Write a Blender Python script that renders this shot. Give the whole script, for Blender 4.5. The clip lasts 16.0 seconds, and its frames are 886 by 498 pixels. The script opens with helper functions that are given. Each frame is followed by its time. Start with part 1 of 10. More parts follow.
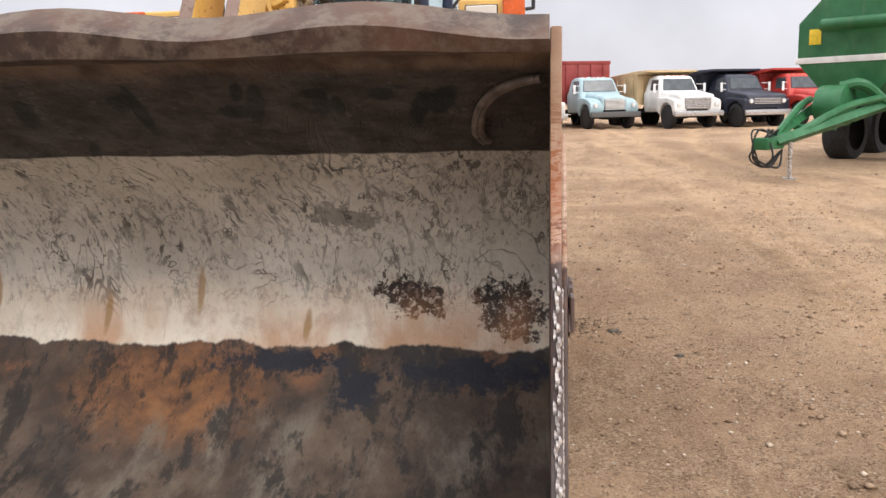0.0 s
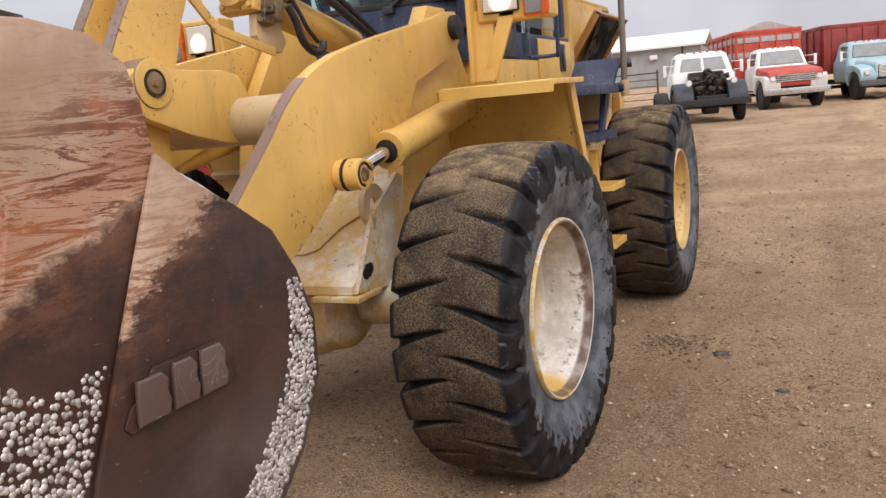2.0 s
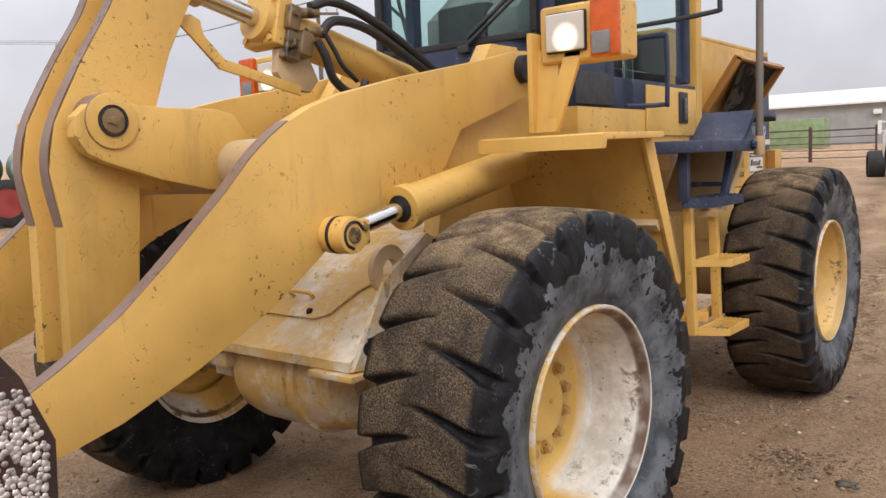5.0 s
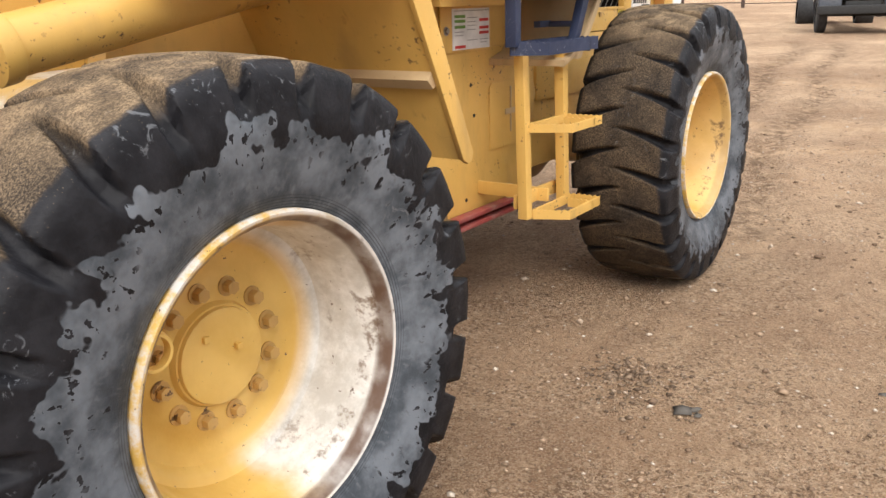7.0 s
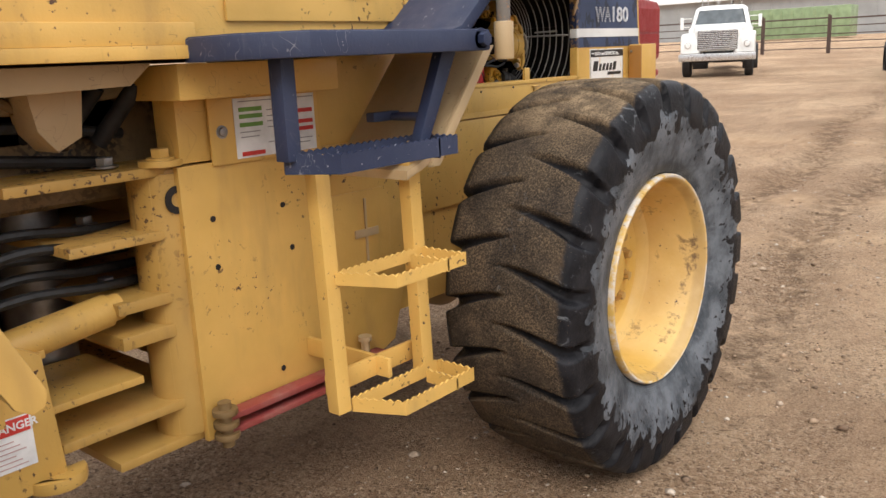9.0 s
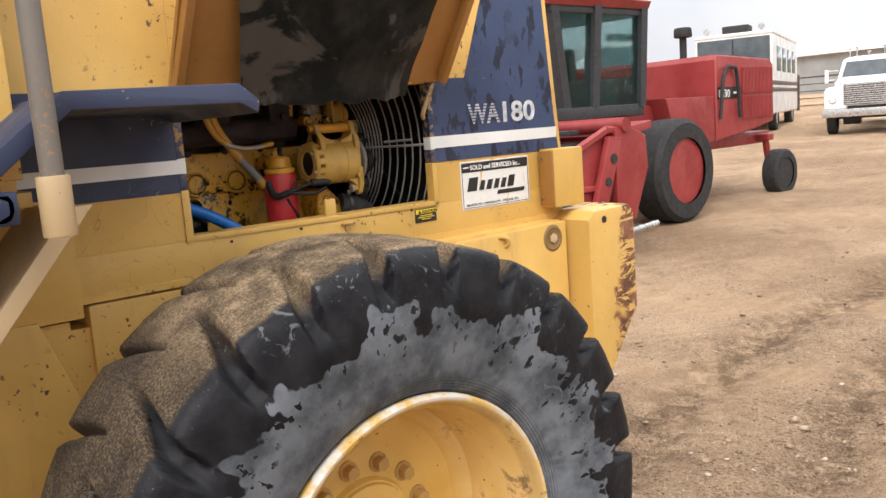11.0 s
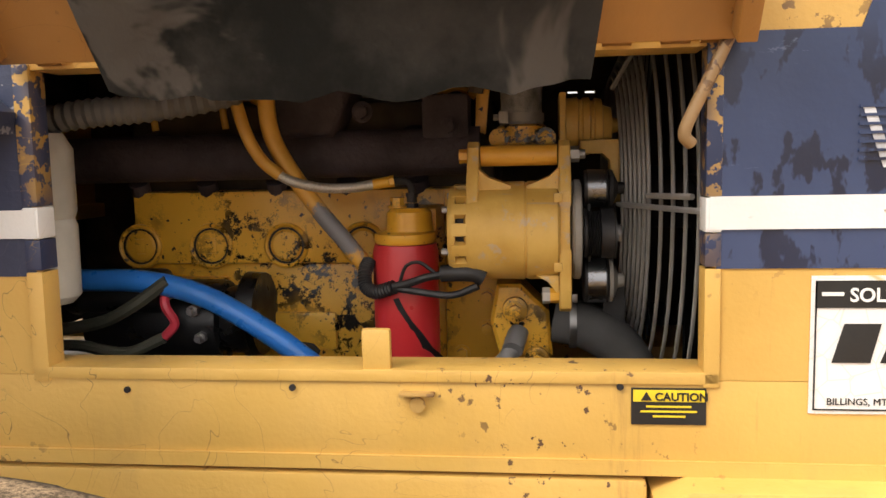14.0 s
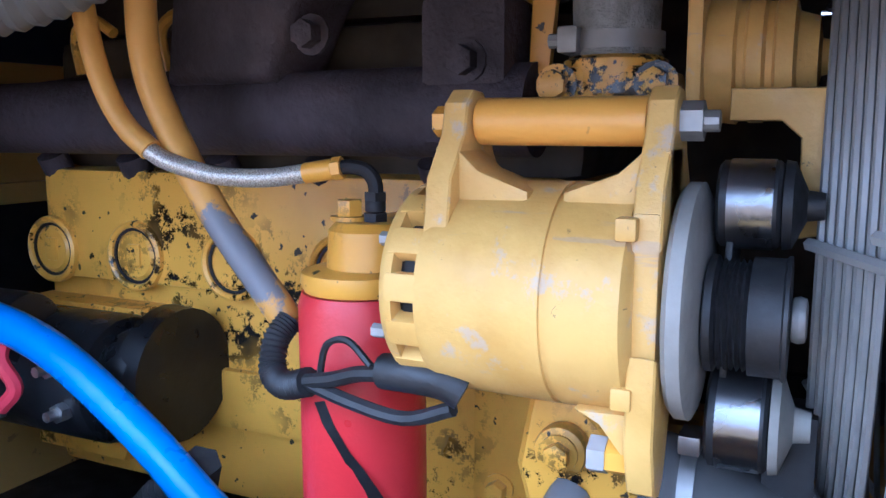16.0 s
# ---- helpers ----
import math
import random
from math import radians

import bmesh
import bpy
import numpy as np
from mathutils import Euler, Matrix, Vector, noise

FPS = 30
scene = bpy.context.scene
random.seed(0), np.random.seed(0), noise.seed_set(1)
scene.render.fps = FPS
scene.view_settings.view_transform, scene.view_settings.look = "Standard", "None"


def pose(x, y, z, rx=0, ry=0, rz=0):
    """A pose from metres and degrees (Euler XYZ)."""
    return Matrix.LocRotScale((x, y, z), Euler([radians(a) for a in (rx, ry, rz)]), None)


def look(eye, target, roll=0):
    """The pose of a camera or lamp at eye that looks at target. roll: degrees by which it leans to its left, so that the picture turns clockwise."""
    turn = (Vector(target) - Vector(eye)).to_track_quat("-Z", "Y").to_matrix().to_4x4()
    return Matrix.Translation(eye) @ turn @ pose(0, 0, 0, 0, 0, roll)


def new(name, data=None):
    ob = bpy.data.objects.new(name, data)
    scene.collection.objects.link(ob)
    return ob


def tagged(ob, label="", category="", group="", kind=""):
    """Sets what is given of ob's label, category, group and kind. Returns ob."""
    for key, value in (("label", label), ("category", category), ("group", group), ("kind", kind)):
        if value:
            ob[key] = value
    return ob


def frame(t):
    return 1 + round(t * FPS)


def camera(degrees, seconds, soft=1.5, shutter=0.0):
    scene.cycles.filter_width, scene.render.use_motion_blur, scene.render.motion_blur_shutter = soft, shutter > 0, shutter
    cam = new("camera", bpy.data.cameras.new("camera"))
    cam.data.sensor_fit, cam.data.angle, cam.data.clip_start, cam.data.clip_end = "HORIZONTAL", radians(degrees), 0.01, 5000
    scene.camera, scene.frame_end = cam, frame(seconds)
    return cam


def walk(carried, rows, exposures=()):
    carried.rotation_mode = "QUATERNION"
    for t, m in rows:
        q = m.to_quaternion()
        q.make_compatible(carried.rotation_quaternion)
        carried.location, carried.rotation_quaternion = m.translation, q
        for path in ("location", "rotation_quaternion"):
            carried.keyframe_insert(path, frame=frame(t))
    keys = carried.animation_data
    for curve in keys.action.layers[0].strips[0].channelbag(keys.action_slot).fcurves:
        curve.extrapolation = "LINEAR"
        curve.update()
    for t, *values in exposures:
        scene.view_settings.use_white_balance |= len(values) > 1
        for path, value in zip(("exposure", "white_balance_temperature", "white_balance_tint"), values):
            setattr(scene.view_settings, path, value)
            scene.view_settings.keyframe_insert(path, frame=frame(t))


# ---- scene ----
cam = camera(56.6, 16.0)
PATH = [
    (0, (1.123, 1.804, 1.407), (0.874, 3.759, 1.069), -1.3),
    (0.5, (1.43, 1.896, 1.389), (0.996, 3.814, 1.024), -3.0),
    (1, (1.667, 2.08, 1.391), (1.017, 3.936, 1.03), -4.8),
    (1.5, (1.854, 2.379, 1.401), (1.128, 4.209, 1.048), -4.8),
    (2, (2.076, 2.583, 1.378), (1.215, 4.357, 1.044), -5.0),
    (2.5, (2.246, 2.798, 1.393), (1.126, 4.432, 1.118), -3.5),
    (3, (2.238, 3.076, 1.415), (0.975, 4.619, 1.266), -1.1),
    (3.2, (2.235, 3.117, 1.422), (0.97, 4.666, 1.38), -0.6),
    (5.3, (2.358, 3.398, 1.354), (1.109, 4.934, 1.067), -3.1),
    (5.5, (2.375, 3.46, 1.33), (1.122, 4.979, 0.983), -4.0),
    (6, (2.317, 3.745, 1.291), (1.124, 5.271, 0.794), -3.4),
    (6.5, (2.258, 4.042, 1.299), (1.167, 5.616, 0.722), -1.8),
    (7, (2.283, 4.429, 1.311), (1.189, 6.003, 0.74), -1.6),
    (7.5, (2.24, 4.83, 1.316), (1.151, 6.43, 0.811), -1.7),
    (8, (2.142, 5.242, 1.358), (1.15, 6.916, 0.894), -0.9),
    (8.5, (2.194, 5.549, 1.358), (1.072, 7.143, 0.91), -1.7),
    (9, (2.269, 5.859, 1.374), (1.001, 7.337, 0.919), -2.6),
    (9.5, (2.252, 6.256, 1.378), (0.937, 7.693, 0.924), -2.0),
    (10, (2.347, 6.608, 1.432), (0.979, 8.015, 1.047), -2.4),
    (10.2, (2.372, 6.765, 1.46), (0.985, 8.162, 1.106), -2.7),
    (12.3, (2.115, 8.143, 1.521), (0.289, 8.922, 1.271), -2.3),
    (12.5, (1.994, 8.226, 1.529), (0.137, 8.929, 1.289), -1.3),
    (13, (1.808, 8.412, 1.506), (-0.146, 8.78, 1.286), -0.9),
    (13.5, (1.658, 8.632, 1.512), (-0.331, 8.628, 1.297), -1.6),
    (14, (1.328, 8.732, 1.508), (-0.647, 8.502, 1.289), -1.2),
    (14.5, (1.019, 8.78, 1.5), (-0.943, 8.46, 1.278), 0.9),
    (15, (0.788, 8.836, 1.492), (-1.134, 8.348, 1.231), 1.5),
    (15.5, (0.737, 8.855, 1.504), (-1.145, 8.243, 1.215), 1.0),
    (16, (0.682, 8.849, 1.508), (-1.11, 8.012, 1.21), -0.1),
]
walk(cam, [(t, look(eye, target, roll)) for t, eye, target, roll in PATH],
     exposures=[(0, -0.03, 6500, 13), (1.5, -0.2, 6500, 13), (2.0, -0.32, 6500, 13), (2.5, -0.37, 6500, 13), (3.2, -0.5, 6500, 13), (5.5, -0.17, 6500, 12), (6.0, 0.1, 6500, 10), (6.5, 0.38, 6500, 10), (7.0, 0.25, 6500, 10), (7.5, 0.15, 6500, 10), (8.5, 0.0, 6500, 10), (9.5, 0.0, 6500, 10), (10, 0.1, 6500, 10),
                (12.5, 0.25, 6500, 10), (13.0, 0.25, 6600, 10), (13.5, 0.4, 6800, 10), (14.0, 0.7, 7100, 12), (14.5, 1.35, 7300, 13), (15.0, 2.05, 6000, 14), (15.5, 2.12, 4850, 12), (16.0, 2.15, 4200, 11)])

# ---- light ----
world = bpy.data.worlds.new("sky")
scene.world = world
world.use_nodes = True
wn = world.node_tree.nodes
sky = wn.new("ShaderNodeTexSky")
sky.sky_type, sky.sun_disc = "NISHITA", False
sky.sun_elevation, sky.sun_rotation = radians(46), radians(141)
sky.air_density, sky.dust_density, sky.ozone_density = 1.0, 4.0, 1.0
greyer = wn.new("ShaderNodeMixRGB")
greyer.inputs[0].default_value = 0.82
# overcast: the cloud is brighter overhead than at the horizon
where = wn.new("ShaderNodeTexCoord")
parts_of = wn.new("ShaderNodeSeparateXYZ")
world.node_tree.links.new(where.outputs["Generated"], parts_of.inputs[0])
lift = wn.new("ShaderNodeMapRange")
lift.inputs["From Min"].default_value, lift.inputs["From Max"].default_value = 0.12, 0.9
world.node_tree.links.new(parts_of.outputs[2], lift.inputs["Value"])
cloud = wn.new("ShaderNodeMixRGB")
cloud.inputs[1].default_value, cloud.inputs[2].default_value = (8.4, 8.4, 8.9, 1), (23.0, 23.0, 23.2, 1)
world.node_tree.links.new(lift.outputs[0], cloud.inputs[0])
puffs = wn.new("ShaderNodeTexNoise")
puffs.inputs["Scale"].default_value, puffs.inputs["Detail"].default_value = 3.5, 5
world.node_tree.links.new(where.outputs["Generated"], puffs.inputs["Vector"])
shade = wn.new("ShaderNodeMapRange")
shade.inputs["From Min"].default_value, shade.inputs["From Max"].default_value = 0.35, 0.68
shade.inputs["To Min"].default_value, shade.inputs["To Max"].default_value = 0.80, 1.12
world.node_tree.links.new(puffs.outputs["Fac"], shade.inputs["Value"])
patchy = wn.new("ShaderNodeVectorMath")
patchy.operation = "SCALE"
world.node_tree.links.new(cloud.outputs[0], patchy.inputs[0])
world.node_tree.links.new(shade.outputs[0], patchy.inputs["Scale"])
world.node_tree.links.new(patchy.outputs[0], greyer.inputs[2])
world.node_tree.links.new(sky.outputs[0], greyer.inputs[1])
world.node_tree.links.new(greyer.outputs[0], wn["Background"].inputs[0])
wn["Background"].inputs[1].default_value = 0.115
sun = new("sun", bpy.data.lights.new("sun", "SUN"))
sun.data.energy, sun.data.angle, sun.data.color = 1.9, radians(30), (1.0, 0.96, 0.9)
sun.matrix_world = look((9, -6, 14), (0, 5, 0))


# ---- materials ----
def srgb(h):
    c = [int(h[i:i + 2], 16) / 255 for i in (0, 2, 4)]
    return tuple(v / 12.92 if v <= 0.04045 else ((v + 0.055) / 1.055) ** 2.4 for v in c) + (1,)


class Mat:
    """A node material, built step by step in code."""

    def __init__(self, name, rough=0.5, metal=0.0, spec=0.5):
        self.m = bpy.data.materials.new(name)
        self.m.use_nodes = True
        self.nt = self.m.node_tree
        self.b = self.nt.nodes["Principled BSDF"]
        self.b.inputs["Roughness"].default_value = rough
        self.b.inputs["Metallic"].default_value = metal
        self.b.inputs["Specular IOR Level"].default_value = spec
        self.tc = self.nt.nodes.new("ShaderNodeTexCoord")

    def link(self, a, b):
        self.nt.links.new(a, b)
        return self

    def put(self, socket, value):
        if isinstance(value, (int, float)):
            socket.default_value = value
        elif isinstance(value, (tuple, list)):
            socket.default_value = value
        else:
            self.nt.links.new(value, socket)

    def coord(self, scale=(1, 1, 1), rot=(0, 0, 0), loc=(0, 0, 0)):
        n = self.nt.nodes.new("ShaderNodeMapping")
        n.inputs["Scale"].default_value, n.inputs["Rotation"].default_value, n.inputs["Location"].default_value = scale, rot, loc
        self.link(self.tc.outputs["Object"], n.inputs[0])
        return n.outputs[0]

    def noise(self, scale, detail=4, rough=0.55, stretch=(1, 1, 1), dist=0.0, rot=(0, 0, 0), loc=(0, 0, 0)):
        n = self.nt.nodes.new("ShaderNodeTexNoise")
        n.inputs["Scale"].default_value, n.inputs["Detail"].default_value = scale, detail
        n.inputs["Roughness"].default_value, n.inputs["Distortion"].default_value = rough, dist
        self.link(self.coord(stretch, rot, loc), n.inputs["Vector"])
        return n.outputs["Fac"]

    def voronoi(self, scale, stretch=(1, 1, 1), feature="F1"):
        n = self.nt.nodes.new("ShaderNodeTexVoronoi")
        n.feature = feature
        n.inputs["Scale"].default_value = scale
        self.link(self.coord(stretch), n.inputs["Vector"])
        return n.outputs["Distance"]

    def cells(self, scale, stretch=(1, 1, 1)):
        """A random value for each cell of a pebble pattern."""
        n = self.nt.nodes.new("ShaderNodeTexVoronoi")
        n.inputs["Scale"].default_value = scale
        self.link(self.coord(stretch), n.inputs["Vector"])
        s = self.nt.nodes.new("ShaderNodeSeparateColor")
        self.link(n.outputs["Color"], s.inputs[0])
        return s.outputs[0]

    def ramp(self, fac, lo, hi, a=0.0, b=1.0):
        n = self.nt.nodes.new("ShaderNodeMapRange")
        n.interpolation_type = "SMOOTHSTEP"
        self.put(n.inputs["Value"], fac)
        for k, v in (("From Min", lo), ("From Max", hi), ("To Min", a), ("To Max", b)):
            self.put(n.inputs[k], v)
        return n.outputs["Result"]

    def math(self, op, a, b=0.0):
        n = self.nt.nodes.new("ShaderNodeMath")
        n.operation = op
        self.put(n.inputs[0], a)
        self.put(n.inputs[1], b)
        return n.outputs[0]

    def xyz(self):
        n = self.nt.nodes.new("ShaderNodeSeparateXYZ")
        self.link(self.tc.outputs["Object"], n.inputs[0])
        return n.outputs

    def mix(self, fac, a, b):
        n = self.nt.nodes.new("ShaderNodeMixRGB")
        self.put(n.inputs[0], fac)
        self.put(n.inputs[1], a)
        self.put(n.inputs[2], b)
        return n.outputs[0]

    def spot(self, centre, radii, rot=(0, 0, 0), ragged=0.5, grain=18.0, soft=0.12):
        """A stain with an uneven edge at one place: 1 inside, 0 outside."""
        mp = self.nt.nodes.new("ShaderNodeMapping")
        mp.vector_type = "TEXTURE"
        mp.inputs["Location"].default_value, mp.inputs["Rotation"].default_value, mp.inputs["Scale"].default_value = centre, rot, radii
        self.link(self.tc.outputs["Object"], mp.inputs[0])
        ln = self.nt.nodes.new("ShaderNodeVectorMath")
        ln.operation = "LENGTH"
        self.link(mp.outputs[0], ln.inputs[0])
        d = self.math("ADD", ln.outputs["Value"], self.math("MULTIPLY", self.math("SUBTRACT", self.noise(grain, 6, 0.75), 0.5), ragged * 4))
        return self.ramp(d, 1.0 + soft, 1.0 - soft)

    def most(self, items):
        out = items[0]
        for i in items[1:]:
            out = self.math("MAXIMUM", out, i)
        return out

    def color(self, c):
        self.put(self.b.inputs["Base Color"], c)
        return self

    def rough(self, r):
        self.put(self.b.inputs["Roughness"], r)
        return self

    def metal(self, r):
        self.put(self.b.inputs["Metallic"], r)
        return self

    def bump(self, h, strength=0.3, distance=0.01):
        n = self.nt.nodes.new("ShaderNodeBump")
        n.inputs["Strength"].default_value, n.inputs["Distance"].default_value = strength, distance
        self.put(n.inputs["Height"], h)
        self.link(n.outputs[0], self.b.inputs["Normal"])
        return self


def painted(name, base, dirt=(0.16, 0.11, 0.06, 1), chip=(0.09, 0.045, 0.025, 1), rough=0.42, wear=0.62, fade=0.12, dust=0.5):
    """Old machine paint: faded patches, small chips to rust, faint dust and streaks."""
    m = Mat(name, rough)
    pale = tuple(min(1, c * (1 + fade) + 0.02) for c in base[:3]) + (1,)
    dark = tuple(c * (1 - fade * 1.3) for c in base[:3]) + (1,)
    c = m.mix(m.ramp(m.noise(1.7, 5), 0.3, 0.7), dark, pale)
    c = m.mix(m.ramp(m.noise(7, 4, stretch=(1, 1, 0.25)), 0.52, 0.8, 0, 0.35 * dust), c, dirt)
    specks = m.math("MULTIPLY", m.ramp(m.noise(55, 3, 0.6), wear + 0.06, wear + 0.1), m.ramp(m.noise(3.1, 3), 0.46, 0.62))
    c = m.mix(specks, c, chip)
    lines = m.math("MULTIPLY", m.ramp(m.noise(5.5, 2, 0.4, stretch=(1, 1, 1), dist=3.5), 0.497, 0.5, 0, 1), m.ramp(m.noise(5.5, 2, 0.4, stretch=(1, 1, 1), dist=3.5), 0.503, 0.5, 0, 1))
    lines = m.math("MULTIPLY", lines, m.ramp(m.noise(1.3, 2, loc=(4, 2, 7)), 0.55, 0.62))
    c = m.mix(m.math("MULTIPLY", lines, 0.75), c, chip)
    c = m.mix(m.ramp(m.noise(19, 5, 0.7, stretch=(1, 1, 0.12)), 0.62, 0.75, 0, 0.3 * dust), c, chip)
    m.color(c).rough(m.ramp(m.noise(9, 4), 0.3, 0.75, rough - 0.08, rough + 0.22))
    return m.bump(m.math("ADD", m.noise(140, 2), m.math("MULTIPLY", specks, -2.0)), 0.12, 0.004).m


def plain(name, base, rough=0.5, metal=0.0, var=0.15, scale=12.0, bump=0.1):
    m = Mat(name, rough, metal)
    a = tuple(c * (1 - var) for c in base[:3]) + (1,)
    b = tuple(min(1, c * (1 + var)) for c in base[:3]) + (1,)
    m.color(m.mix(m.ramp(m.noise(scale, 5), 0.3, 0.7), a, b))
    m.rough(m.ramp(m.noise(scale * 2.3, 3), 0.3, 0.7, max(0.02, rough - 0.1), min(1, rough + 0.1)))
    return m.bump(m.noise(scale * 8, 3), bump, 0.004).m


YEL = (0.635, 0.385, 0.094, 1)
yellow = painted("yellow_paint", YEL, wear=0.57, dust=1.0)
yellow_dull = painted("yellow_dull_paint", (0.50, 0.36, 0.20, 1), dust=0.9)
navy = painted("navy_paint", (0.011, 0.021, 0.062, 1), dirt=(0.035, 0.042, 0.06, 1), chip=(0.3, 0.3, 0.32, 1), rough=0.5, wear=0.6, dust=0.4)
dark_iron = plain("dark_iron", (0.022, 0.02, 0.02, 1), 0.65, 0.3, 0.4)
black_rubber = plain("black_rubber", (0.016, 0.016, 0.017, 1), 0.55, 0, 0.3, 30)
chrome = plain("polished_rod", (0.62, 0.63, 0.65, 1), 0.12, 1.0, 0.05)
steel = plain("bare_steel", (0.32, 0.31, 0.3, 1), 0.4, 0.9, 0.25)
white_paint = painted("white_paint", (0.74, 0.74, 0.72, 1), chip=(0.3, 0.18, 0.1, 1))


# ---- builders ----
def thing(name, label, category, group="", kind=""):
    return tagged(new(name), label, category, group, kind)


def part(name, bm, mat, parent, label="", smooth=35.0, loc=None):
    """Links a bmesh as one mesh object under a thing or a part."""
    me = bpy.data.meshes.new(name)
    bmesh.ops.recalc_face_normals(bm, faces=bm.faces)
    bm.to_mesh(me)
    bm.free()
    for m in (mat if isinstance(mat, (list, tuple)) else [mat]):
        me.materials.append(m)
    if smooth:
        me.shade_smooth()
        me.set_sharp_from_angle(angle=radians(smooth))
    ob = new(name, me)
    ob.parent = parent
    if loc:
        ob.location = loc
    if label:
        ob["label"] = label
    return ob


def pieces(name, bm, mat, parent, label="", smooth=35.0):
    """Links each separate piece of a bmesh as a part of its own."""
    bm.verts.index_update()
    left, groups = set(bm.verts), []
    while left:
        todo, got = [left.pop()], []
        while todo:
            v = todo.pop()
            got.append(v.index)
            for e in v.link_edges:
                w = e.other_vert(v)
                if w in left:
                    left.remove(w)
                    todo.append(w)
        groups.append(set(got))
    out = []
    for g in groups:
        one = bm.copy()
        one.verts.index_update()
        bmesh.ops.delete(one, geom=[v for v in one.verts if v.index not in g], context="VERTS")
        out.append(part(name, one, mat, parent, label, smooth))
    bm.free()
    return out[0]


def loft(bm, rings):
    """Joins rings of equally many points by faces and closes both ends."""
    vs = [[bm.verts.new(p) for p in r] for r in rings]
    n = len(vs[0])
    for a, b in zip(vs, vs[1:]):
        for k in range(n):
            bm.faces.new((a[k], a[(k + 1) % n], b[(k + 1) % n], b[k]))
    bm.faces.new(vs[0])
    bm.faces.new(vs[-1])
    return bm


def round_plan(hw, y0, y1, z, r, steps=4):
    """A rectangle with rounded corners, lying at height z."""
    out = []
    for cx, cy, a0 in ((hw - r, y1 - r, 0), (-hw + r, y1 - r, 90), (-hw + r, y0 + r, 180), (hw - r, y0 + r, 270)):
        for k in range(steps + 1):
            a = radians(a0 + 90 * k / steps)
            out.append((cx + r * math.cos(a), cy + r * math.sin(a), z))
    return out


def arch_ring(hw, y, z0, z1, r, steps=4):
    """An upright section across x with rounded upper corners."""
    out = [(hw, y, z0)]
    for cx, a0 in ((hw - r, 0), (-hw + r, 90)):
        for k in range(steps + 1):
            a = radians(a0 + 90 * k / steps)
            out.append((cx + r * math.cos(a), y, z1 - r + r * math.sin(a)))
    return out + [(-hw, y, z0)]


def B():
    return bmesh.new()


def bevelled(bm, geom_edges, w, seg=2):
    if w > 0:
        bmesh.ops.bevel(bm, geom=geom_edges, offset=w, segments=seg, profile=0.6, affect="EDGES", clamp_overlap=True)


def box(bm, x0, x1, y0, y1, z0, z1, bev=0.0, seg=2, m=None):
    tmp = bmesh.new()
    bmesh.ops.create_cube(tmp, size=1.0)
    bmesh.ops.scale(tmp, vec=(x1 - x0, y1 - y0, z1 - z0), verts=tmp.verts)
    bevelled(tmp, list(tmp.edges), bev, seg)
    bmesh.ops.translate(tmp, vec=((x0 + x1) / 2, (y0 + y1) / 2, (z0 + z1) / 2), verts=tmp.verts)
    return merge(bm, tmp, m)


def merge(bm, tmp, m=None, mat=0):
    """Adds tmp's faces to bm."""
    if m is not None:
        bmesh.ops.transform(tmp, matrix=m, verts=tmp.verts)
    at = [bm.verts.new(v.co) for v in tmp.verts]
    tmp.verts.index_update()
    for f in tmp.faces:
        try:
            nf = bm.faces.new([at[v.index] for v in f.verts])
            nf.material_index = f.material_index if mat == 0 else mat
        except ValueError:
            pass
    tmp.free()
    return bm


def prism(bm, pts, axis, a, b, bev=0.0, seg=2, m=None):
    """A polygon drawn square to an axis, from a to b along it. axis x: (y, z); y: (x, z); z: (x, y)."""
    tmp = bmesh.new()
    place = {"x": lambda p, t: (t, p[0], p[1]), "y": lambda p, t: (p[0], t, p[1]), "z": lambda p, t: (p[0], p[1], t)}[axis]
    lo = [tmp.verts.new(place(p, a)) for p in pts]
    hi = [tmp.verts.new(place(p, b)) for p in pts]
    tmp.faces.new(lo)
    tmp.faces.new(hi)
    n = len(pts)
    for i in range(n):
        tmp.faces.new((lo[i], lo[(i + 1) % n], hi[(i + 1) % n], hi[i]))
    bmesh.ops.recalc_face_normals(tmp, faces=tmp.faces)
    if bev:
        rim = [e for e in tmp.edges if (e.verts[0] in lo) == (e.verts[1] in lo)]
        bevelled(tmp, rim, bev, seg)
    return merge(bm, tmp, m)


def cyl(bm, p0, p1, r0, r1=None, seg=24, bev=0.0):
    p0, p1 = Vector(p0), Vector(p1)
    tmp = bmesh.new()
    bmesh.ops.create_cone(tmp, cap_ends=True, segments=seg, radius1=r0, radius2=r0 if r1 is None else r1, depth=(p1 - p0).length)
    if bev:
        caps = [e for e in tmp.edges if abs(e.verts[0].co.z - e.verts[1].co.z) < 1e-6]
        bevelled(tmp, caps, bev)
    q = (p1 - p0).to_track_quat("Z", "Y").to_matrix().to_4x4()
    return merge(bm, tmp, Matrix.Translation((p0 + p1) / 2) @ q)


def smooth_line(pts, steps=8):
    """A smooth line through the points."""
    pts = [Vector(p) for p in pts]
    ext = [2 * pts[0] - pts[1], *pts, 2 * pts[-1] - pts[-2]]
    out = []
    for i in range(1, len(ext) - 2):
        a, b, c, d = ext[i - 1:i + 3]
        for k in range(steps):
            t = k / steps
            out.append(0.5 * ((2 * b) + (c - a) * t + (2 * a - 5 * b + 4 * c - d) * t * t + (3 * b - a - 3 * c + d) * t ** 3))
    return out + [pts[-1]]


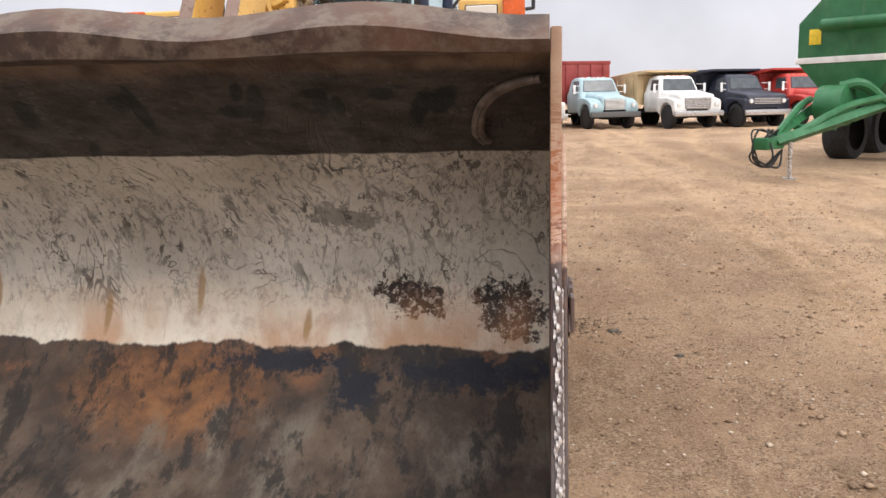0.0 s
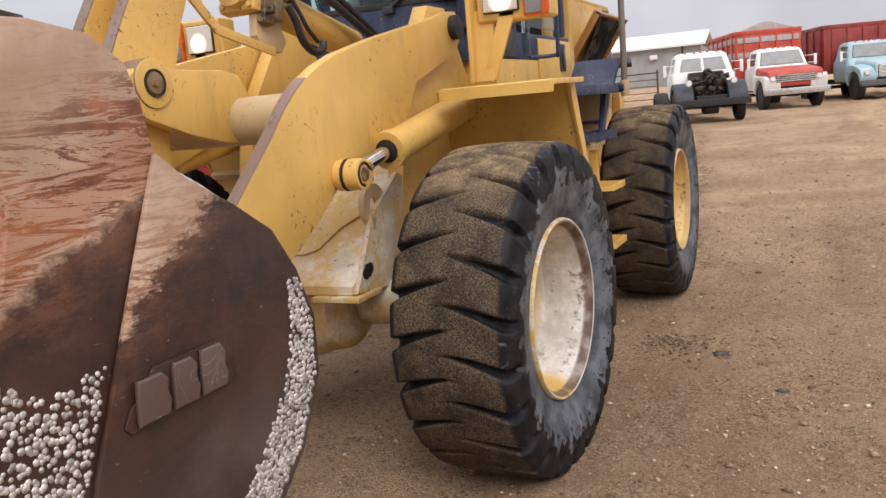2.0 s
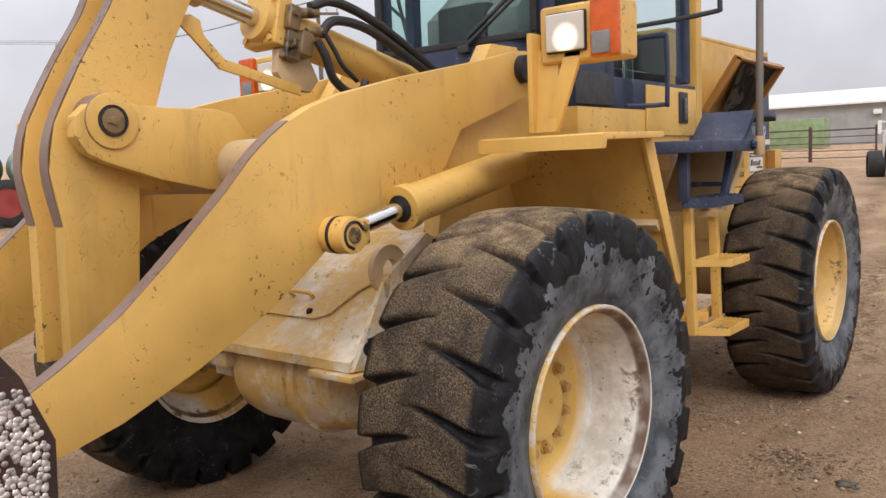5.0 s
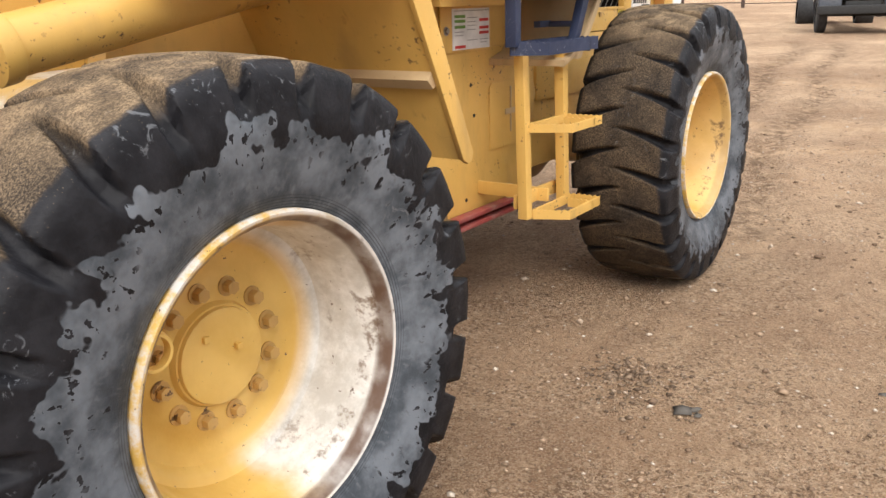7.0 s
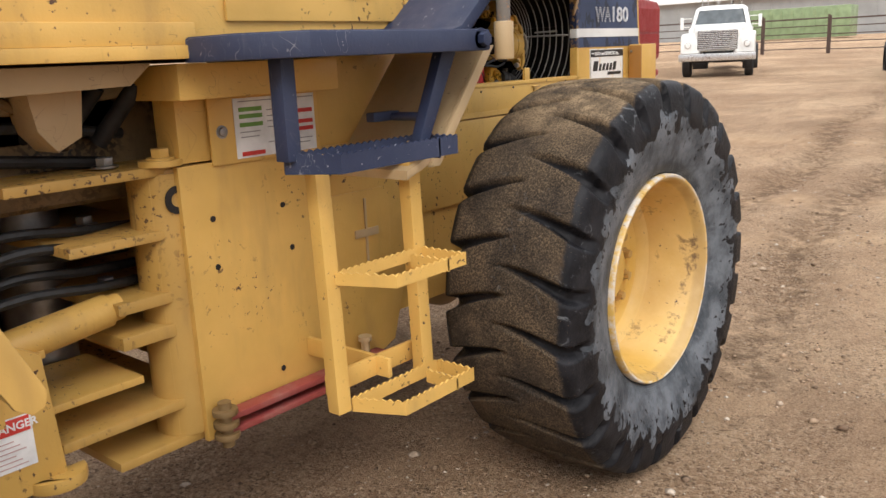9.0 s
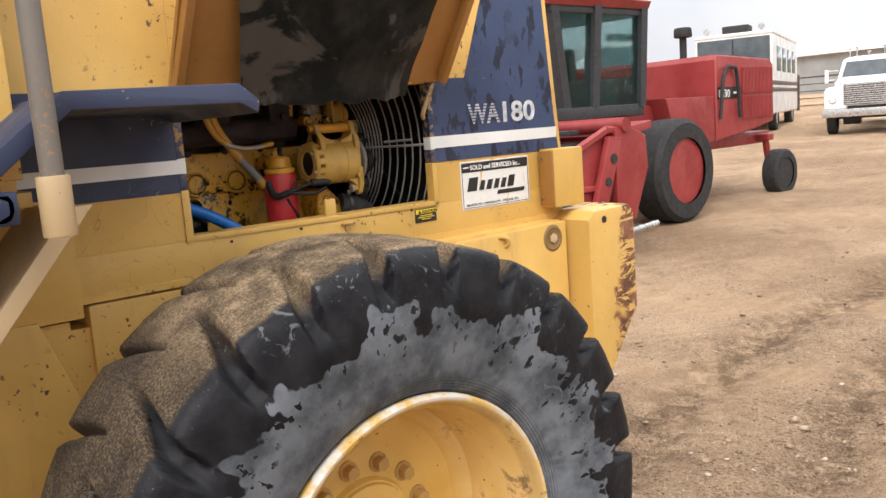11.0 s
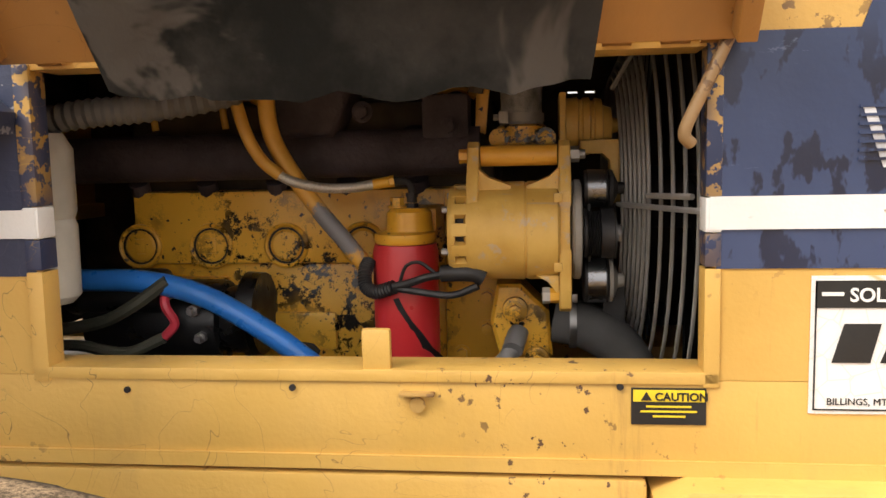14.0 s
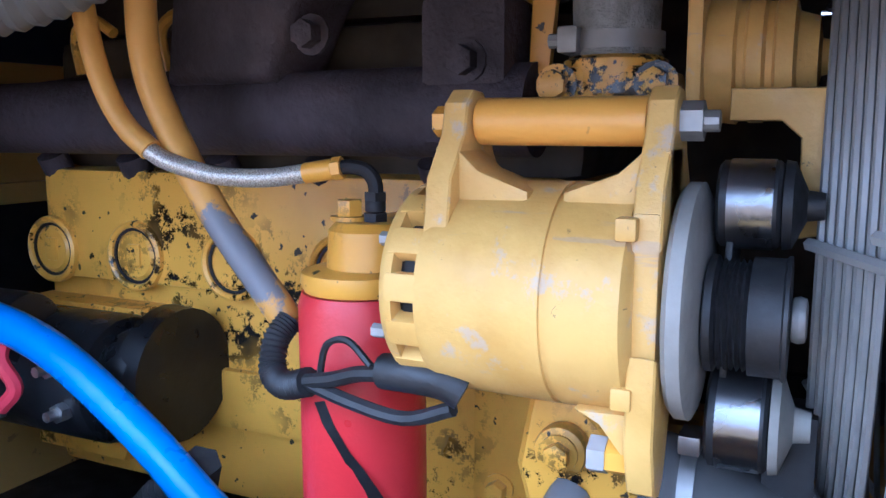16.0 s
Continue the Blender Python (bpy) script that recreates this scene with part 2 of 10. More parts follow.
def tube(bm, pts, r, seg=10, smooth=8, ribs=0.0):
    """A round bar or hose along points; ribs: depth of its corrugation."""
    line = smooth_line(pts, smooth) if smooth > 1 else [Vector(p) for p in pts]
    rings, up = [], Vector((0.123, 0.31, 0.94)).normalized()
    for i, p in enumerate(line):
        d = (line[min(i + 1, len(line) - 1)] - line[max(i - 1, 0)]).normalized()
        side = d.cross(up)
        side = side.normalized() if side.length > 1e-4 else d.orthogonal().normalized()
        up = side.cross(d).normalized()
        rr = r - (ribs if i % 2 else 0)
        rings.append([bm.verts.new(p + rr * (math.cos(a) * side + math.sin(a) * up)) for a in (2 * math.pi * k / seg for k in range(seg))])
    for a, b in zip(rings, rings[1:]):
        for k in range(seg):
            bm.faces.new((a[k], a[(k + 1) % seg], b[(k + 1) % seg], b[k]))
    bm.faces.new(rings[0])
    bm.faces.new(rings[-1])
    return bm


def revolve(bm, profile, seg, axis="x", centre=(0, 0, 0), closed=False):
    """Turns (along, radius) points round an axis through centre."""
    rings = []
    for along, r in profile:
        ring = []
        for k in range(seg):
            a = 2 * math.pi * k / seg
            c, s = r * math.cos(a), r * math.sin(a)
            p = {"x": (along, c, s), "y": (c, along, s), "z": (c, s, along)}[axis]
            ring.append(bm.verts.new(Vector(p) + Vector(centre)))
        rings.append(ring)
    pairs = list(zip(rings, rings[1:])) + ([(rings[-1], rings[0])] if closed else [])
    for a, b in pairs:
        for k in range(seg):
            bm.faces.new((a[k], a[(k + 1) % seg], b[(k + 1) % seg], b[k]))
    return bm


def lathe_solid(bm, profile, seg=32, axis="x", centre=(0, 0, 0)):
    """Like revolve, with both ends closed by a disc."""
    n0 = len(bm.verts)
    revolve(bm, profile, seg, axis, centre)
    bm.verts.ensure_lookup_table()
    vs = bm.verts[n0:]
    bm.faces.new(vs[:seg])
    bm.faces.new(vs[-seg:])
    return bm


def hexbolt(bm, p, d, r=0.012, h=0.01, washer=True):
    """A hex bolt head at p, standing off along d."""
    p, d = Vector(p), Vector(d).normalized()
    if washer:
        cyl(bm, p, p + d * h * 0.25, r * 1.45, seg=14)
    return cyl(bm, p + d * h * 0.25, p + d * h * 1.25, r, seg=6, bev=r * 0.08)


def ribbon_plate(bm, line, normal_off, x0, x1):
    """A bent plate: a line of (y, z) points with thickness, from x0 to x1."""
    n = len(line)
    outer = []
    for i, p in enumerate(line):
        a, b = Vector(line[max(i - 1, 0)]), Vector(line[min(i + 1, n - 1)])
        d = (b - a).normalized()
        outer.append((p[0] - d.y * normal_off, p[1] + d.x * normal_off))
    return prism(bm, list(line) + outer[::-1], "x", x0, x1)

# ---- ground ----
def rise(x, y):
    """The yard is level round the loader and climbs gently further off."""
    d = math.hypot(x - 1.5, y - 6.0) - 7.0
    k = max(0.012, min(0.026, 0.018 - 0.0004 * x))
    far = max(0.0, min(1.0, (d - 28.0) / 60.0))
    return 0.008 if d <= 0 else 0.008 + (k + (0.02 - k) * far) * (d * d / (d + 2.0))


def tracks(x, y):
    """Ruts that wheels have pressed into the dirt."""
    h = 0.0
    for x0, bend, ph, w, dep in ((2.55, 0.5, 0.0, 0.16, 0.024), (4.0, 0.7, 0.4, 0.2, 0.028), (5.6, 0.9, 1.0, 0.18, 0.028), (3.2, -0.6, 2.0, 0.15, 0.022), (1.75, 0.35, 1.2, 0.14, 0.012)):
        cx = x0 + bend * math.sin(y * 0.16 + ph) + 0.03 * (y - 6)
        u = (x - cx) / w
        if abs(u) < 3:
            bar = 1.0 + 0.7 * math.sin(2 * math.pi * (y / 0.21 + abs(u) * 0.5))
            h += -dep * bar * math.exp(-u * u) + 0.5 * dep * (math.exp(-(u - 1.7) ** 2 * 2) + math.exp(-(u + 1.7) ** 2 * 2))
    for x0, w, dep in ((-0.05, 0.17, 0.026), (0.75, 0.15, 0.020)):
        if 9.0 < y < 26:
            cx = x0 - 0.135 * (y - 11.2) + 0.12 * math.sin(y * 0.9)
            u = (x - cx) / w
            if abs(u) < 3:
                bar = 1.0 + 0.8 * math.sin(2 * math.pi * (y / 0.19 + abs(u) * 0.6))
                h += min(1.0, (y - 9.0) / 1.2) * (-dep * bar * math.exp(-u * u) + 0.7 * dep * (math.exp(-(u - 1.7) ** 2 * 2) + math.exp(-(u + 1.7) ** 2 * 2)))
    return h


def turned_soil(x, y):
    """1 where wheels have dug up dark, loose soil."""
    if not (-10 < x < 14 and -4 < y < 30):
        return 0.0
    wob = 0.12 * noise.noise((x * 1.5, y * 0.9, 4))
    s = 0.0
    for x0, w in ((-0.05, 0.24), (0.75, 0.20)):
        if 9.0 < y < 26:
            s = max(s, math.exp(-((x - x0 + 0.135 * (y - 11.2) - 0.12 * math.sin(y * 0.9) + wob) / w) ** 2))
    for x0, bend, ph, w in ((2.55, 0.5, 0.0, 0.11), (2.0, 0.4, 1.6, 0.10), (3.2, -0.6, 2.0, 0.13)):
        cx = x0 + bend * math.sin(y * 0.16 + ph) + 0.03 * (y - 6)
        s = max(s, 0.45 * math.exp(-((x - cx + wob) / w) ** 2) * max(0.0, min(1.0, 0.5 + 2.2 * noise.noise((x * 0.5, y * 0.35, 8)))))
    return s


def wheel_path(x, y):
    """1 on strips where traffic has packed the dirt smooth and pale, 0 on loose ground."""
    if not (-20 < x < 30 and -10 < y < 45):
        return 0.0
    wob = 0.25 * noise.noise((x * 0.6, y * 0.3, 2))
    s = 0.0
    for x0, bend, ph, w in ((2.75, 0.5, 0.0, 0.24), (4.05, 0.7, 0.4, 0.3), (5.6, 0.9, 1.0, 0.28), (7.4, 1.6, 1.4, 0.4), (3.35, -0.6, 2.0, 0.16), (9.5, -1.5, 0.6, 0.4)):
        cx = x0 + bend * math.sin(y * 0.16 + ph) + 0.03 * (y - 6)
        s = max(s, math.exp(-((x - cx + wob) / w) ** 2))
    for y0, slope, w in ((12.5, 0.35, 0.35), (14.2, 0.3, 0.35), (17.5, 0.1, 0.5)):
        s = max(s, 0.8 * math.exp(-((y - y0 - slope * (x - 3) + wob * 2) / w) ** 2))
    return s


def stepped(stops):
    out = []
    for (a, b, n) in stops:
        out += [a + (b - a) * k / n for k in range(n)]
    return out + [stops[-1][1]]


def build_ground():
    xs = stepped([(-900, -200, 7), (-200, -40, 16), (-40, -6, 34), (-6, -1.6, 40), (-1.6, 6, 150), (6, 12, 40), (12, 40, 40), (40, 200, 18), (200, 900, 7)])
    ys = stepped([(-900, -100, 8), (-100, -8, 20), (-8, 1, 18), (1, 13, 220), (13, 22, 70), (22, 50, 60), (50, 200, 20), (200, 900, 7)])
    verts, faces = [], []
    for y in ys:
        for x in xs:
            z = rise(x, y)
            if -60 < x < 80 and -60 < y < 100:
                n1 = noise.noise((x * 0.45, y * 0.45, 0)) * 0.035
                n2 = noise.noise((x * 1.9, y * 1.9, 3)) * 0.012
                n3 = noise.noise((x * 7, y * 7, 5)) * 0.006
                far = max(0.0, min(1.0, (math.hypot(x - 0.4, y - 6.8) - 2.0) / 3.0))
                z += (n1 * (0.25 + 0.75 * far) + n2 + n3 + tracks(x, y)) - 0.004
            verts.append((x, y, z))
    w = len(xs)
    for j in range(len(ys) - 1):
        for i in range(w - 1):
            a = j * w + i
            faces.append((a, a + 1, a + w + 1, a + w))
    me = bpy.data.meshes.new("ground")
    me.from_pydata(verts, [], faces)
    me.shade_smooth()
    packed = me.attributes.new("packed", "FLOAT", "POINT")
    packed.data.foreach_set("value", [wheel_path(v[0], v[1]) for v in verts])
    dug = me.attributes.new("dug", "FLOAT", "POINT")
    dug.data.foreach_set("value", [turned_soil(v[0], v[1]) for v in verts])
    m = Mat("dirt", 0.95, 0, 0.15)
    c = m.mix(m.ramp(m.noise(0.3, 6, 0.6), 0.36, 0.64), (0.385, 0.238, 0.141, 1), (0.66, 0.455, 0.29, 1))
    c = m.mix(m.ramp(m.noise(1.1, 7, 0.7, stretch=(1, 0.5, 1), dist=1.2), 0.44, 0.66, 0, 0.6), c, (0.27, 0.163, 0.099, 1))
    c = m.mix(m.ramp(m.noise(4.5, 6, 0.75, stretch=(1, 0.6, 1), dist=0.5), 0.5, 0.7, 0, 0.6), c, (0.650, 0.447, 0.282, 1))
    c = m.mix(m.ramp(m.noise(6.5, 7, 0.8, loc=(5, 3, 0), dist=0.6), 0.53, 0.66, 0, 0.6), c, (0.163, 0.096, 0.058, 1))
    at = m.nt.nodes.new("ShaderNodeAttribute")
    at.attribute_name = "packed"
    strip = m.math("MULTIPLY", at.outputs["Fac"], m.ramp(m.noise(2.0, 6, 0.7), 0.3, 0.6, 0.25, 0.9))
    c = m.mix(strip, c, m.mix(m.ramp(m.noise(9, 5, 0.7, stretch=(1, 0.3, 1)), 0.35, 0.65), (0.520, 0.340, 0.198, 1), (0.689, 0.485, 0.312, 1)))
    loose = m.ramp(strip, 0.0, 0.7, 1.0, 0.3)
    gone = m.math("MULTIPLY", m.ramp(m.noise(1.7, 4, 0.6, loc=(2, 9, 0)), 0.35, 0.6, 0.15, 1.0), loose)
    peb = m.cells(85)
    c = m.mix(m.math("MULTIPLY", m.ramp(peb, 0.5, 1.0, 0, 0.75), gone), c, (0.676, 0.491, 0.336, 1))
    c = m.mix(m.math("MULTIPLY", m.ramp(peb, 0.30, 0.0, 0, 0.7), gone), c, (0.130, 0.081, 0.050, 1))
    fine_ = m.cells(210)
    c = m.mix(m.math("MULTIPLY", m.ramp(fine_, 0.55, 1.0, 0, 0.5), loose), c, (0.700, 0.517, 0.348, 1))
    c = m.mix(m.math("MULTIPLY", m.ramp(fine_, 0.32, 0.0, 0, 0.5), loose), c, (0.117, 0.073, 0.046, 1))
    c = m.mix(m.math("MULTIPLY", m.ramp(m.voronoi(26), 0.17, 0.10), m.ramp(m.cells(26), 0.72, 0.76, 0, 0.85)), c, (0.700, 0.592, 0.456, 1))
    at2 = m.nt.nodes.new("ShaderNodeAttribute")
    at2.attribute_name = "dug"
    c = m.mix(m.math("MULTIPLY", at2.outputs["Fac"], m.ramp(m.noise(7, 6, 0.75, dist=0.5), 0.38, 0.62, 0.0, 0.75)), c, (0.125, 0.077, 0.047, 1))
    m.color(c)
    h = m.math("ADD", m.math("MULTIPLY", m.noise(26, 7, 0.8), 1.3), m.math("MULTIPLY", m.math("MULTIPLY", m.ramp(m.voronoi(85), 0, 0.45, 1.0, 0), gone), 0.8))
    h = m.math("ADD", h, m.math("MULTIPLY", m.ramp(m.voronoi(210), 0, 0.45, 1.0, 0), 0.3))
    m.bump(h, 0.95, 0.036)
    me.materials.append(m.m)
    return tagged(new("ground", me), "brown dirt and gravel yard with wheel tracks", "ground", kind="structure")


build_ground()

# ---- the loader ----
loader = thing("wheel_loader", "weathered yellow and navy wheel loader with rusty bucket, hatch open", "wheel loader")
FA, RA, HUB, R = 5.495, 8.268, 0.63, 0.655


def tyre_material(name, lo, hi):
    """lo, hi: the dark and light colour of the sand on the lugs."""
    m = Mat(name, 0.6, 0, 0.16)
    x, y, z = m.xyz()
    r = m.math("SQRT", m.math("ADD", m.math("MULTIPLY", y, y), m.math("MULTIPLY", z, z)))
    ang = m.math("ARCTAN2", z, y)
    # ragged edge of the tyre black that was brushed on the shoulder: runs along the radius
    cv = m.nt.nodes.new("ShaderNodeCombineXYZ")
    m.put(cv.inputs[0], m.math("MULTIPLY", ang, 4.6))
    m.put(cv.inputs[1], m.math("MULTIPLY", r, 6.5))
    n = m.nt.nodes.new("ShaderNodeTexNoise")
    n.inputs["Scale"].default_value, n.inputs["Detail"].default_value, n.inputs["Roughness"].default_value = 1.9, 2, 0.45
    m.link(cv.outputs[0], n.inputs["Vector"])
    n2 = m.nt.nodes.new("ShaderNodeTexNoise")
    n2.inputs["Scale"].default_value, n2.inputs["Detail"].default_value, n2.inputs["Roughness"].default_value = 5.0, 3, 0.55
    m.link(cv.outputs[0], n2.inputs["Vector"])
    edge = m.math("ADD", r, m.math("MULTIPLY", m.math("SUBTRACT", n.outputs["Fac"], 0.5), 0.26))
    grey = m.mix(m.ramp(m.noise(9, 4, 0.6), 0.34, 0.66), (0.050, 0.058, 0.068, 1), (0.150, 0.165, 0.187, 1))
    grey = m.mix(m.ramp(m.noise(5, 5, 0.6, loc=(4, 4, 4)), 0.54, 0.64, 0, 0.6), grey, (0.028, 0.032, 0.038, 1))
    grey = m.mix(m.ramp(n2.outputs["Fac"], 0.52, 0.72, 0, 0.35), grey, (0.19, 0.205, 0.225, 1))
    black = m.mix(m.ramp(m.noise(14, 5, 0.6), 0.3, 0.75), (0.0055, 0.0055, 0.007, 1), (0.020, 0.020, 0.0235, 1))
    outside = m.ramp(x, 0.15, 0.17)
    c = m.mix(m.math("MULTIPLY", m.ramp(edge, 0.500, 0.493), outside), black, grey)
    drip = m.math("MULTIPLY", m.ramp(n2.outputs["Fac"], 0.60, 0.612), m.ramp(edge, 0.40, 0.45))
    c = m.mix(m.math("MULTIPLY", drip, outside), c, black)
    seam = m.math("MULTIPLY", m.ramp(m.math("ABSOLUTE", m.math("SUBTRACT", m.math("FRACT", m.math("MULTIPLY", r, 160.0)), 0.5)), 0.3, 0.5), m.ramp(r, 0.372, 0.366))
    c = m.mix(m.math("MULTIPLY", seam, 0.75), c, (0.02, 0.021, 0.024, 1))
    scuff = m.math("MULTIPLY", m.ramp(m.noise(22, 5, 0.7, dist=1.5), 0.6, 0.66), m.ramp(m.noise(4, 2), 0.47, 0.6))
    c = m.mix(scuff, c, (0.11, 0.117, 0.128, 1))
    # dirt and sand pressed on the lug tops
    top = m.math("MAXIMUM", m.ramp(r, 0.607, 0.622), m.math("MULTIPLY", m.ramp(r, 0.570, 0.606), m.ramp(z, 0.46, 0.58, 0, 0.8)))
    top = m.math("MULTIPLY", top, m.ramp(m.math("ADD", m.math("ABSOLUTE", x), m.math("MULTIPLY", m.math("SUBTRACT", m.noise(14, 4, 0.7), 0.5), 0.03)), 0.196, 0.180))
    sand = m.mix(m.ramp(m.noise(210, 3, 0.8), 0.42, 0.64), lo, hi)
    sand = m.mix(m.ramp(m.noise(6, 4, 0.65, loc=(1, 4, 2)), 0.55, 0.72, 0, 0.5), sand, (0.15, 0.105, 0.066, 1))
    heap = m.mix(m.ramp(m.noise(190, 3, 0.8), 0.38, 0.62), (0.14, 0.098, 0.060, 1), (0.44, 0.315, 0.19, 1))
    sand = m.mix(m.math("MULTIPLY", m.ramp(z, 0.44, 0.60), m.ramp(m.noise(9, 5, 0.65, loc=(3, 3, 3)), 0.34, 0.60)), sand, heap)
    patch = m.math("MULTIPLY", top, m.ramp(m.noise(7, 4, 0.6), 0.3, 0.62, 0.4, 0.97))
    c = m.mix(patch, c, sand)
    c = m.mix(m.math("MULTIPLY", m.ramp(m.noise(220, 2, 0.8), 0.68, 0.72), m.ramp(r, 0.58, 0.618, 0, 0.7)), c, (0.24, 0.17, 0.11, 1))
    m.color(c)
    m.rough(m.ramp(patch, 0, 0.6, 0.5, 0.95))
    m.bump(m.math("ADD", m.noise(60, 5, 0.7), m.math("MULTIPLY", m.math("MULTIPLY", m.noise(210, 2, 0.9), patch), 2.0)), 0.4, 0.006)
    return m.m


def build_tyre(lugs=24, per=30):
    """A worn earthmover tyre: slanting lugs on both shoulders, a joined middle band."""
    half = 0.225
    LOW = 0.50
    prof = [(0.165, 0.334), (0.186, 0.349), (0.199, 0.385), (0.215, 0.44), (0.226, 0.49), (0.228, 0.53), (0.224, 0.56), (0.222, 0.59), (0.219, 0.615), (0.214, 0.635), (0.206, 0.652),
            (0.19, 0.664), (0.17, 0.669), (0.145, 0.672), (0.12, 0.674), (0.095, 0.6755), (0.07, 0.677), (0.045, 0.678), (0.02, 0.679)]
    prof = [(a, r if r < LOW else LOW + (r - LOW) * 0.745) for a, r in prof]
    finer = []
    for p, q in zip(prof, prof[1:]):
        finer.append(p)
        if q[1] > 0.58:
            finer.append(((p[0] + q[0]) / 2, (p[1] + q[1]) / 2))
    prof = finer + [prof[-1]]
    prof = prof + [(-a, r) for a, r in reversed(prof)]
    n = lugs * per
    verts, faces = [], []
    rnd = random.Random(4)
    worn = [rnd.uniform(-0.5, 0.5) for _ in range(4 * lugs)]
    for k in range(n):
        th = 2 * math.pi * k / n
        for a, r in prof:
            side = 1 if a > 0 else -1
            u = abs(a) / half
            skew = 0.48 * (1 - u) + 0.08 * math.sin(2.4 * u)
            ph = th * lugs / (2 * math.pi) + skew + (0.5 if side < 0 else 0)
            cell = int(math.floor(ph)) % lugs
            f = ph - math.floor(ph) - 0.5
            width = 0.018 + 0.085 * u
            g = 1 - min(1, max(0, (abs(f) - width * 0.85) / (0.040 + 0.035 * u)))
            g = g * g * (3 - 2 * g)
            reach = min(1, max(0, (u - 0.03) / 0.12)) * (0.45 + 0.55 * u)
            sho = 1.0 if r > 0.59 else max(0.0, (r - 0.53) / 0.06)
            dep = 0.036 * g * reach * sho
            rr = r - dep + 0.0035 * worn[cell + lugs * (side > 0)] * (r > 0.6) * 0.6
            aa = a - side * 0.022 * g * sho * (r < 0.635) * (r > 0.5)
            verts.append((aa, rr * math.cos(th), rr * math.sin(th)))
    w = len(prof)
    for k in range(n):
        k2 = (k + 1) % n
        for i in range(w - 1):
            faces.append((k * w + i, k * w + i + 1, k2 * w + i + 1, k2 * w + i))
    # the foot of the tyre bulges flat where it stands
    out = []
    for (x, y, z) in verts:
        low = -(HUB - 0.006)
        if z < low:
            x *= 1 + 0.9 * (low - z)
            z = low - (low - z) * 0.12
        out.append((x, y, z))
    me = bpy.data.meshes.new("tyre")
    me.from_pydata(out, [], faces)
    me.shade_smooth()
    me.set_sharp_from_angle(angle=radians(60))
    me.materials.append(tyre_mat)
    return me


tyre_mat = tyre_material("tyre_rubber", (0.036, 0.028, 0.020, 1), (0.165, 0.118, 0.075, 1))
tyre_mesh = build_tyre()
front_tyre_mesh = tyre_mesh.copy()
front_tyre_mesh.materials[0] = tyre_material("sandy_tyre_rubber", (0.036, 0.028, 0.021, 1), (0.205, 0.150, 0.098, 1))


def rim_material(name, inside):
    m = Mat(name, 0.45)
    x, y, z = m.xyz()
    r = m.math("SQRT", m.math("ADD", m.math("MULTIPLY", y, y), m.math("MULTIPLY", z, z)))
    yel = m.mix(m.ramp(m.noise(5, 5), 0.3, 0.7), (0.56, 0.34, 0.075, 1), (0.70, 0.46, 0.13, 1))
    pale = m.mix(m.ramp(m.noise(8, 6, 0.7), 0.35, 0.65), (0.46, 0.44, 0.40, 1), (0.70, 0.69, 0.66, 1))
    # the rear-facing half of the well is bleached to primer
    where = m.math("ADD", m.math("MULTIPLY", y, 1.0), m.math("MULTIPLY", m.math("SUBTRACT", m.noise(4, 4), 0.5), 0.35))
    fac = m.math("MULTIPLY", m.math("MULTIPLY", m.ramp(where, -0.02, 0.16), m.ramp(r, 0.235, 0.28)), inside)
    c = m.mix(fac, yel, pale)
    c = m.mix(m.math("MULTIPLY", m.ramp(m.noise(10, 5, 0.7, stretch=(1, 1, 1)), 0.56, 0.66), m.ramp(r, 0.24, 0.33)), c, (0.13, 0.075, 0.04, 1))
    c = m.mix(m.math("MULTIPLY", m.ramp(m.noise(16, 5, 0.7), 0.4, 0.62), m.ramp(r, 0.327, 0.334)), c, (0.62, 0.58, 0.53, 1))
    ring = m.math("MULTIPLY", m.ramp(r, 0.311, 0.316), m.ramp(r, 0.332, 0.327))
    ring = m.math("MULTIPLY", ring, 0.2 + 0.8 * inside)
    c = m.mix(m.math("MULTIPLY", ring, m.ramp(m.noise(6, 5), 0.35, 0.6, 0.5, 1.0)), c, (0.105, 0.058, 0.036, 1))
    c = m.mix(m.ramp(m.noise(60, 3, 0.6), 0.69, 0.73), c, (0.1, 0.06, 0.04, 1))
    m.color(c).rough(m.ramp(m.noise(12, 4), 0.3, 0.7, 0.35, 0.65))
    return m.bump(m.noise(90, 3), 0.15, 0.004).m


rim_front = rim_material("rim_faded_paint", 1.0)
rim_rear = rim_material("rim_yellow_paint", 0.12)


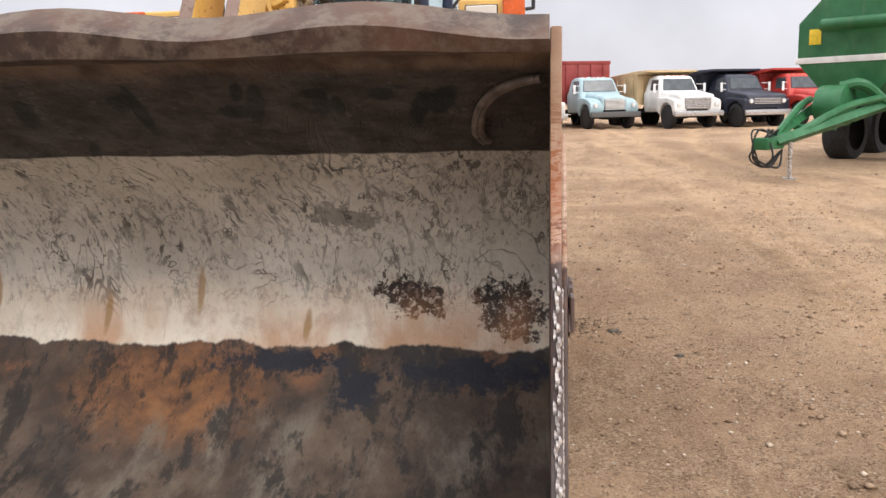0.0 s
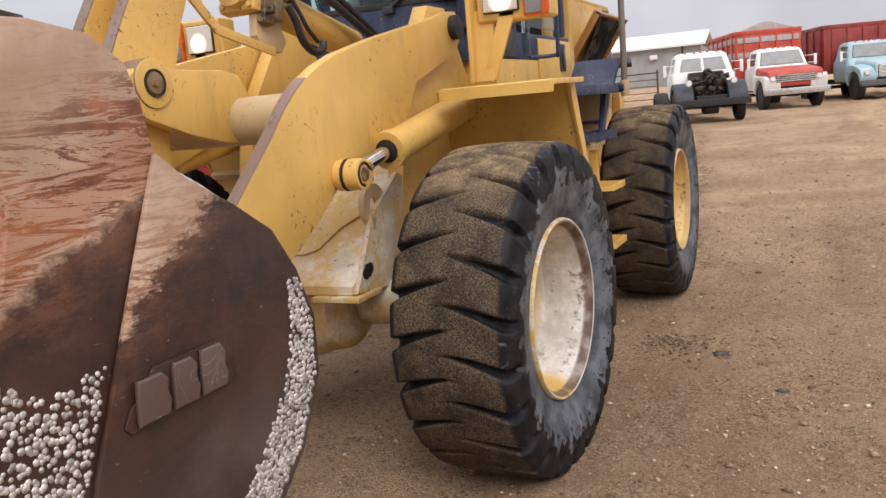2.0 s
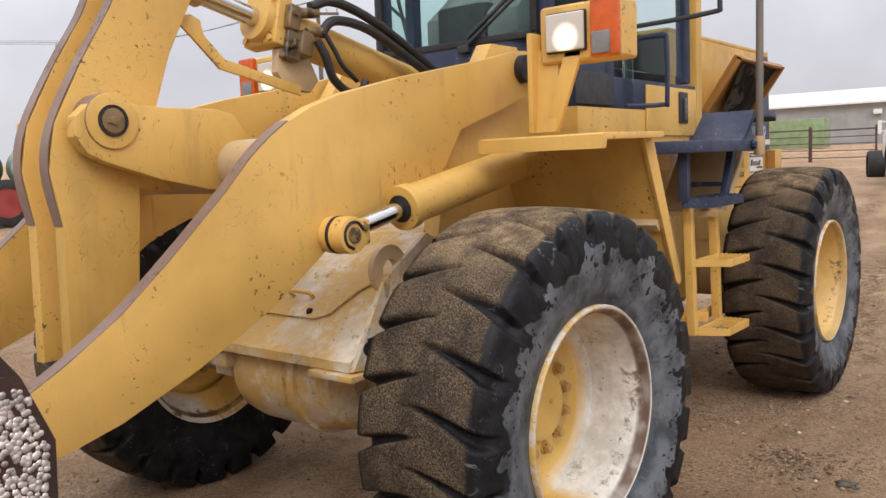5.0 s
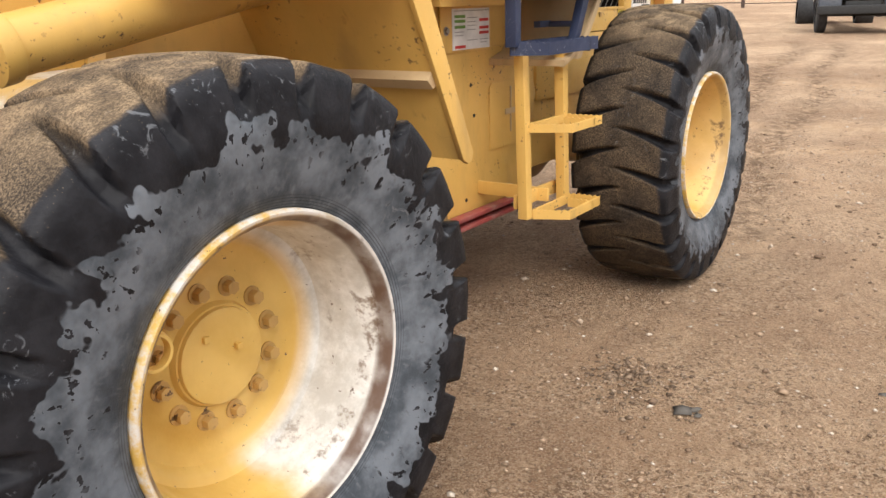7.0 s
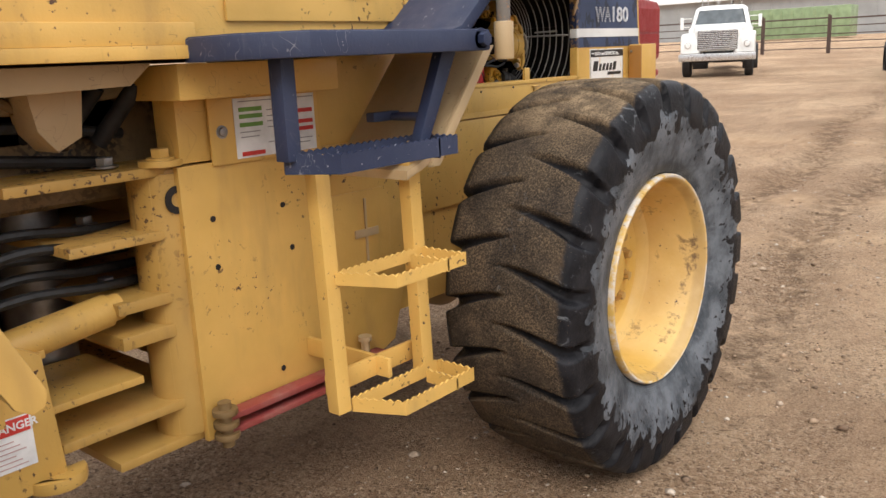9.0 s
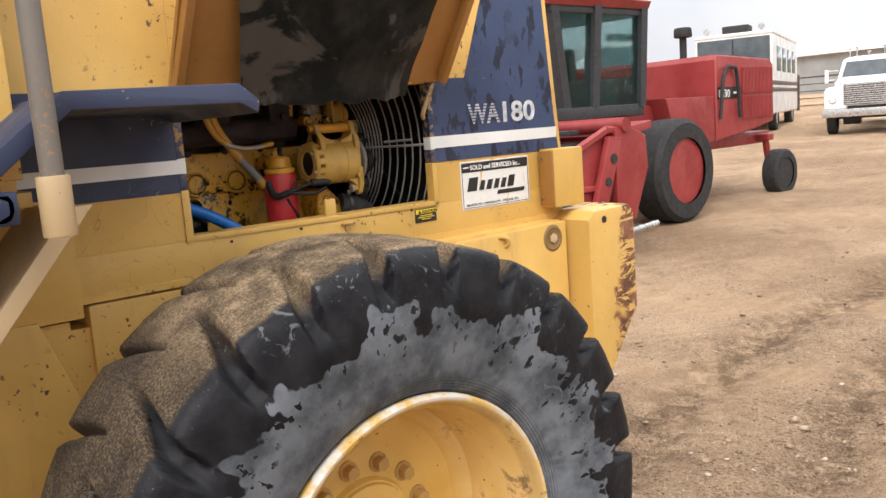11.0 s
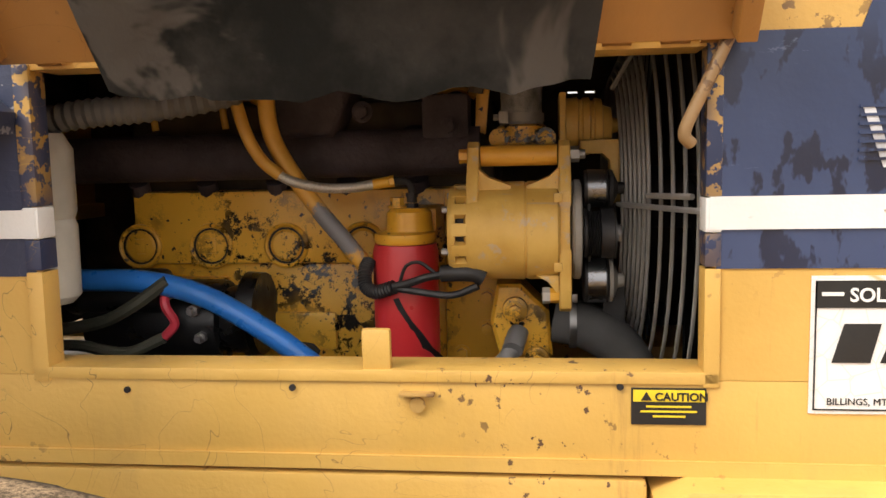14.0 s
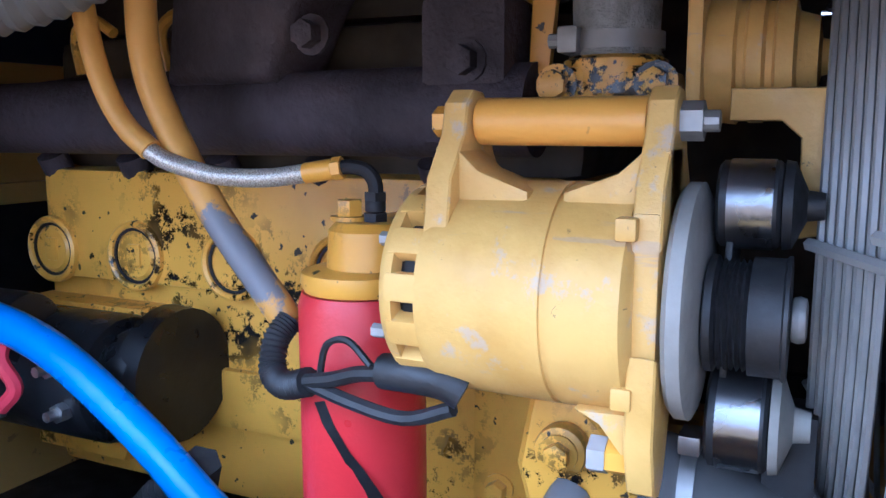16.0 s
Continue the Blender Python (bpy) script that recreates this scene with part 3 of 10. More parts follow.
def wheel(x, y, flip, mat, label, turn=0.0, drop=0.0):
    """Deep-dish disc wheel with hub bolts; its outer side faces +x unless flipped."""
    bm = B()
    seg = 56
    revolve(bm, [(0.172, 0.342), (0.190, 0.342), (0.197, 0.337), (0.196, 0.330), (0.186, 0.320), (0.16, 0.314), (0.13, 0.300), (0.02, 0.290), (0.0, 0.285), (-0.006, 0.272), (-0.012, 0.262),
                 (-0.032, 0.25), (-0.04, 0.225), (-0.04, 0.19), (-0.028, 0.175), (-0.026, 0.118), (-0.012, 0.112), (-0.010, 0.0)], seg)
    revolve(bm, [(-0.05, 0.24), (-0.09, 0.29), (-0.16, 0.32), (-0.19, 0.35)], seg)
    w = part("wheel", bm, mat, loader, label, 40, (x, y, HUB - drop))
    w.rotation_euler = (0, 0, (math.pi if flip else 0) + turn)
    ty = new("tyre", front_tyre_mesh if y < 7 else tyre_mesh)
    ty.parent = w
    if drop < 0:
        ty.scale = (1, 1 - drop * 1.1, 1 - drop * 1.1)
    ty["label"] = "worn black rubber tyre, greyed sidewall, sandy lugs"
    for k in range(12):
        a = 2 * math.pi * (k + 0.4) / 12
        bm = B()
        p = Vector((-0.028, 0.148 * math.cos(a), 0.148 * math.sin(a)))
        hexbolt(bm, p, (1, 0, 0), 0.0155, 0.022)
        part("wheel_nut", bm, bolt_mat, w)
    bm = B()
    lathe_solid(bm, [(-0.012, 0.108), (-0.002, 0.106), (0.0, 0.1)], 28)
    box(bm, -0.002, 0.012, 0.03, 0.045, 0.005, 0.02, 0.003)
    box(bm, -0.002, 0.010, -0.05, -0.035, 0.045, 0.06, 0.003)
    part("hub_cover", bm, mat, w)
    bm = B()
    revolve(bm, [(0.12, 0.036), (0.13, 0.040), (0.14, 0.036), (0.14, 0.030), (0.12, 0.030)], 24, "x", (0, -0.245, 0.13), True)
    part("valve_guard", bm, mat, w)
    return w


bolt_mat = painted("bolt_paint", (0.45, 0.27, 0.08, 1), wear=0.5, dust=0.8)
wx = 0.948
wheel(wx + 0.018, FA - 0.003, False, rim_front, "wheel with faded, rust-edged rim", radians(-2.5), 0.028)
wheel(wx, RA - 0.008, False, rim_rear, "wheel with yellow rim", 0.0, -0.012)
wheel(-wx, FA, True, rim_front, "wheel with faded, rust-edged rim", 0.0, 0.012)
wheel(-wx, RA, True, rim_rear, "wheel with yellow rim")


# ---- bucket ----
def bucket_inside_material():
    m = Mat("bucket_worn_steel", 0.55, 0.0)
    x, y, z = m.xyz()
    wob = m.math("MULTIPLY", m.math("SUBTRACT", m.noise(6, 6, 0.7, stretch=(1, 0.6, 0.6)), 0.5), 0.16)
    zz = m.math("ADD", z, wob)
    grey = m.mix(m.ramp(m.noise(3, 6, 0.65), 0.3, 0.7), (0.47, 0.45, 0.385, 1), (0.72, 0.70, 0.62, 1))
    cream = m.mix(m.ramp(m.noise(7, 5), 0.3, 0.7), (0.73, 0.65, 0.52, 1), (0.86, 0.80, 0.68, 1))
    c = m.mix(m.ramp(zz, 0.98, 0.85), grey, cream)
    scr = m.math("MULTIPLY", m.ramp(m.noise(34, 5, 0.75, stretch=(1.0, 0.35, 0.42), rot=(0, 0.6, 0), dist=0.6), 0.542, 0.585), m.ramp(m.noise(3.4, 4, 0.6), 0.38, 0.54))
    scr2 = m.math("MULTIPLY", m.ramp(m.noise(80, 4, 0.8, stretch=(1.0, 0.4, 0.4), rot=(0, 0.4, 0), loc=(3, 1, 0)), 0.56, 0.60), m.ramp(m.noise(5, 4, 0.6, loc=(1, 7, 2)), 0.38, 0.54))
    scr3 = m.math("MULTIPLY", m.ramp(m.noise(11, 6, 0.8, stretch=(1.0, 0.5, 0.8), rot=(0, 0.9, 0), loc=(4, 1, 5), dist=1.2), 0.60, 0.625), m.ramp(m.noise(2.6, 3, loc=(7, 0, 2)), 0.45, 0.6))
    fleck = m.math("MULTIPLY", m.ramp(m.noise(55, 6, 0.85, stretch=(1.0, 0.6, 0.7), rot=(0, 0.7, 0), loc=(6, 2, 1)), 0.60, 0.625), m.ramp(m.noise(2.2, 5, 0.65, loc=(2, 8, 5)), 0.44, 0.56))
    cut = m.noise(4.2, 3, 0.6, stretch=(1.0, 0.5, 0.6), rot=(0, 0.8, 0), dist=2.5, loc=(2, 5, 1))
    cut = m.math("MULTIPLY", m.ramp(m.math("ABSOLUTE", m.math("SUBTRACT", cut, 0.5)), 0.012, 0.005), m.ramp(m.noise(6, 4, loc=(0, 0, 8)), 0.42, 0.50))
    scr = m.math("MULTIPLY", m.most([scr, scr2, scr3, cut, fleck]), m.ramp(zz, 0.84, 0.97, 0.2, 1.0))
    c = m.mix(m.math("MULTIPLY", scr, m.ramp(m.noise(13, 4), 0.3, 0.7, 0.35, 1.0)), c, (0.085, 0.078, 0.066, 1))
    c = m.mix(m.math("MULTIPLY", m.ramp(m.noise(9, 6, 0.75, loc=(8, 2, 3)), 0.5, 0.72), m.ramp(zz, 0.93, 0.86, 0, 0.5)), c, (0.42, 0.28, 0.21, 1))
    stain = m.spot((0.74, 3.86, 0.90), (0.085, 0.3, 0.045), (0, 0.25, 0), 1.0, 26)
    stain2 = m.spot((1.0, 3.86, 0.87), (0.085, 0.3, 0.07), (0, 0.5, 0), 1.0, 24)
    stain3 = m.spot((0.61, 3.86, 1.11), (0.09, 0.3, 0.03), (0, 0.1, 0), 1.2, 22)
    c = m.mix(m.math("MULTIPLY", stain3, 0.6), c, (0.10, 0.095, 0.085, 1))
    c = m.mix(m.math("MULTIPLY", m.most([stain, stain2]), m.ramp(m.noise(60, 4, 0.8), 0.36, 0.48)), c, (0.012, 0.012, 0.013, 1))
    c = m.mix(m.math("MULTIPLY", m.ramp(m.noise(5, 5, stretch=(1, 1, 0.3)), 0.46, 0.66), m.ramp(z, 0.95, 0.78, 0, 0.7)), c, (0.50, 0.235, 0.09, 1))
    c = m.mix(m.math("MULTIPLY", m.ramp(m.noise(16, 4, 0.5, stretch=(1, 0.05, 0.16)), 0.67, 0.71), m.ramp(z, 1.0, 0.9, 0, 0.8)), c, (0.30, 0.17, 0.05, 1))
    runs = m.most([m.spot((rx_, 3.86, rz_), (0.010, 0.3, rl_), (0, 0.12, 0), 0.25, 40, 0.4) for rx_, rz_, rl_ in ((0.18, 0.91, 0.06), (-0.08, 0.85, 0.05), (0.47, 0.82, 0.04), (-0.4, 0.9, 0.06))])
    c = m.mix(m.math("MULTIPLY", runs, 0.75), c, (0.36, 0.20, 0.06, 1))
    pink = m.math("MULTIPLY", m.ramp(m.noise(26, 6, 0.8, loc=(1, 1, 7)), 0.52, 0.62), m.math("MULTIPLY", m.ramp(zz, 1.0, 0.93), m.ramp(zz, 0.84, 0.9)))
    c = m.mix(m.math("MULTIPLY", pink, 0.6), c, (0.36, 0.25, 0.20, 1))
    # dirt under the brow, its colour darkened to carry the shade there too
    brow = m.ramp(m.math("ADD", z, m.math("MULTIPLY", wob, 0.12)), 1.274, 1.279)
    shaded_grime = m.mix(m.ramp(m.noise(9, 6, 0.75, stretch=(1, 2, 2)), 0.35, 0.7), (0.020, 0.017, 0.015, 1), (0.072, 0.060, 0.051, 1))
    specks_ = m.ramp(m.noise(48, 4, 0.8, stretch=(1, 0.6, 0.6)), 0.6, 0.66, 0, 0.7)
    shaded_grime = m.mix(specks_, shaded_grime, (0.15, 0.128, 0.108, 1))
    shaded_grime = m.mix(m.math("MULTIPLY", m.ramp(m.noise(22, 6, 0.8, stretch=(0.6, 1.2, 1.2), loc=(2, 2, 9)), 0.54, 0.6), 0.8), shaded_grime, (0.014, 0.012, 0.011, 1))
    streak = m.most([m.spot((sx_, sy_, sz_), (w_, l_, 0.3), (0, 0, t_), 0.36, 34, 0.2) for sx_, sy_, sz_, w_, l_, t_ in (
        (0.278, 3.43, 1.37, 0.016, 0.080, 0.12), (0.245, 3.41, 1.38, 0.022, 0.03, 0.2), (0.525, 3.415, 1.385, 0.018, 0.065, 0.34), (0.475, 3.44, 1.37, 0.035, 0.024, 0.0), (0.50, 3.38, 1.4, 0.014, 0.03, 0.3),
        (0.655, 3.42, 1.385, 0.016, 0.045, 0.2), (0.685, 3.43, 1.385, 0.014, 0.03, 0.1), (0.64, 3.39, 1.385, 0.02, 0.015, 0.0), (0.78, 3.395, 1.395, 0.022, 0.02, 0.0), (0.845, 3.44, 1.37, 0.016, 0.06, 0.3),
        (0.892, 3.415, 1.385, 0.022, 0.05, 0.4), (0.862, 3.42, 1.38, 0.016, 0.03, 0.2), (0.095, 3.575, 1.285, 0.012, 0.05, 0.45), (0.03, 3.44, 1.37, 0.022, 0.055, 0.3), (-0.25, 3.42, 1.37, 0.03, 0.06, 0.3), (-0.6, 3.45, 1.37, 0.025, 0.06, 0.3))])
    shaded_grime = m.mix(m.math("MULTIPLY", m.ramp(m.noise(5, 6, 0.7, loc=(0, 3, 1)), 0.45, 0.65), m.ramp(z, 1.40, 1.44)), shaded_grime, (0.14, 0.108, 0.082, 1))
    shaded_grime = m.mix(streak, shaded_grime, (0.006, 0.008, 0.008, 1))
    c = m.mix(brow, c, shaded_grime)
    top = m.ramp(m.math("ADD", z, m.math("MULTIPLY", wob, 0.2)), 1.43, 1.45)
    c = m.mix(top, c, m.mix(m.ramp(m.noise(12, 5), 0.35, 0.65), (0.06, 0.035, 0.024, 1), (0.16, 0.112, 0.078, 1)))
    # rust and packed dirt on the floor
    floor = m.ramp(m.math("ADD", z, m.math("MULTIPLY", m.math("SUBTRACT", m.noise(6, 5, 0.6, stretch=(1, 0.2, 0.2)), 0.5), 0.10)), 0.782, 0.774)
    rust = m.mix(m.ramp(m.noise(3.2, 6, 0.7, loc=(0.5, 2, 1)), 0.4, 0.65), (0.050, 0.036, 0.028, 1), (0.125, 0.088, 0.062, 1))
    rust = m.mix(m.math("MULTIPLY", m.spot((0.16, 3.72, 0.69), (0.24, 0.2, 0.10), (0, 0, 0), 0.5, 6, 0.5), 0.85), rust, m.mix(m.ramp(m.noise(14, 5, 0.7), 0.35, 0.65), (0.13, 0.062, 0.032, 1), (0.28, 0.125, 0.048, 1)))
    rust = m.mix(m.math("MULTIPLY", m.ramp(m.noise(5, 5, 0.7, loc=(9, 0, 4)), 0.5, 0.66), m.ramp(z, 0.66, 0.72)), rust, (0.23, 0.105, 0.05, 1))
    lowz = m.math("ADD", z, m.math("MULTIPLY", wob, 0.9))
    rust = m.mix(m.math("MULTIPLY", m.ramp(m.noise(7, 6, 0.75, stretch=(1, 0.45, 0.45), rot=(0, 0, 0.6)), 0.46, 0.66), m.ramp(lowz, 0.66, 0.60)), rust, (0.15, 0.128, 0.10, 1))
    rust = m.mix(m.math("MULTIPLY", m.ramp(m.noise(10, 6, 0.75, stretch=(1, 0.5, 0.5), rot=(0, 0, 0.7), loc=(3, 3, 0)), 0.5, 0.58), 0.85), rust, (0.020, 0.018, 0.017, 1))
    tar = m.most([m.spot((0.42, 3.86, 0.74), (0.17, 0.2, 0.022), (0, 0, 0), 1.0, 22, 0.3), m.spot((0.95, 3.86, 0.72), (0.22, 0.2, 0.03), (0, 0, 0), 1.0, 20, 0.3), m.spot((0.62, 3.76, 0.69), (0.06, 0.05, 0.05), (0, 0, 0), 1.0, 22, 0.3)])
    rust = m.mix(tar, rust, (0.013, 0.016, 0.026, 1))
    c = m.mix(floor, c, rust)
    m.color(c)
    m.rough(m.ramp(m.noise(11, 5), 0.3, 0.7, 0.42, 0.75))
    return m.bump(m.math("ADD", m.noise(45, 5, 0.7), m.math("MULTIPLY", scr, -1.0)), 0.45, 0.008).m


def bucket_side_material(name, wearing):
    m = Mat(name, 0.5)
    x, y, z = m.xyz()
    n = m.math("MULTIPLY", m.math("SUBTRACT", m.noise(8, 6, 0.75, stretch=(1, 0.6, 1)), 0.5), 0.16)
    tan_ = m.mix(m.ramp(m.noise(5, 5), 0.3, 0.7), (0.36, 0.225, 0.15, 1), (0.56, 0.40, 0.295, 1))
    brown = m.mix(m.ramp(m.noise(5, 6, 0.7), 0.3, 0.72), (0.016, 0.008, 0.007, 1), (0.068, 0.027, 0.017, 1))
    brown = m.mix(m.ramp(z, 0.98, 0.74, 0, 0.75), brown, m.mix(m.ramp(m.noise(6, 5), 0.35, 0.65), (0.05, 0.036, 0.032, 1), (0.12, 0.095, 0.085, 1)))
    rust = m.mix(m.ramp(m.noise(12, 4), 0.35, 0.65), (0.13, 0.04, 0.018, 1), (0.30, 0.10, 0.035, 1))
    scr = m.ramp(m.noise(9, 6, 0.82, stretch=(1, 0.4, 3.6), rot=(0.45, 0, 0), dist=2.4), 0.515, 0.54)
    scr2 = m.ramp(m.noise(8, 5, 0.8, stretch=(1, 0.3, 3.4), rot=(-0.3, 0, 0), dist=2.0, loc=(0, 3, 0)), 0.56, 0.58)
    scr3 = m.ramp(m.noise(26, 5, 0.8, stretch=(1, 0.3, 2.4), rot=(0.15, 0, 0), dist=1.5, loc=(0, 8, 0)), 0.585, 0.605)
    scr = m.most([scr, scr2, scr3])
    if wearing:
        # tan paint is left in the upper corner and along the front edge
        d = m.math("SUBTRACT", m.math("MULTIPLY", m.math("SUBTRACT", y, 3.55), 0.926), m.math("MULTIPLY", m.math("SUBTRACT", z, 1.31), 0.38))
        lvl = m.math("SUBTRACT", m.math("ADD", m.math("MULTIPLY", m.math("SUBTRACT", z, 1.12), 0.80), m.math("MULTIPLY", m.math("SUBTRACT", m.noise(13, 7, 0.82, stretch=(1, 0.5, 1.2), rot=(0.7, 0, 0)), 0.5), 0.34)), m.math("SUBTRACT", d, 0.035))
        keep = m.ramp(lvl, -0.012, 0.022)
        scr = m.math("MULTIPLY", scr, m.ramp(z, 1.32, 1.1, 0.15, 0.75))
        halo = m.ramp(lvl, -0.16, 0.0, 0, 0.5)
    else:
        lvl = m.math("ADD", m.math("ADD", z, n), m.math("MULTIPLY", m.math("SUBTRACT", y, 3.45), -0.45))
        keep = m.ramp(lvl, 1.195, 1.225)
        scr = m.math("MULTIPLY", scr, m.math("MULTIPLY", m.ramp(lvl, 1.47, 1.33, 0.15, 1.0), m.ramp(lvl, 1.18, 1.24)))
        red = m.math("MULTIPLY", m.ramp(lvl, 1.20, 1.25), m.ramp(lvl, 1.36, 1.28, 0, 0.6))
        tan_ = m.mix(red, tan_, (0.33, 0.13, 0.06, 1))
        halo = m.ramp(lvl, 1.08, 1.2, 0, 0.5)
    tan_ = m.mix(scr, tan_, rust)
    c = m.mix(m.math("MULTIPLY", halo, m.ramp(m.noise(11, 6, 0.8, stretch=(1, 0.5, 1.4), rot=(0.6, 0, 0)), 0.45, 0.62)), brown, (0.20, 0.085, 0.045, 1))
    c = m.mix(keep, c, tan_)
    c = m.mix(m.math("MULTIPLY", m.ramp(m.noise(18, 6, 0.85, stretch=(1, 0.3, 1.6), rot=(0.8, 0, 0), dist=1.0), 0.63, 0.66), 0.6), c, (0.24, 0.13, 0.085, 1))
    c = m.mix(m.ramp(m.noise(70, 4, 0.8, stretch=(1, 0.7, 0.7), rot=(0.6, 0, 0), loc=(1, 0, 0)), 0.69, 0.72, 0, 0.6), c, (0.5, 0.42, 0.36, 1))
    m.color(c).rough(m.ramp(m.noise(7, 4), 0.3, 0.7, 0.32, 0.58))
    return m.bump(m.math("ADD", m.noise(50, 5, 0.7), m.math("MULTIPLY", scr, -0.6)), 0.25, 0.005).m


bucket_in = bucket_inside_material()
bucket_out = bucket_side_material("bucket_rusty_paint", False)
wear_out = bucket_side_material("bucket_wear_paint", True)
rail_rust_mat = Mat("rusty_rail", 0.7)
rail_rust_mat.color(rail_rust_mat.mix(rail_rust_mat.ramp(rail_rust_mat.noise(10, 6, 0.75), 0.42, 0.6), rail_rust_mat.mix(rail_rust_mat.ramp(rail_rust_mat.noise(4, 5), 0.4, 0.6), (0.035, 0.022, 0.017, 1), (0.10, 0.05, 0.03, 1)), (0.135, 0.098, 0.072, 1)))
rail_rust_mat = rail_rust_mat.bump(rail_rust_mat.noise(40, 5, 0.7), 0.4, 0.008).m
bead_mat = plain("weld_bead", (0.50, 0.46, 0.44, 1), 0.34, 0.45, 0.45, 60)
BW = 1.112
inner = [(2.75, 0.25), (3.48, 0.52), (3.62, 0.585), (3.74, 0.67), (3.83, 0.76), (3.875, 0.86), (3.88, 0.95), (3.85, 1.05), (3.78, 1.15), (3.69, 1.225), (3.586, 1.283), (3.45, 1.365), (3.34, 1.43), (3.29, 1.462)]
fine = [tuple(p)[:2] for p in smooth_line([(a, b, 0) for a, b in inner], 4)]
bm = B()
ribbon_plate(bm, fine, -0.02, -BW + 0.02, BW - 0.02)
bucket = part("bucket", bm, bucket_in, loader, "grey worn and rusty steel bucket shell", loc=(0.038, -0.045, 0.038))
# top rail of the bucket, bent up in the middle like an old spill guard
bm = B()
rows = []
for i in range(41):
    x = (BW - 0.021) * (i / 20 - 1)
    up = 0.012 * math.sin(i * 0.6) + 0.02 * (1 - (x / BW) ** 2)
    rows.append([bm.verts.new(p) for p in ((x, 3.25, 1.460 + 0.3 * up), (x, 3.235, 1.486 + up), (x, 3.30, 1.532 + up), (x, 3.40, 1.516 + up), (x, 3.40, 1.475), (x, 3.30, 1.46))])
for a, b in zip(rows, rows[1:]):
    for k in range(6):
        bm.faces.new((a[k], a[(k + 1) % 6], b[(k + 1) % 6], b[k]))
bm.faces.new(rows[0])
bm.faces.new(rows[-1])
part("top_rail", bm, rail_rust_mat, bucket, "rust-brown top edge of the bucket", 50)
side = [(3.285, 1.50), (3.305, 1.37), (3.317, 1.27), (3.29, 1.17), (3.25, 1.09), (3.205, 0.98), (3.17, 0.91), (3.04, 0.62), (2.74, 0.25), (2.78, 0.20), (3.5, 0.49), (3.71, 0.625), (3.83, 0.735), (3.90, 0.86),
        (3.91, 0.95), (3.88, 1.05), (3.81, 1.15), (3.72, 1.21), (3.60, 1.275), (3.57, 1.32), (3.56, 1.39), (3.54, 1.445), (3.48, 1.485), (3.39, 1.50)]
wear = [(3.562, 1.312), (3.62, 1.268), (3.72, 1.215), (3.815, 1.155), (3.875, 1.07), (3.915, 0.97), (3.91, 0.86), (3.84, 0.735), (3.71, 0.62), (3.50, 0.485), (3.22, 0.45), (3.37, 0.88), (3.445, 1.05), (3.50, 1.175)]
for sx in (1, -1):
    bm = B()
    prism(bm, side, "x", sx * (BW - 0.02), sx * BW, 0.004)
    sp = part("side_plate", bm, bucket_out, bucket, "scratched tan paint over brown rust")
    bm = B()
    prism(bm, wear, "x", sx * (BW + 0.002), sx * (BW + 0.014), 0.005)
    part("wear_plate", bm, wear_out, sp, "dark brown wear plate, paint scraped off")
# cutting edge
bm = B()
prism(bm, [(2.55, 0.15), (2.80, 0.235), (2.80, 0.265), (2.57, 0.185)], "x", -BW, BW, 0.003)
part("cutting_edge", bm, steel, bucket, "bare steel cutting edge")
ring_mat = plain("grimy_weld", (0.13, 0.105, 0.085, 1), 0.7, 0, 0.45, 25, 0.4)
# half-round weld ring in the upper corner
for sx in (1, -1):
    bm = B()
    arc = [(1.07, 3.352, 1.422), (1.033, 3.363, 1.416), (0.987, 3.396, 1.396), (0.960, 3.447, 1.364), (0.951, 3.512, 1.325), (0.965, 3.545, 1.306)]
    line = smooth_line([(sx * p, q - 0.006, r - 0.006) for p, q, r in arc], 5)
    for lift_ in (-0.005, 0.005):
        tube(bm, [p + Vector((lift_, 0, 0)) for p in line], 0.008, 8, 1)
    part("weld_ring", bm, ring_mat, bucket, "half-round weld ring")


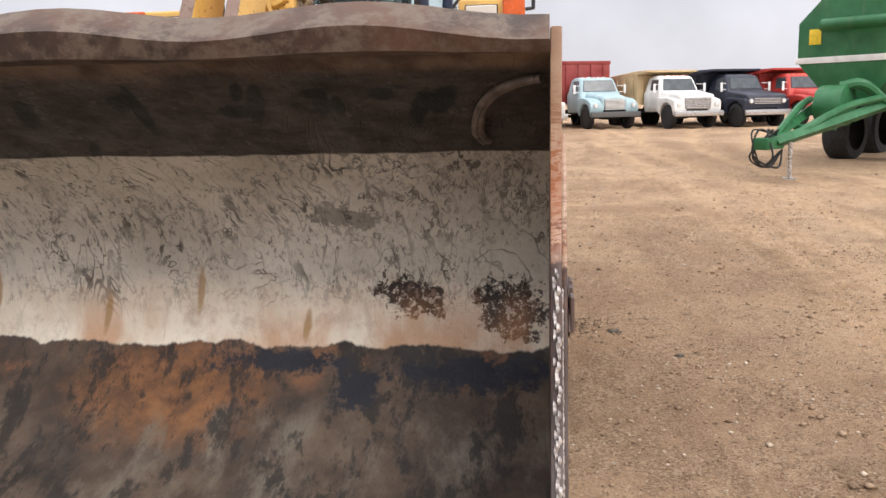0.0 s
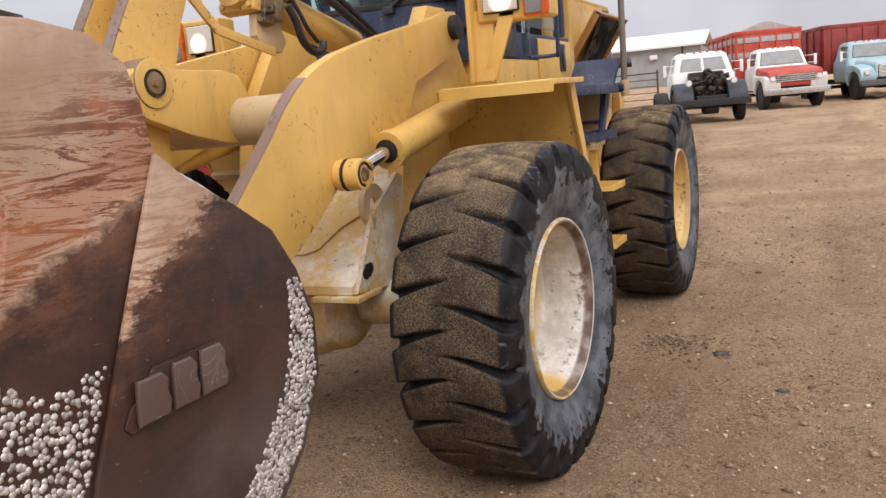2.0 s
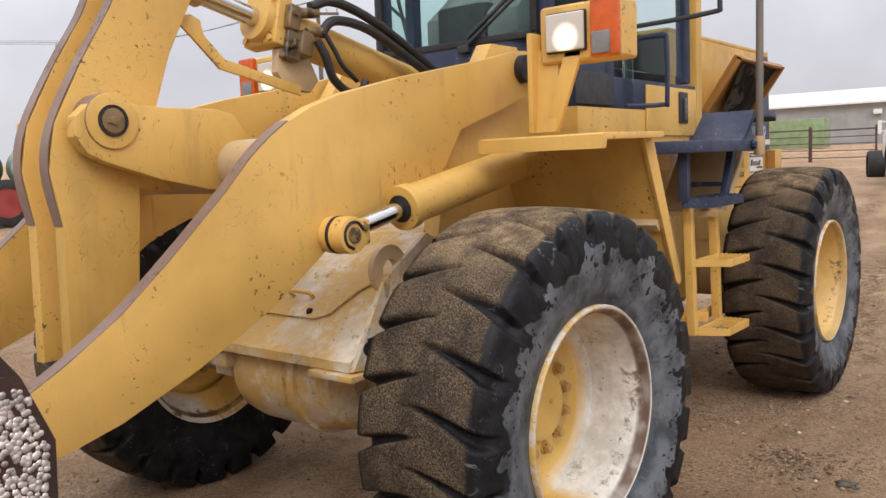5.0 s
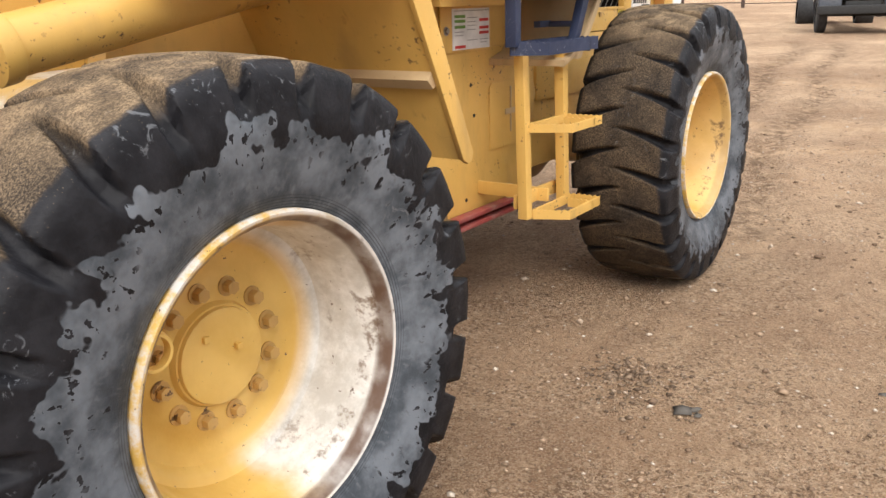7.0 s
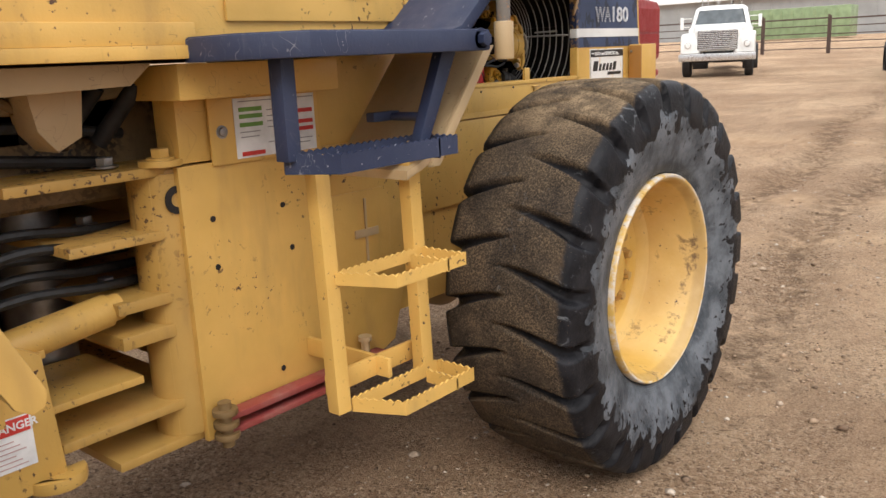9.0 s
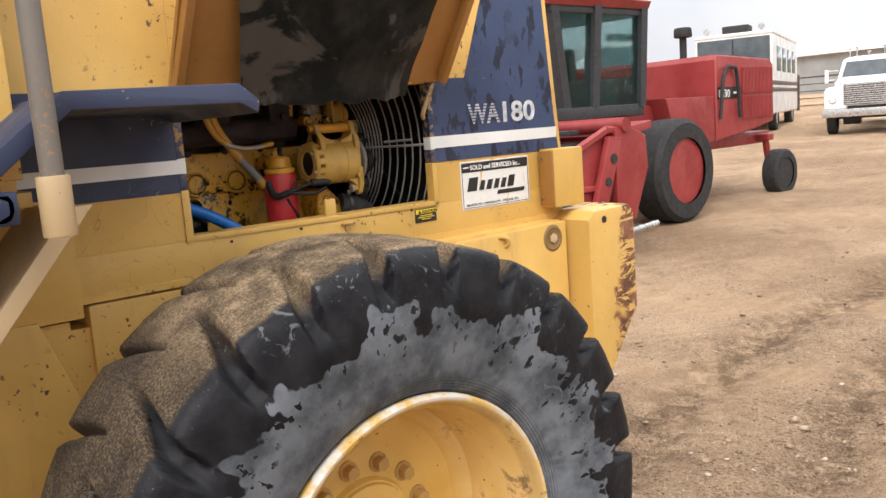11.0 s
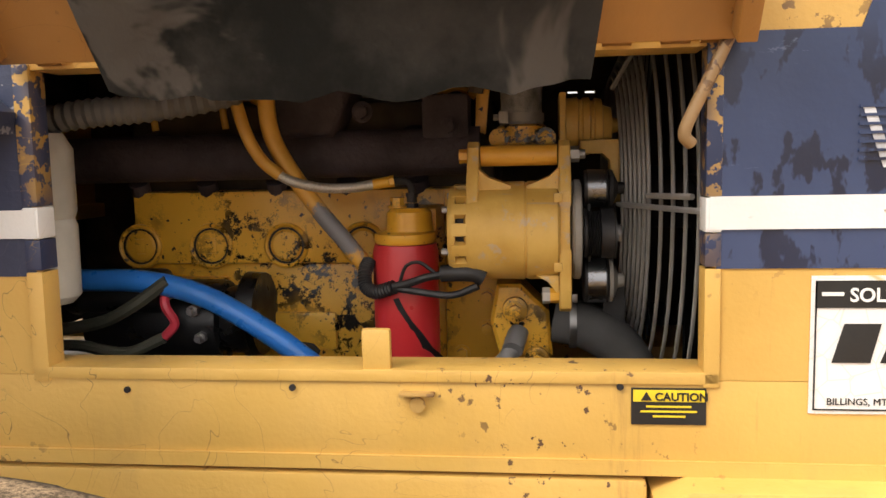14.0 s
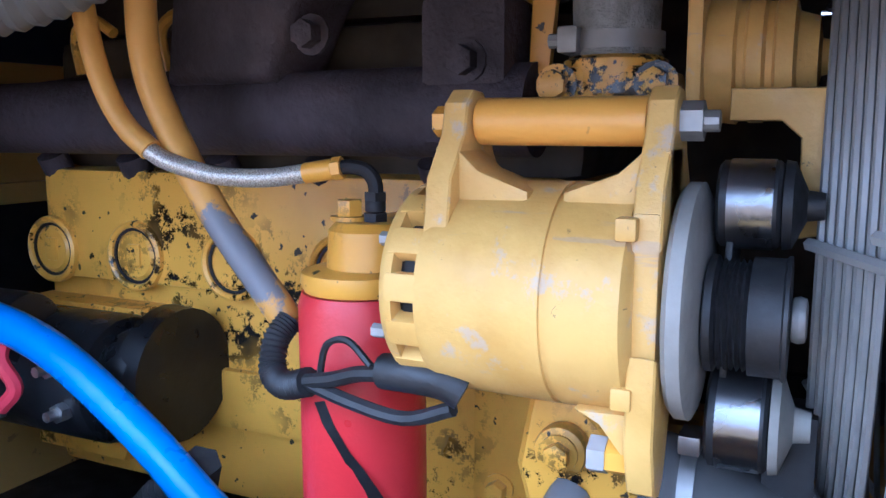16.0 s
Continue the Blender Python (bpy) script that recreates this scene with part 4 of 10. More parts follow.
def weld_beads():
    """Rows of hard-facing weld beads on the bucket's side."""
    rnd = random.Random(11)
    verts, faces = [], []

    def bead(y, z, x, r):
        b = len(verts)
        k = 7
        for j, (h, q) in enumerate(((0.0, 1.0), (0.55, 0.85), (0.95, 0.4))):
            for i in range(k):
                a = 2 * math.pi * i / k + j * 0.3
                verts.append((x + h * r * 0.62, y + q * r * math.cos(a), z + q * r * math.sin(a)))
        for j in range(2):
            for i in range(k):
                faces.append((b + j * k + i, b + j * k + (i + 1) % k, b + (j + 1) * k + (i + 1) % k, b + (j + 1) * k + i))
        faces.append(tuple(b + 2 * k + i for i in range(k)))

    def along(line, s):
        d = [math.dist(a, b) for a, b in zip(line, line[1:])]
        t = s * sum(d)
        for (a, b), e in zip(zip(line, line[1:]), d):
            if t <= e:
                return a[0] + (b[0] - a[0]) * t / e, a[1] + (b[1] - a[1]) * t / e
            t -= e
        return line[-1]

    front = [(3.25, 1.085), (3.20, 0.97), (3.17, 0.905), (3.05, 0.64), (2.80, 0.33)]
    back = [(3.88, 1.05), (3.905, 0.96), (3.90, 0.865), (3.83, 0.745), (3.70, 0.635)]
    for j in range(110):
        s = (j + rnd.uniform(-.3, .3)) / 110
        y, z = along(front, max(0, s))
        for i in range(32):
            dy = 0.010 + i * 0.0105 + rnd.uniform(-0.0045, 0.0045) + (0.006 if j % 2 else 0)
            zz = z + rnd.uniform(-0.006, 0.006) - 0.004 * i
            yy = y + dy
            limit = 1.075 - max(0.0, 0.8 * min(yy - 3.24, 0.08)) + max(0.0, 0.25 * (yy - 3.33)) + rnd.uniform(-0.012, 0.006)
            if zz < limit and yy < 3.355 + (zz - 0.86) * 0.42 and rnd.random() < 0.9:
                bead(yy, zz, BW - 0.001, rnd.uniform(0.0042, 0.0070))
    for j in range(84):
        y, z = along(back, (j + rnd.uniform(-.25, .25)) / 84)
        wide = 4 + min(9, j // 6)
        for i in range(wide):
            bead(y - 0.008 - i * 0.0108 + rnd.uniform(-.004, .004), z + rnd.uniform(-.005, .005), BW + 0.013, rnd.uniform(0.0042, 0.0070))
    for j in range(110):
        y, z = along(front, j / 110)
        bead(y + 0.001, z, BW - 0.012 + rnd.uniform(-.005, .005), rnd.uniform(0.008, 0.012))
    me = bpy.data.meshes.new("weld_beads")
    me.from_pydata(verts, [], faces)
    me.shade_smooth()
    me.materials.append(bead_mat)
    ob = new("hardfacing", me)
    ob.parent = bucket
    tagged(ob, "rows of pale hard-facing weld beads", kind="stuff")


weld_beads()
mark_mat = painted("worn_mark", (0.085, 0.05, 0.04, 1), dirt=(0.22, 0.17, 0.14, 1), chip=(0.5, 0.45, 0.41, 1), wear=0.47, dust=1.2)
# maker's mark: three raised plain blocks with worn bright rims
tilt_m = Matrix.Translation((BW + 0.0145, 3.548, 0.962))
bm = B()
prism(bm, [(-0.125, -0.030), (-0.115, -0.042), (-0.085, -0.040), (0.085, -0.040), (0.118, -0.03), (0.112, 0.02), (0.085, 0.042), (-0.06, 0.042), (-0.08, 0.01), (-0.11, -0.005)], "x", 0, 0.005, 0.004, m=tilt_m)
mark = part("maker_mark", bm, wear_out, bucket, "raised cast mark, worn bright at its rims")
for (a_, b_, lo_, hi_) in ((-0.105, -0.045, -0.034, 0.032), (-0.032, 0.018, -0.034, 0.036), (0.030, 0.085, -0.034, 0.038)):
    bm = B()
    prism(bm, [(a_, lo_), (b_, lo_), (b_ + 0.007, lo_ * 0.4), (b_ + 0.001, 0.002), (b_ + 0.006, hi_ * 0.6), (b_ - 0.006, hi_), (a_ + 0.006, hi_), (a_ + 0.002, 0.0)], "x", 0.004, 0.014, 0.006, 3, m=tilt_m)
    part("mark_block", bm, mark_mat, mark)

# ---- boom and linkage ----
greasy = painted("greasy_paint", (0.20, 0.125, 0.05, 1), dirt=(0.02, 0.017, 0.014, 1), chip=(0.012, 0.01, 0.009, 1), wear=0.42, dust=2.2)
edge_mat = painted("worn_edge_paint", (0.20, 0.125, 0.095, 1), wear=0.5, dust=1.0)
boom_pts = [(3.95, 0.86), (4.08, 0.885), (4.22, 0.96), (4.36, 1.05), (4.50, 1.165), (4.68, 1.325), (4.77, 1.415), (4.84, 1.472), (4.91, 1.518), (5.00, 1.562), (5.12, 1.603), (5.41, 1.67), (5.83, 1.75), (6.10, 1.81),
            (6.17, 1.815), (6.22, 1.77), (6.21, 1.70), (6.15, 1.635), (5.97, 1.575), (5.72, 1.50), (5.66, 1.42), (5.60, 1.34), (5.3, 1.24), (5.05, 1.145), (4.94, 1.07), (4.82, 0.995), (4.70, 0.935), (4.56, 0.87), (4.34, 0.787), (4.19, 0.75), (4.0, 0.735), (3.94, 0.76)]
for sx in (1, -1):
    bm = B()
    prism(bm, boom_pts, "x", sx * 0.45, sx * 0.50, 0.004)
    arm = part("boom_arm", bm, yellow, loader, "yellow curved lift arm plate")
    bm = B()
    ribbon_plate(bm, [tuple(p)[:2] for p in smooth_line([(a, b, 0) for a, b in boom_pts[1:9]], 4)], 0.003, sx * 0.452, sx * 0.498)
    part("worn_edge", bm, edge_mat, arm, "paint worn to brown along the edge")
    bm = B()
    cyl(bm, (sx * 0.44, 6.13, 1.74), (sx * 0.535, 6.13, 1.74), 0.055, seg=24, bev=0.006)
    part("pivot_pin", bm, dark_iron, arm)
    # lift cylinder
    bm = B()
    cyl(bm, (sx * 0.552, 5.335, 1.2445), (sx * 0.552, 6.12, 1.395), 0.066, seg=32)
    cyl(bm, (sx * 0.552, 5.315, 1.2405), (sx * 0.552, 5.36, 1.2495), 0.075, seg=32, bev=0.006)
    lc = part("lift_cylinder", bm, yellow, loader)
    bm = B()
    cyl(bm, (sx * 0.552, 5.06, 1.187), (sx * 0.552, 5.36, 1.2495), 0.028, seg=20)
    part("piston_rod", bm, chrome, lc, "chrome piston rod")
    bm = B()
    cyl(bm, (sx * 0.552, 5.31, 1.2395), (sx * 0.552, 5.317, 1.241), 0.045, seg=24)
    part("rod_seal", bm, dark_iron, lc)
    bm = B()
    cyl(bm, (sx * 0.50, 5.050, 1.180), (sx * 0.602, 5.050, 1.180), 0.056, seg=28, bev=0.008)
    box(bm, sx * 0.552 - 0.045, sx * 0.552 + 0.045, 5.03, 5.125, 1.145, 1.225, 0.01)
    rod_eye = part("rod_eye", bm, yellow, lc)
    bm = B()
    cyl(bm, (sx * 0.592, 5.050, 1.180), (sx * 0.609, 5.050, 1.180), 0.025, seg=18, bev=0.004)
    hexbolt(bm, (sx * 0.597, 5.095, 1.2), (sx, 0, 0), 0.012, 0.012)
    part("grease_pin", bm, greasy, rod_eye)
    bm = B()
    tube(bm, [(sx * 0.603, 5.05 + 0.04 * math.cos(a), 1.180 + 0.04 * math.sin(a)) for a in (0.4, 1.2, 2.0, 2.9, 3.8, 4.6)], 0.005, 6, 3)
    revolve(bm, [(sx * 0.535, 0.0575), (sx * 0.548, 0.0575), (sx * 0.548, 0.05), (sx * 0.535, 0.05)], 28, "x", (0, 5.050, 1.180), True)
    pieces("grease_line", bm, dark_iron, rod_eye, "smeared black grease")
# cross tube and bell crank
bm = B()
cyl(bm, (-0.46, 4.98, 1.395), (0.46, 4.98, 1.395), 0.085, seg=32)
part("cross_tube", bm, yellow_dull, loader, "dusty yellow cross tube between the arms")
brk = [(4.50, 1.585), (4.455, 1.545), (4.45, 1.49), (4.48, 1.445), (4.53, 1.42), (4.70, 1.365), (4.86, 1.33), (5.02, 1.315), (5.06, 1.40), (5.02, 1.49), (4.97, 1.56), (4.90, 1.575), (4.72, 1.575), (4.60, 1.585), (4.55, 1.595)]
for sx in (1, -1):
    bm = B()
    prism(bm, brk, "x", sx * 0.125, sx * 0.175, 0.006)
    br = part("pivot_bracket", bm, yellow, loader)
    bm = B()
    cyl(bm, (sx * 0.10, 4.556, 1.533), (sx * 0.18, 4.556, 1.533), 0.078, seg=32, bev=0.005)
    boss = part("boss", bm, edge_mat, br)
    bm = B()
    cyl(bm, (sx * 0.178, 4.556, 1.533), (sx * 0.183, 4.556, 1.533), 0.077, seg=32, bev=0.002)
    part("boss_face", bm, yellow, boss)
    bm = B()
    revolve(bm, [(sx * 0.182, 0.044), (sx * 0.188, 0.044), (sx * 0.188, 0.037), (sx * 0.182, 0.037)], 28, "x", (0, 4.556, 1.533), True)
    part("pin_ring", bm, dark_iron, br)
    bm = B()
    cyl(bm, (sx * 0.17, 4.556, 1.533), (sx * 0.189, 4.556, 1.533), 0.035, seg=24, bev=0.004)
    cyl(bm, (sx * 0.187, 4.556, 1.533), (sx * 0.196, 4.556, 1.533), 0.012, seg=12, bev=0.002)
    box(bm, min(sx * 0.186, sx * 0.193), max(sx * 0.186, sx * 0.193), 4.535, 4.56, 1.525, 1.533, 0.002)
    part("pivot_pin", bm, greasy, br, "greasy pin end with a grease nipple")
crank = [(4.42, 0.85), (4.43, 1.25), (4.405, 1.40), (4.43, 1.53), (4.52, 1.70), (4.62, 1.86), (4.69, 2.005), (4.75, 2.06), (4.83, 2.07), (4.90, 2.03), (4.895, 1.92), (4.80, 1.74), (4.75, 1.60), (4.70, 1.45), (4.67, 1.35), (4.64, 1.0), (4.62, 0.85)]
for x0 in (0.055, -0.105):
    bm = B()
    prism(bm, crank, "x", x0, x0 + 0.05, 0.005)
    bc = part("bell_crank", bm, yellow, loader, "tall yellow bell crank plate")
    bm = B()
    ribbon_plate(bm, [tuple(p)[:2] for p in smooth_line([(a, b, 0) for a, b in crank[1:8]], 4)], 0.003, x0 + 0.002, x0 + 0.048)
    part("worn_edge", bm, edge_mat, bc, "paint worn to brown along the edge")
bm = B()
cyl(bm, (-0.115, 4.81, 2.005), (0.115, 4.81, 2.005), 0.042, seg=24, bev=0.004)
part("linkage_pin", bm, greasy, loader, "greasy linkage pin")


def along_tilt(t, up=0.0):
    """A point on the tilt cylinder's axis, t from the pin (0) to the foot (1)."""
    return Vector((0, 4.81 + 1.24 * t - 0.23 * up, 2.005 - 0.29 * t + 0.97 * up))


bm = B()
cyl(bm, along_tilt(0.36), along_tilt(1.0), 0.072, seg=32)
cyl(bm, along_tilt(0.325), along_tilt(0.375), 0.078, seg=32, bev=0.006)
dump = part("tilt_cylinder", bm, yellow, loader)
bm = B()
cyl(bm, along_tilt(0.0), along_tilt(0.15), 0.047, seg=24, bev=0.006)
part("rod_end", bm, yellow_dull, dump)
bm = B()
cyl(bm, along_tilt(0.14), along_tilt(0.34), 0.034, seg=24)
part("piston_rod", bm, chrome, dump, "chrome piston rod")
bm = B()
tilt_q = Matrix.Translation(along_tilt(0.36)) @ Matrix.Rotation(-0.23, 4, "X")
box(bm, -0.085, 0.085, -0.012, 0.05, -0.09, 0.095, 0.012, 3, m=tilt_q)
for u_, v_ in ((-0.065, 0.075), (0.065, 0.075), (0.065, -0.07), (-0.065, -0.07)):
    cyl(bm, tilt_q @ Vector((u_, -0.022, v_)), tilt_q @ Vector((u_, -0.010, v_)), 0.013, seg=6)
pieces("gland_flange", bm, yellow, dump, "yellow gland flange")
bm = B()
box(bm, 0.03, 0.105, 0.03, 0.10, -0.13, -0.02, 0.012, 3, m=tilt_q)
box(bm, 0.06, 0.115, 0.02, 0.075, -0.03, 0.06, 0.012, 3, m=tilt_q)
box(bm, 0.05, 0.11, 0.09, 0.15, -0.10, -0.01, 0.012, 3, m=tilt_q)
cyl(bm, tilt_q @ Vector((0.08, 0.06, 0.04)), tilt_q @ Vector((0.085, 0.16, 0.075)), 0.019, seg=12, bev=0.003)
cyl(bm, tilt_q @ Vector((0.09, 0.12, -0.01)), tilt_q @ Vector((0.10, 0.19, 0.015)), 0.017, seg=12, bev=0.003)
cyl(bm, tilt_q @ Vector((0.105, 0.05, -0.08)), tilt_q @ Vector((0.135, 0.05, -0.08)), 0.018, seg=12, bev=0.003)
cyl(bm, tilt_q @ Vector((0.105, 0.045, 0.03)), tilt_q @ Vector((0.128, 0.045, 0.03)), 0.013, seg=6)
pieces("valve_block", bm, greasy, dump, "greasy dark valve block")
bm = B()
prism(bm, [(4.86, 1.865), (4.90, 1.875), (4.935, 1.86), (4.945, 1.815), (5.02, 1.745), (5.34, 1.675), (5.34, 1.64), (5.0, 1.712), (4.905, 1.80), (4.86, 1.84)], "x", 0.07, 0.082, 0.003)
part("kickout_rod", bm, yellow, dump, "thin yellow kick-out plate")
bm = B()
prism(bm, [(5.26, 1.80), (5.40, 1.78), (5.44, 1.70), (5.40, 1.655), (5.28, 1.67), (5.25, 1.72)], "x", 0.03, 0.068, 0.006)
part("kickout_bracket", bm, yellow_dull, dump)

# ---- front frame ----
nm = Mat("bleached_paint", 0.55)
nc = nm.mix(nm.ramp(nm.noise(3.6, 6, 0.72), 0.42, 0.6), (0.56, 0.36, 0.12, 1), nm.mix(nm.ramp(nm.noise(7, 5), 0.3, 0.7), (0.50, 0.43, 0.33, 1), (0.72, 0.67, 0.57, 1)))
nc = nm.mix(nm.ramp(nm.noise(10, 6, 0.75, stretch=(1, 1, 0.5)), 0.58, 0.68, 0, 0.8), nc, (0.24, 0.135, 0.06, 1))
nc = nm.mix(nm.ramp(nm.noise(45, 4, 0.75), 0.64, 0.68), nc, (0.10, 0.055, 0.03, 1))
nose = nm.color(nc).bump(nm.noise(60, 4), 0.2, 0.005).m
bm = B()
prism(bm, [(5.19, 0.705), (5.165, 0.715), (5.165, 0.748), (5.20, 0.765), (5.50, 1.02), (5.66, 1.12), (6.45, 1.15), (6.45, 0.62), (5.75, 0.62), (5.34, 0.70)], "x", -0.43, 0.43, 0.012)
ff = part("front_frame", bm, nose, loader, "bleached yellow front frame nose")
bm = B()
prism(bm, [(5.165, 0.72), (5.20, 0.775), (5.33, 1.0), (5.56, 1.14), (5.60, 1.12), (5.60, 0.70), (5.36, 0.70)], "x", 0.432, 0.452, 0.004)
cheek = part("side_cheek", bm, nose, ff, "bleached side plate")
bm = B()
cyl(bm, (0.4525, 5.235, 0.785), (0.456, 5.235, 0.785), 0.022, seg=18)
cyl(bm, (0.4525, 5.27, 0.80), (0.456, 5.27, 0.80), 0.022, seg=18)
box(bm, 0.4525, 0.456, 5.235, 5.27, 0.767, 0.819)
part("oblong_hole", bm, dark_iron, cheek, "dark oblong hole")
slope = Matrix.Translation((0, 5.38, 0.920)) @ Matrix.Rotation(radians(40.4), 4, "X")
bm = B()
prism(bm, [(-0.33, -0.105), (-0.30, -0.118), (0.14, -0.118), (0.20, -0.09), (0.26, 0.02), (0.36, 0.12), (-0.33, 0.12)], "z", 0.0, 0.010, 0.004, m=slope)
cover = part("access_cover", bm, nose, ff, "bleached access cover with a handle")
for q in ((-0.28, -0.09), (0.10, -0.09)):
    bm = B()
    hexbolt(bm, slope @ Vector((q[0], q[1], 0.010)), slope.to_3x3() @ Vector((0, 0, 1)), 0.010, 0.008)
    part("cover_bolt", bm, dark_iron, cover)
bm = B()
tube(bm, [slope @ Vector(p) for p in ((-0.03, -0.03, 0.005), (-0.03, -0.03, 0.04), (0.07, -0.03, 0.04), (0.07, -0.03, 0.005))], 0.008, 8, 3)
part("cover_handle", bm, yellow, cover)
bm = B()
box(bm, 0.26, 0.47, 5.135, 5.32, 0.69, 0.712, 0.006)
part("frame_foot", bm, nose, ff)
bm = B()
revolve(bm, [(0.415, 0.085), (0.44, 0.085), (0.44, 0.036), (0.415, 0.036)], 28, "x", (0, 5.375, 1.03), True)
prism(bm, [(5.36, 0.95), (5.46, 1.03), (5.52, 0.98), (5.44, 0.88)], "x", 0.415, 0.44)
part("lifting_eye", bm, yellow_dull, ff, "lifting eye plate")
for k, (hx, hr) in enumerate(((-0.3, 0.018), (-0.34, 0.014))):
    bm = B()
    box(bm, hx - 0.06, hx + 0.04, 5.19 + k * 0.05, 5.24 + k * 0.05, 0.64 - k * 0.05, 0.70 - k * 0.05, 0.008)
    part("valve_block", bm, nose, ff)
# towers that carry the boom
for sx in (1, -1):
    bm = B()
    prism(bm, [(5.55, 0.7), (5.72, 1.45), (6.02, 1.84), (6.20, 1.84), (6.50, 1.40), (6.50, 0.62)], "x", sx * 0.36, sx * 0.435, 0.006)
    part("boom_tower", bm, yellow, ff)
# front axle
bm = B()
cyl(bm, (-0.80, FA, HUB), (0.80, FA, HUB), 0.115, seg=28)
lathe_solid(bm, [(-0.31, 0.13), (-0.30, 0.18), (-0.27, 0.215), (-0.2, 0.228), (0.06, 0.228), (0.065, 0.24), (0.10, 0.24), (0.105, 0.225), (0.24, 0.20), (0.30, 0.13)], 40, "x", (0, FA - 0.05, HUB - 0.005))
part("front_axle", bm, nose, loader, "dusty axle housing")
bm = B()
cyl(bm, (-0.80, RA, HUB), (0.80, RA, HUB), 0.115, seg=28)
lathe_solid(bm, [(-0.30, 0.13), (-0.22, 0.22), (0.22, 0.22), (0.30, 0.13)], 32, "x", (0, RA, HUB))
part("rear_axle", bm, yellow_dull, loader, "dusty axle housing")

# ---- front fender, lights ----
orange_mat = plain("orange_lens", (0.58, 0.10, 0.012, 1), 0.25)
clear_mat = plain("clear_lens", (0.20, 0.20, 0.205, 1), 0.2)
for sx in (1, -1):
    bm = B()
    prism(bm, [(5.635, 1.408), (5.635, 1.452), (5.66, 1.458), (6.10, 1.464), (6.10, 1.442), (5.675, 1.436), (5.665, 1.408)], "x", sx * 0.635, sx * 1.108, 0.004)
    fen = part("front_fender", bm, yellow, loader, "flat yellow mudguard")
    bm = B()
    prism(bm, [(6.035, 1.455), (6.055, 1.46), (6.322, 0.905), (6.302, 0.898)], "x", sx * 0.42, sx * 1.05, 0.003)
    prism(bm, [(6.02, 1.458), (6.10, 1.458), (6.345, 0.915), (6.338, 0.892), (6.318, 0.885), (6.295, 0.90)], "x", sx * 1.048, sx * 1.064, 0.003)
    part("mud_flap", bm, yellow, fen, "sloping yellow mudguard panel")
    bm = B()
    prism(bm, [(6.16, 1.125), (6.205, 1.165), (6.225, 1.125), (6.185, 1.10)], "x", sx * 0.42, sx * 1.047, 0.004)
    prism(bm, [(6.205, 1.165), (6.212, 1.168), (6.24, 1.11), (6.232, 1.107)], "x", sx * 0.42, sx * 1.047, 0.001)
    part("flap_rib", bm, yellow_dull, fen, "dusty rib across the mudguard panel")
    bm = B()
    prism(bm, [(5.93, 1.48), (6.02, 1.48), (6.08, 1.84), (5.93, 1.84)], "x", sx * 0.655, sx * 0.675, 0.003)
    prism(bm, [(5.95, 1.48), (5.97, 1.48), (6.0, 1.78), (5.98, 1.78)], "x", sx * 0.66, sx * 0.76)
    ls = part("light_bracket", bm, yellow, fen)
    bm = B()
    prism(bm, [(sx * 0.70, 1.48), (sx * 0.76, 1.48), (sx * 0.87, 1.765), (sx * 0.80, 1.765)], "y", 5.955, 5.975, 0.003)
    part("light_stay", bm, yellow, ls)
    bm = B()
    xa, xb = sorted((sx * 0.685, sx * 1.01))
    box(bm, xa, xb, 5.955, 6.09, 1.755, 1.96, 0.02, 3)
    hb = part("lamp_housing", bm, yellow, fen, loc=(sx * 0.010, 0, -0.032))
    hb_x = [sx * 0.715, sx * 0.885]
    bm = B()
    box(bm, min(hb_x) + 0.004, max(hb_x) - 0.004, 5.942, 5.957, 1.789, 1.931, 0.02, 4)
    hl = part("lamp_bezel", bm, dark_iron, hb)
    bm = B()
    box(bm, min(hb_x) + 0.009, max(hb_x) - 0.009, 5.932, 5.947, 1.794, 1.926, 0.018, 4)
    m = Mat("lit_headlamp", 0.15)
    gx, gy, gz = m.xyz()
    d2 = m.math("ADD", m.math("POWER", m.math("SUBTRACT", gx, sx * 0.805), 2.0), m.math("POWER", m.math("SUBTRACT", gz, 1.838), 2.0))
    m.color((0.55, 0.52, 0.48, 1))
    m.put(m.b.inputs["Emission Color"], (1.0, 0.86, 0.62, 1))
    m.put(m.b.inputs["Emission Strength"], m.ramp(d2, 0.0, 0.0036, 1.9, 0.05))
    m.bump(m.noise(1, 1, stretch=(160, 1, 1)), 0.5, 0.004)
    part("headlamp_lens", bm, m.m, hb, "lit headlamp with fluted glass")
    bm = B()
    xa, xb = sorted((sx * 0.905, sx * 1.012))
    box(bm, xa, xb, 5.925, 5.957, 1.758, 1.958, 0.012, 3)
    part("turn_signal", bm, orange_mat, hb, "orange turn signal lens")
    bm = B()
    xa, xb = sorted((sx * 0.915, sx * 0.985))
    box(bm, xa, xb, 5.918, 5.93, 1.768, 1.845, 0.006)
    part("clear_lens", bm, clear_mat, hb, "clear reversing lens")

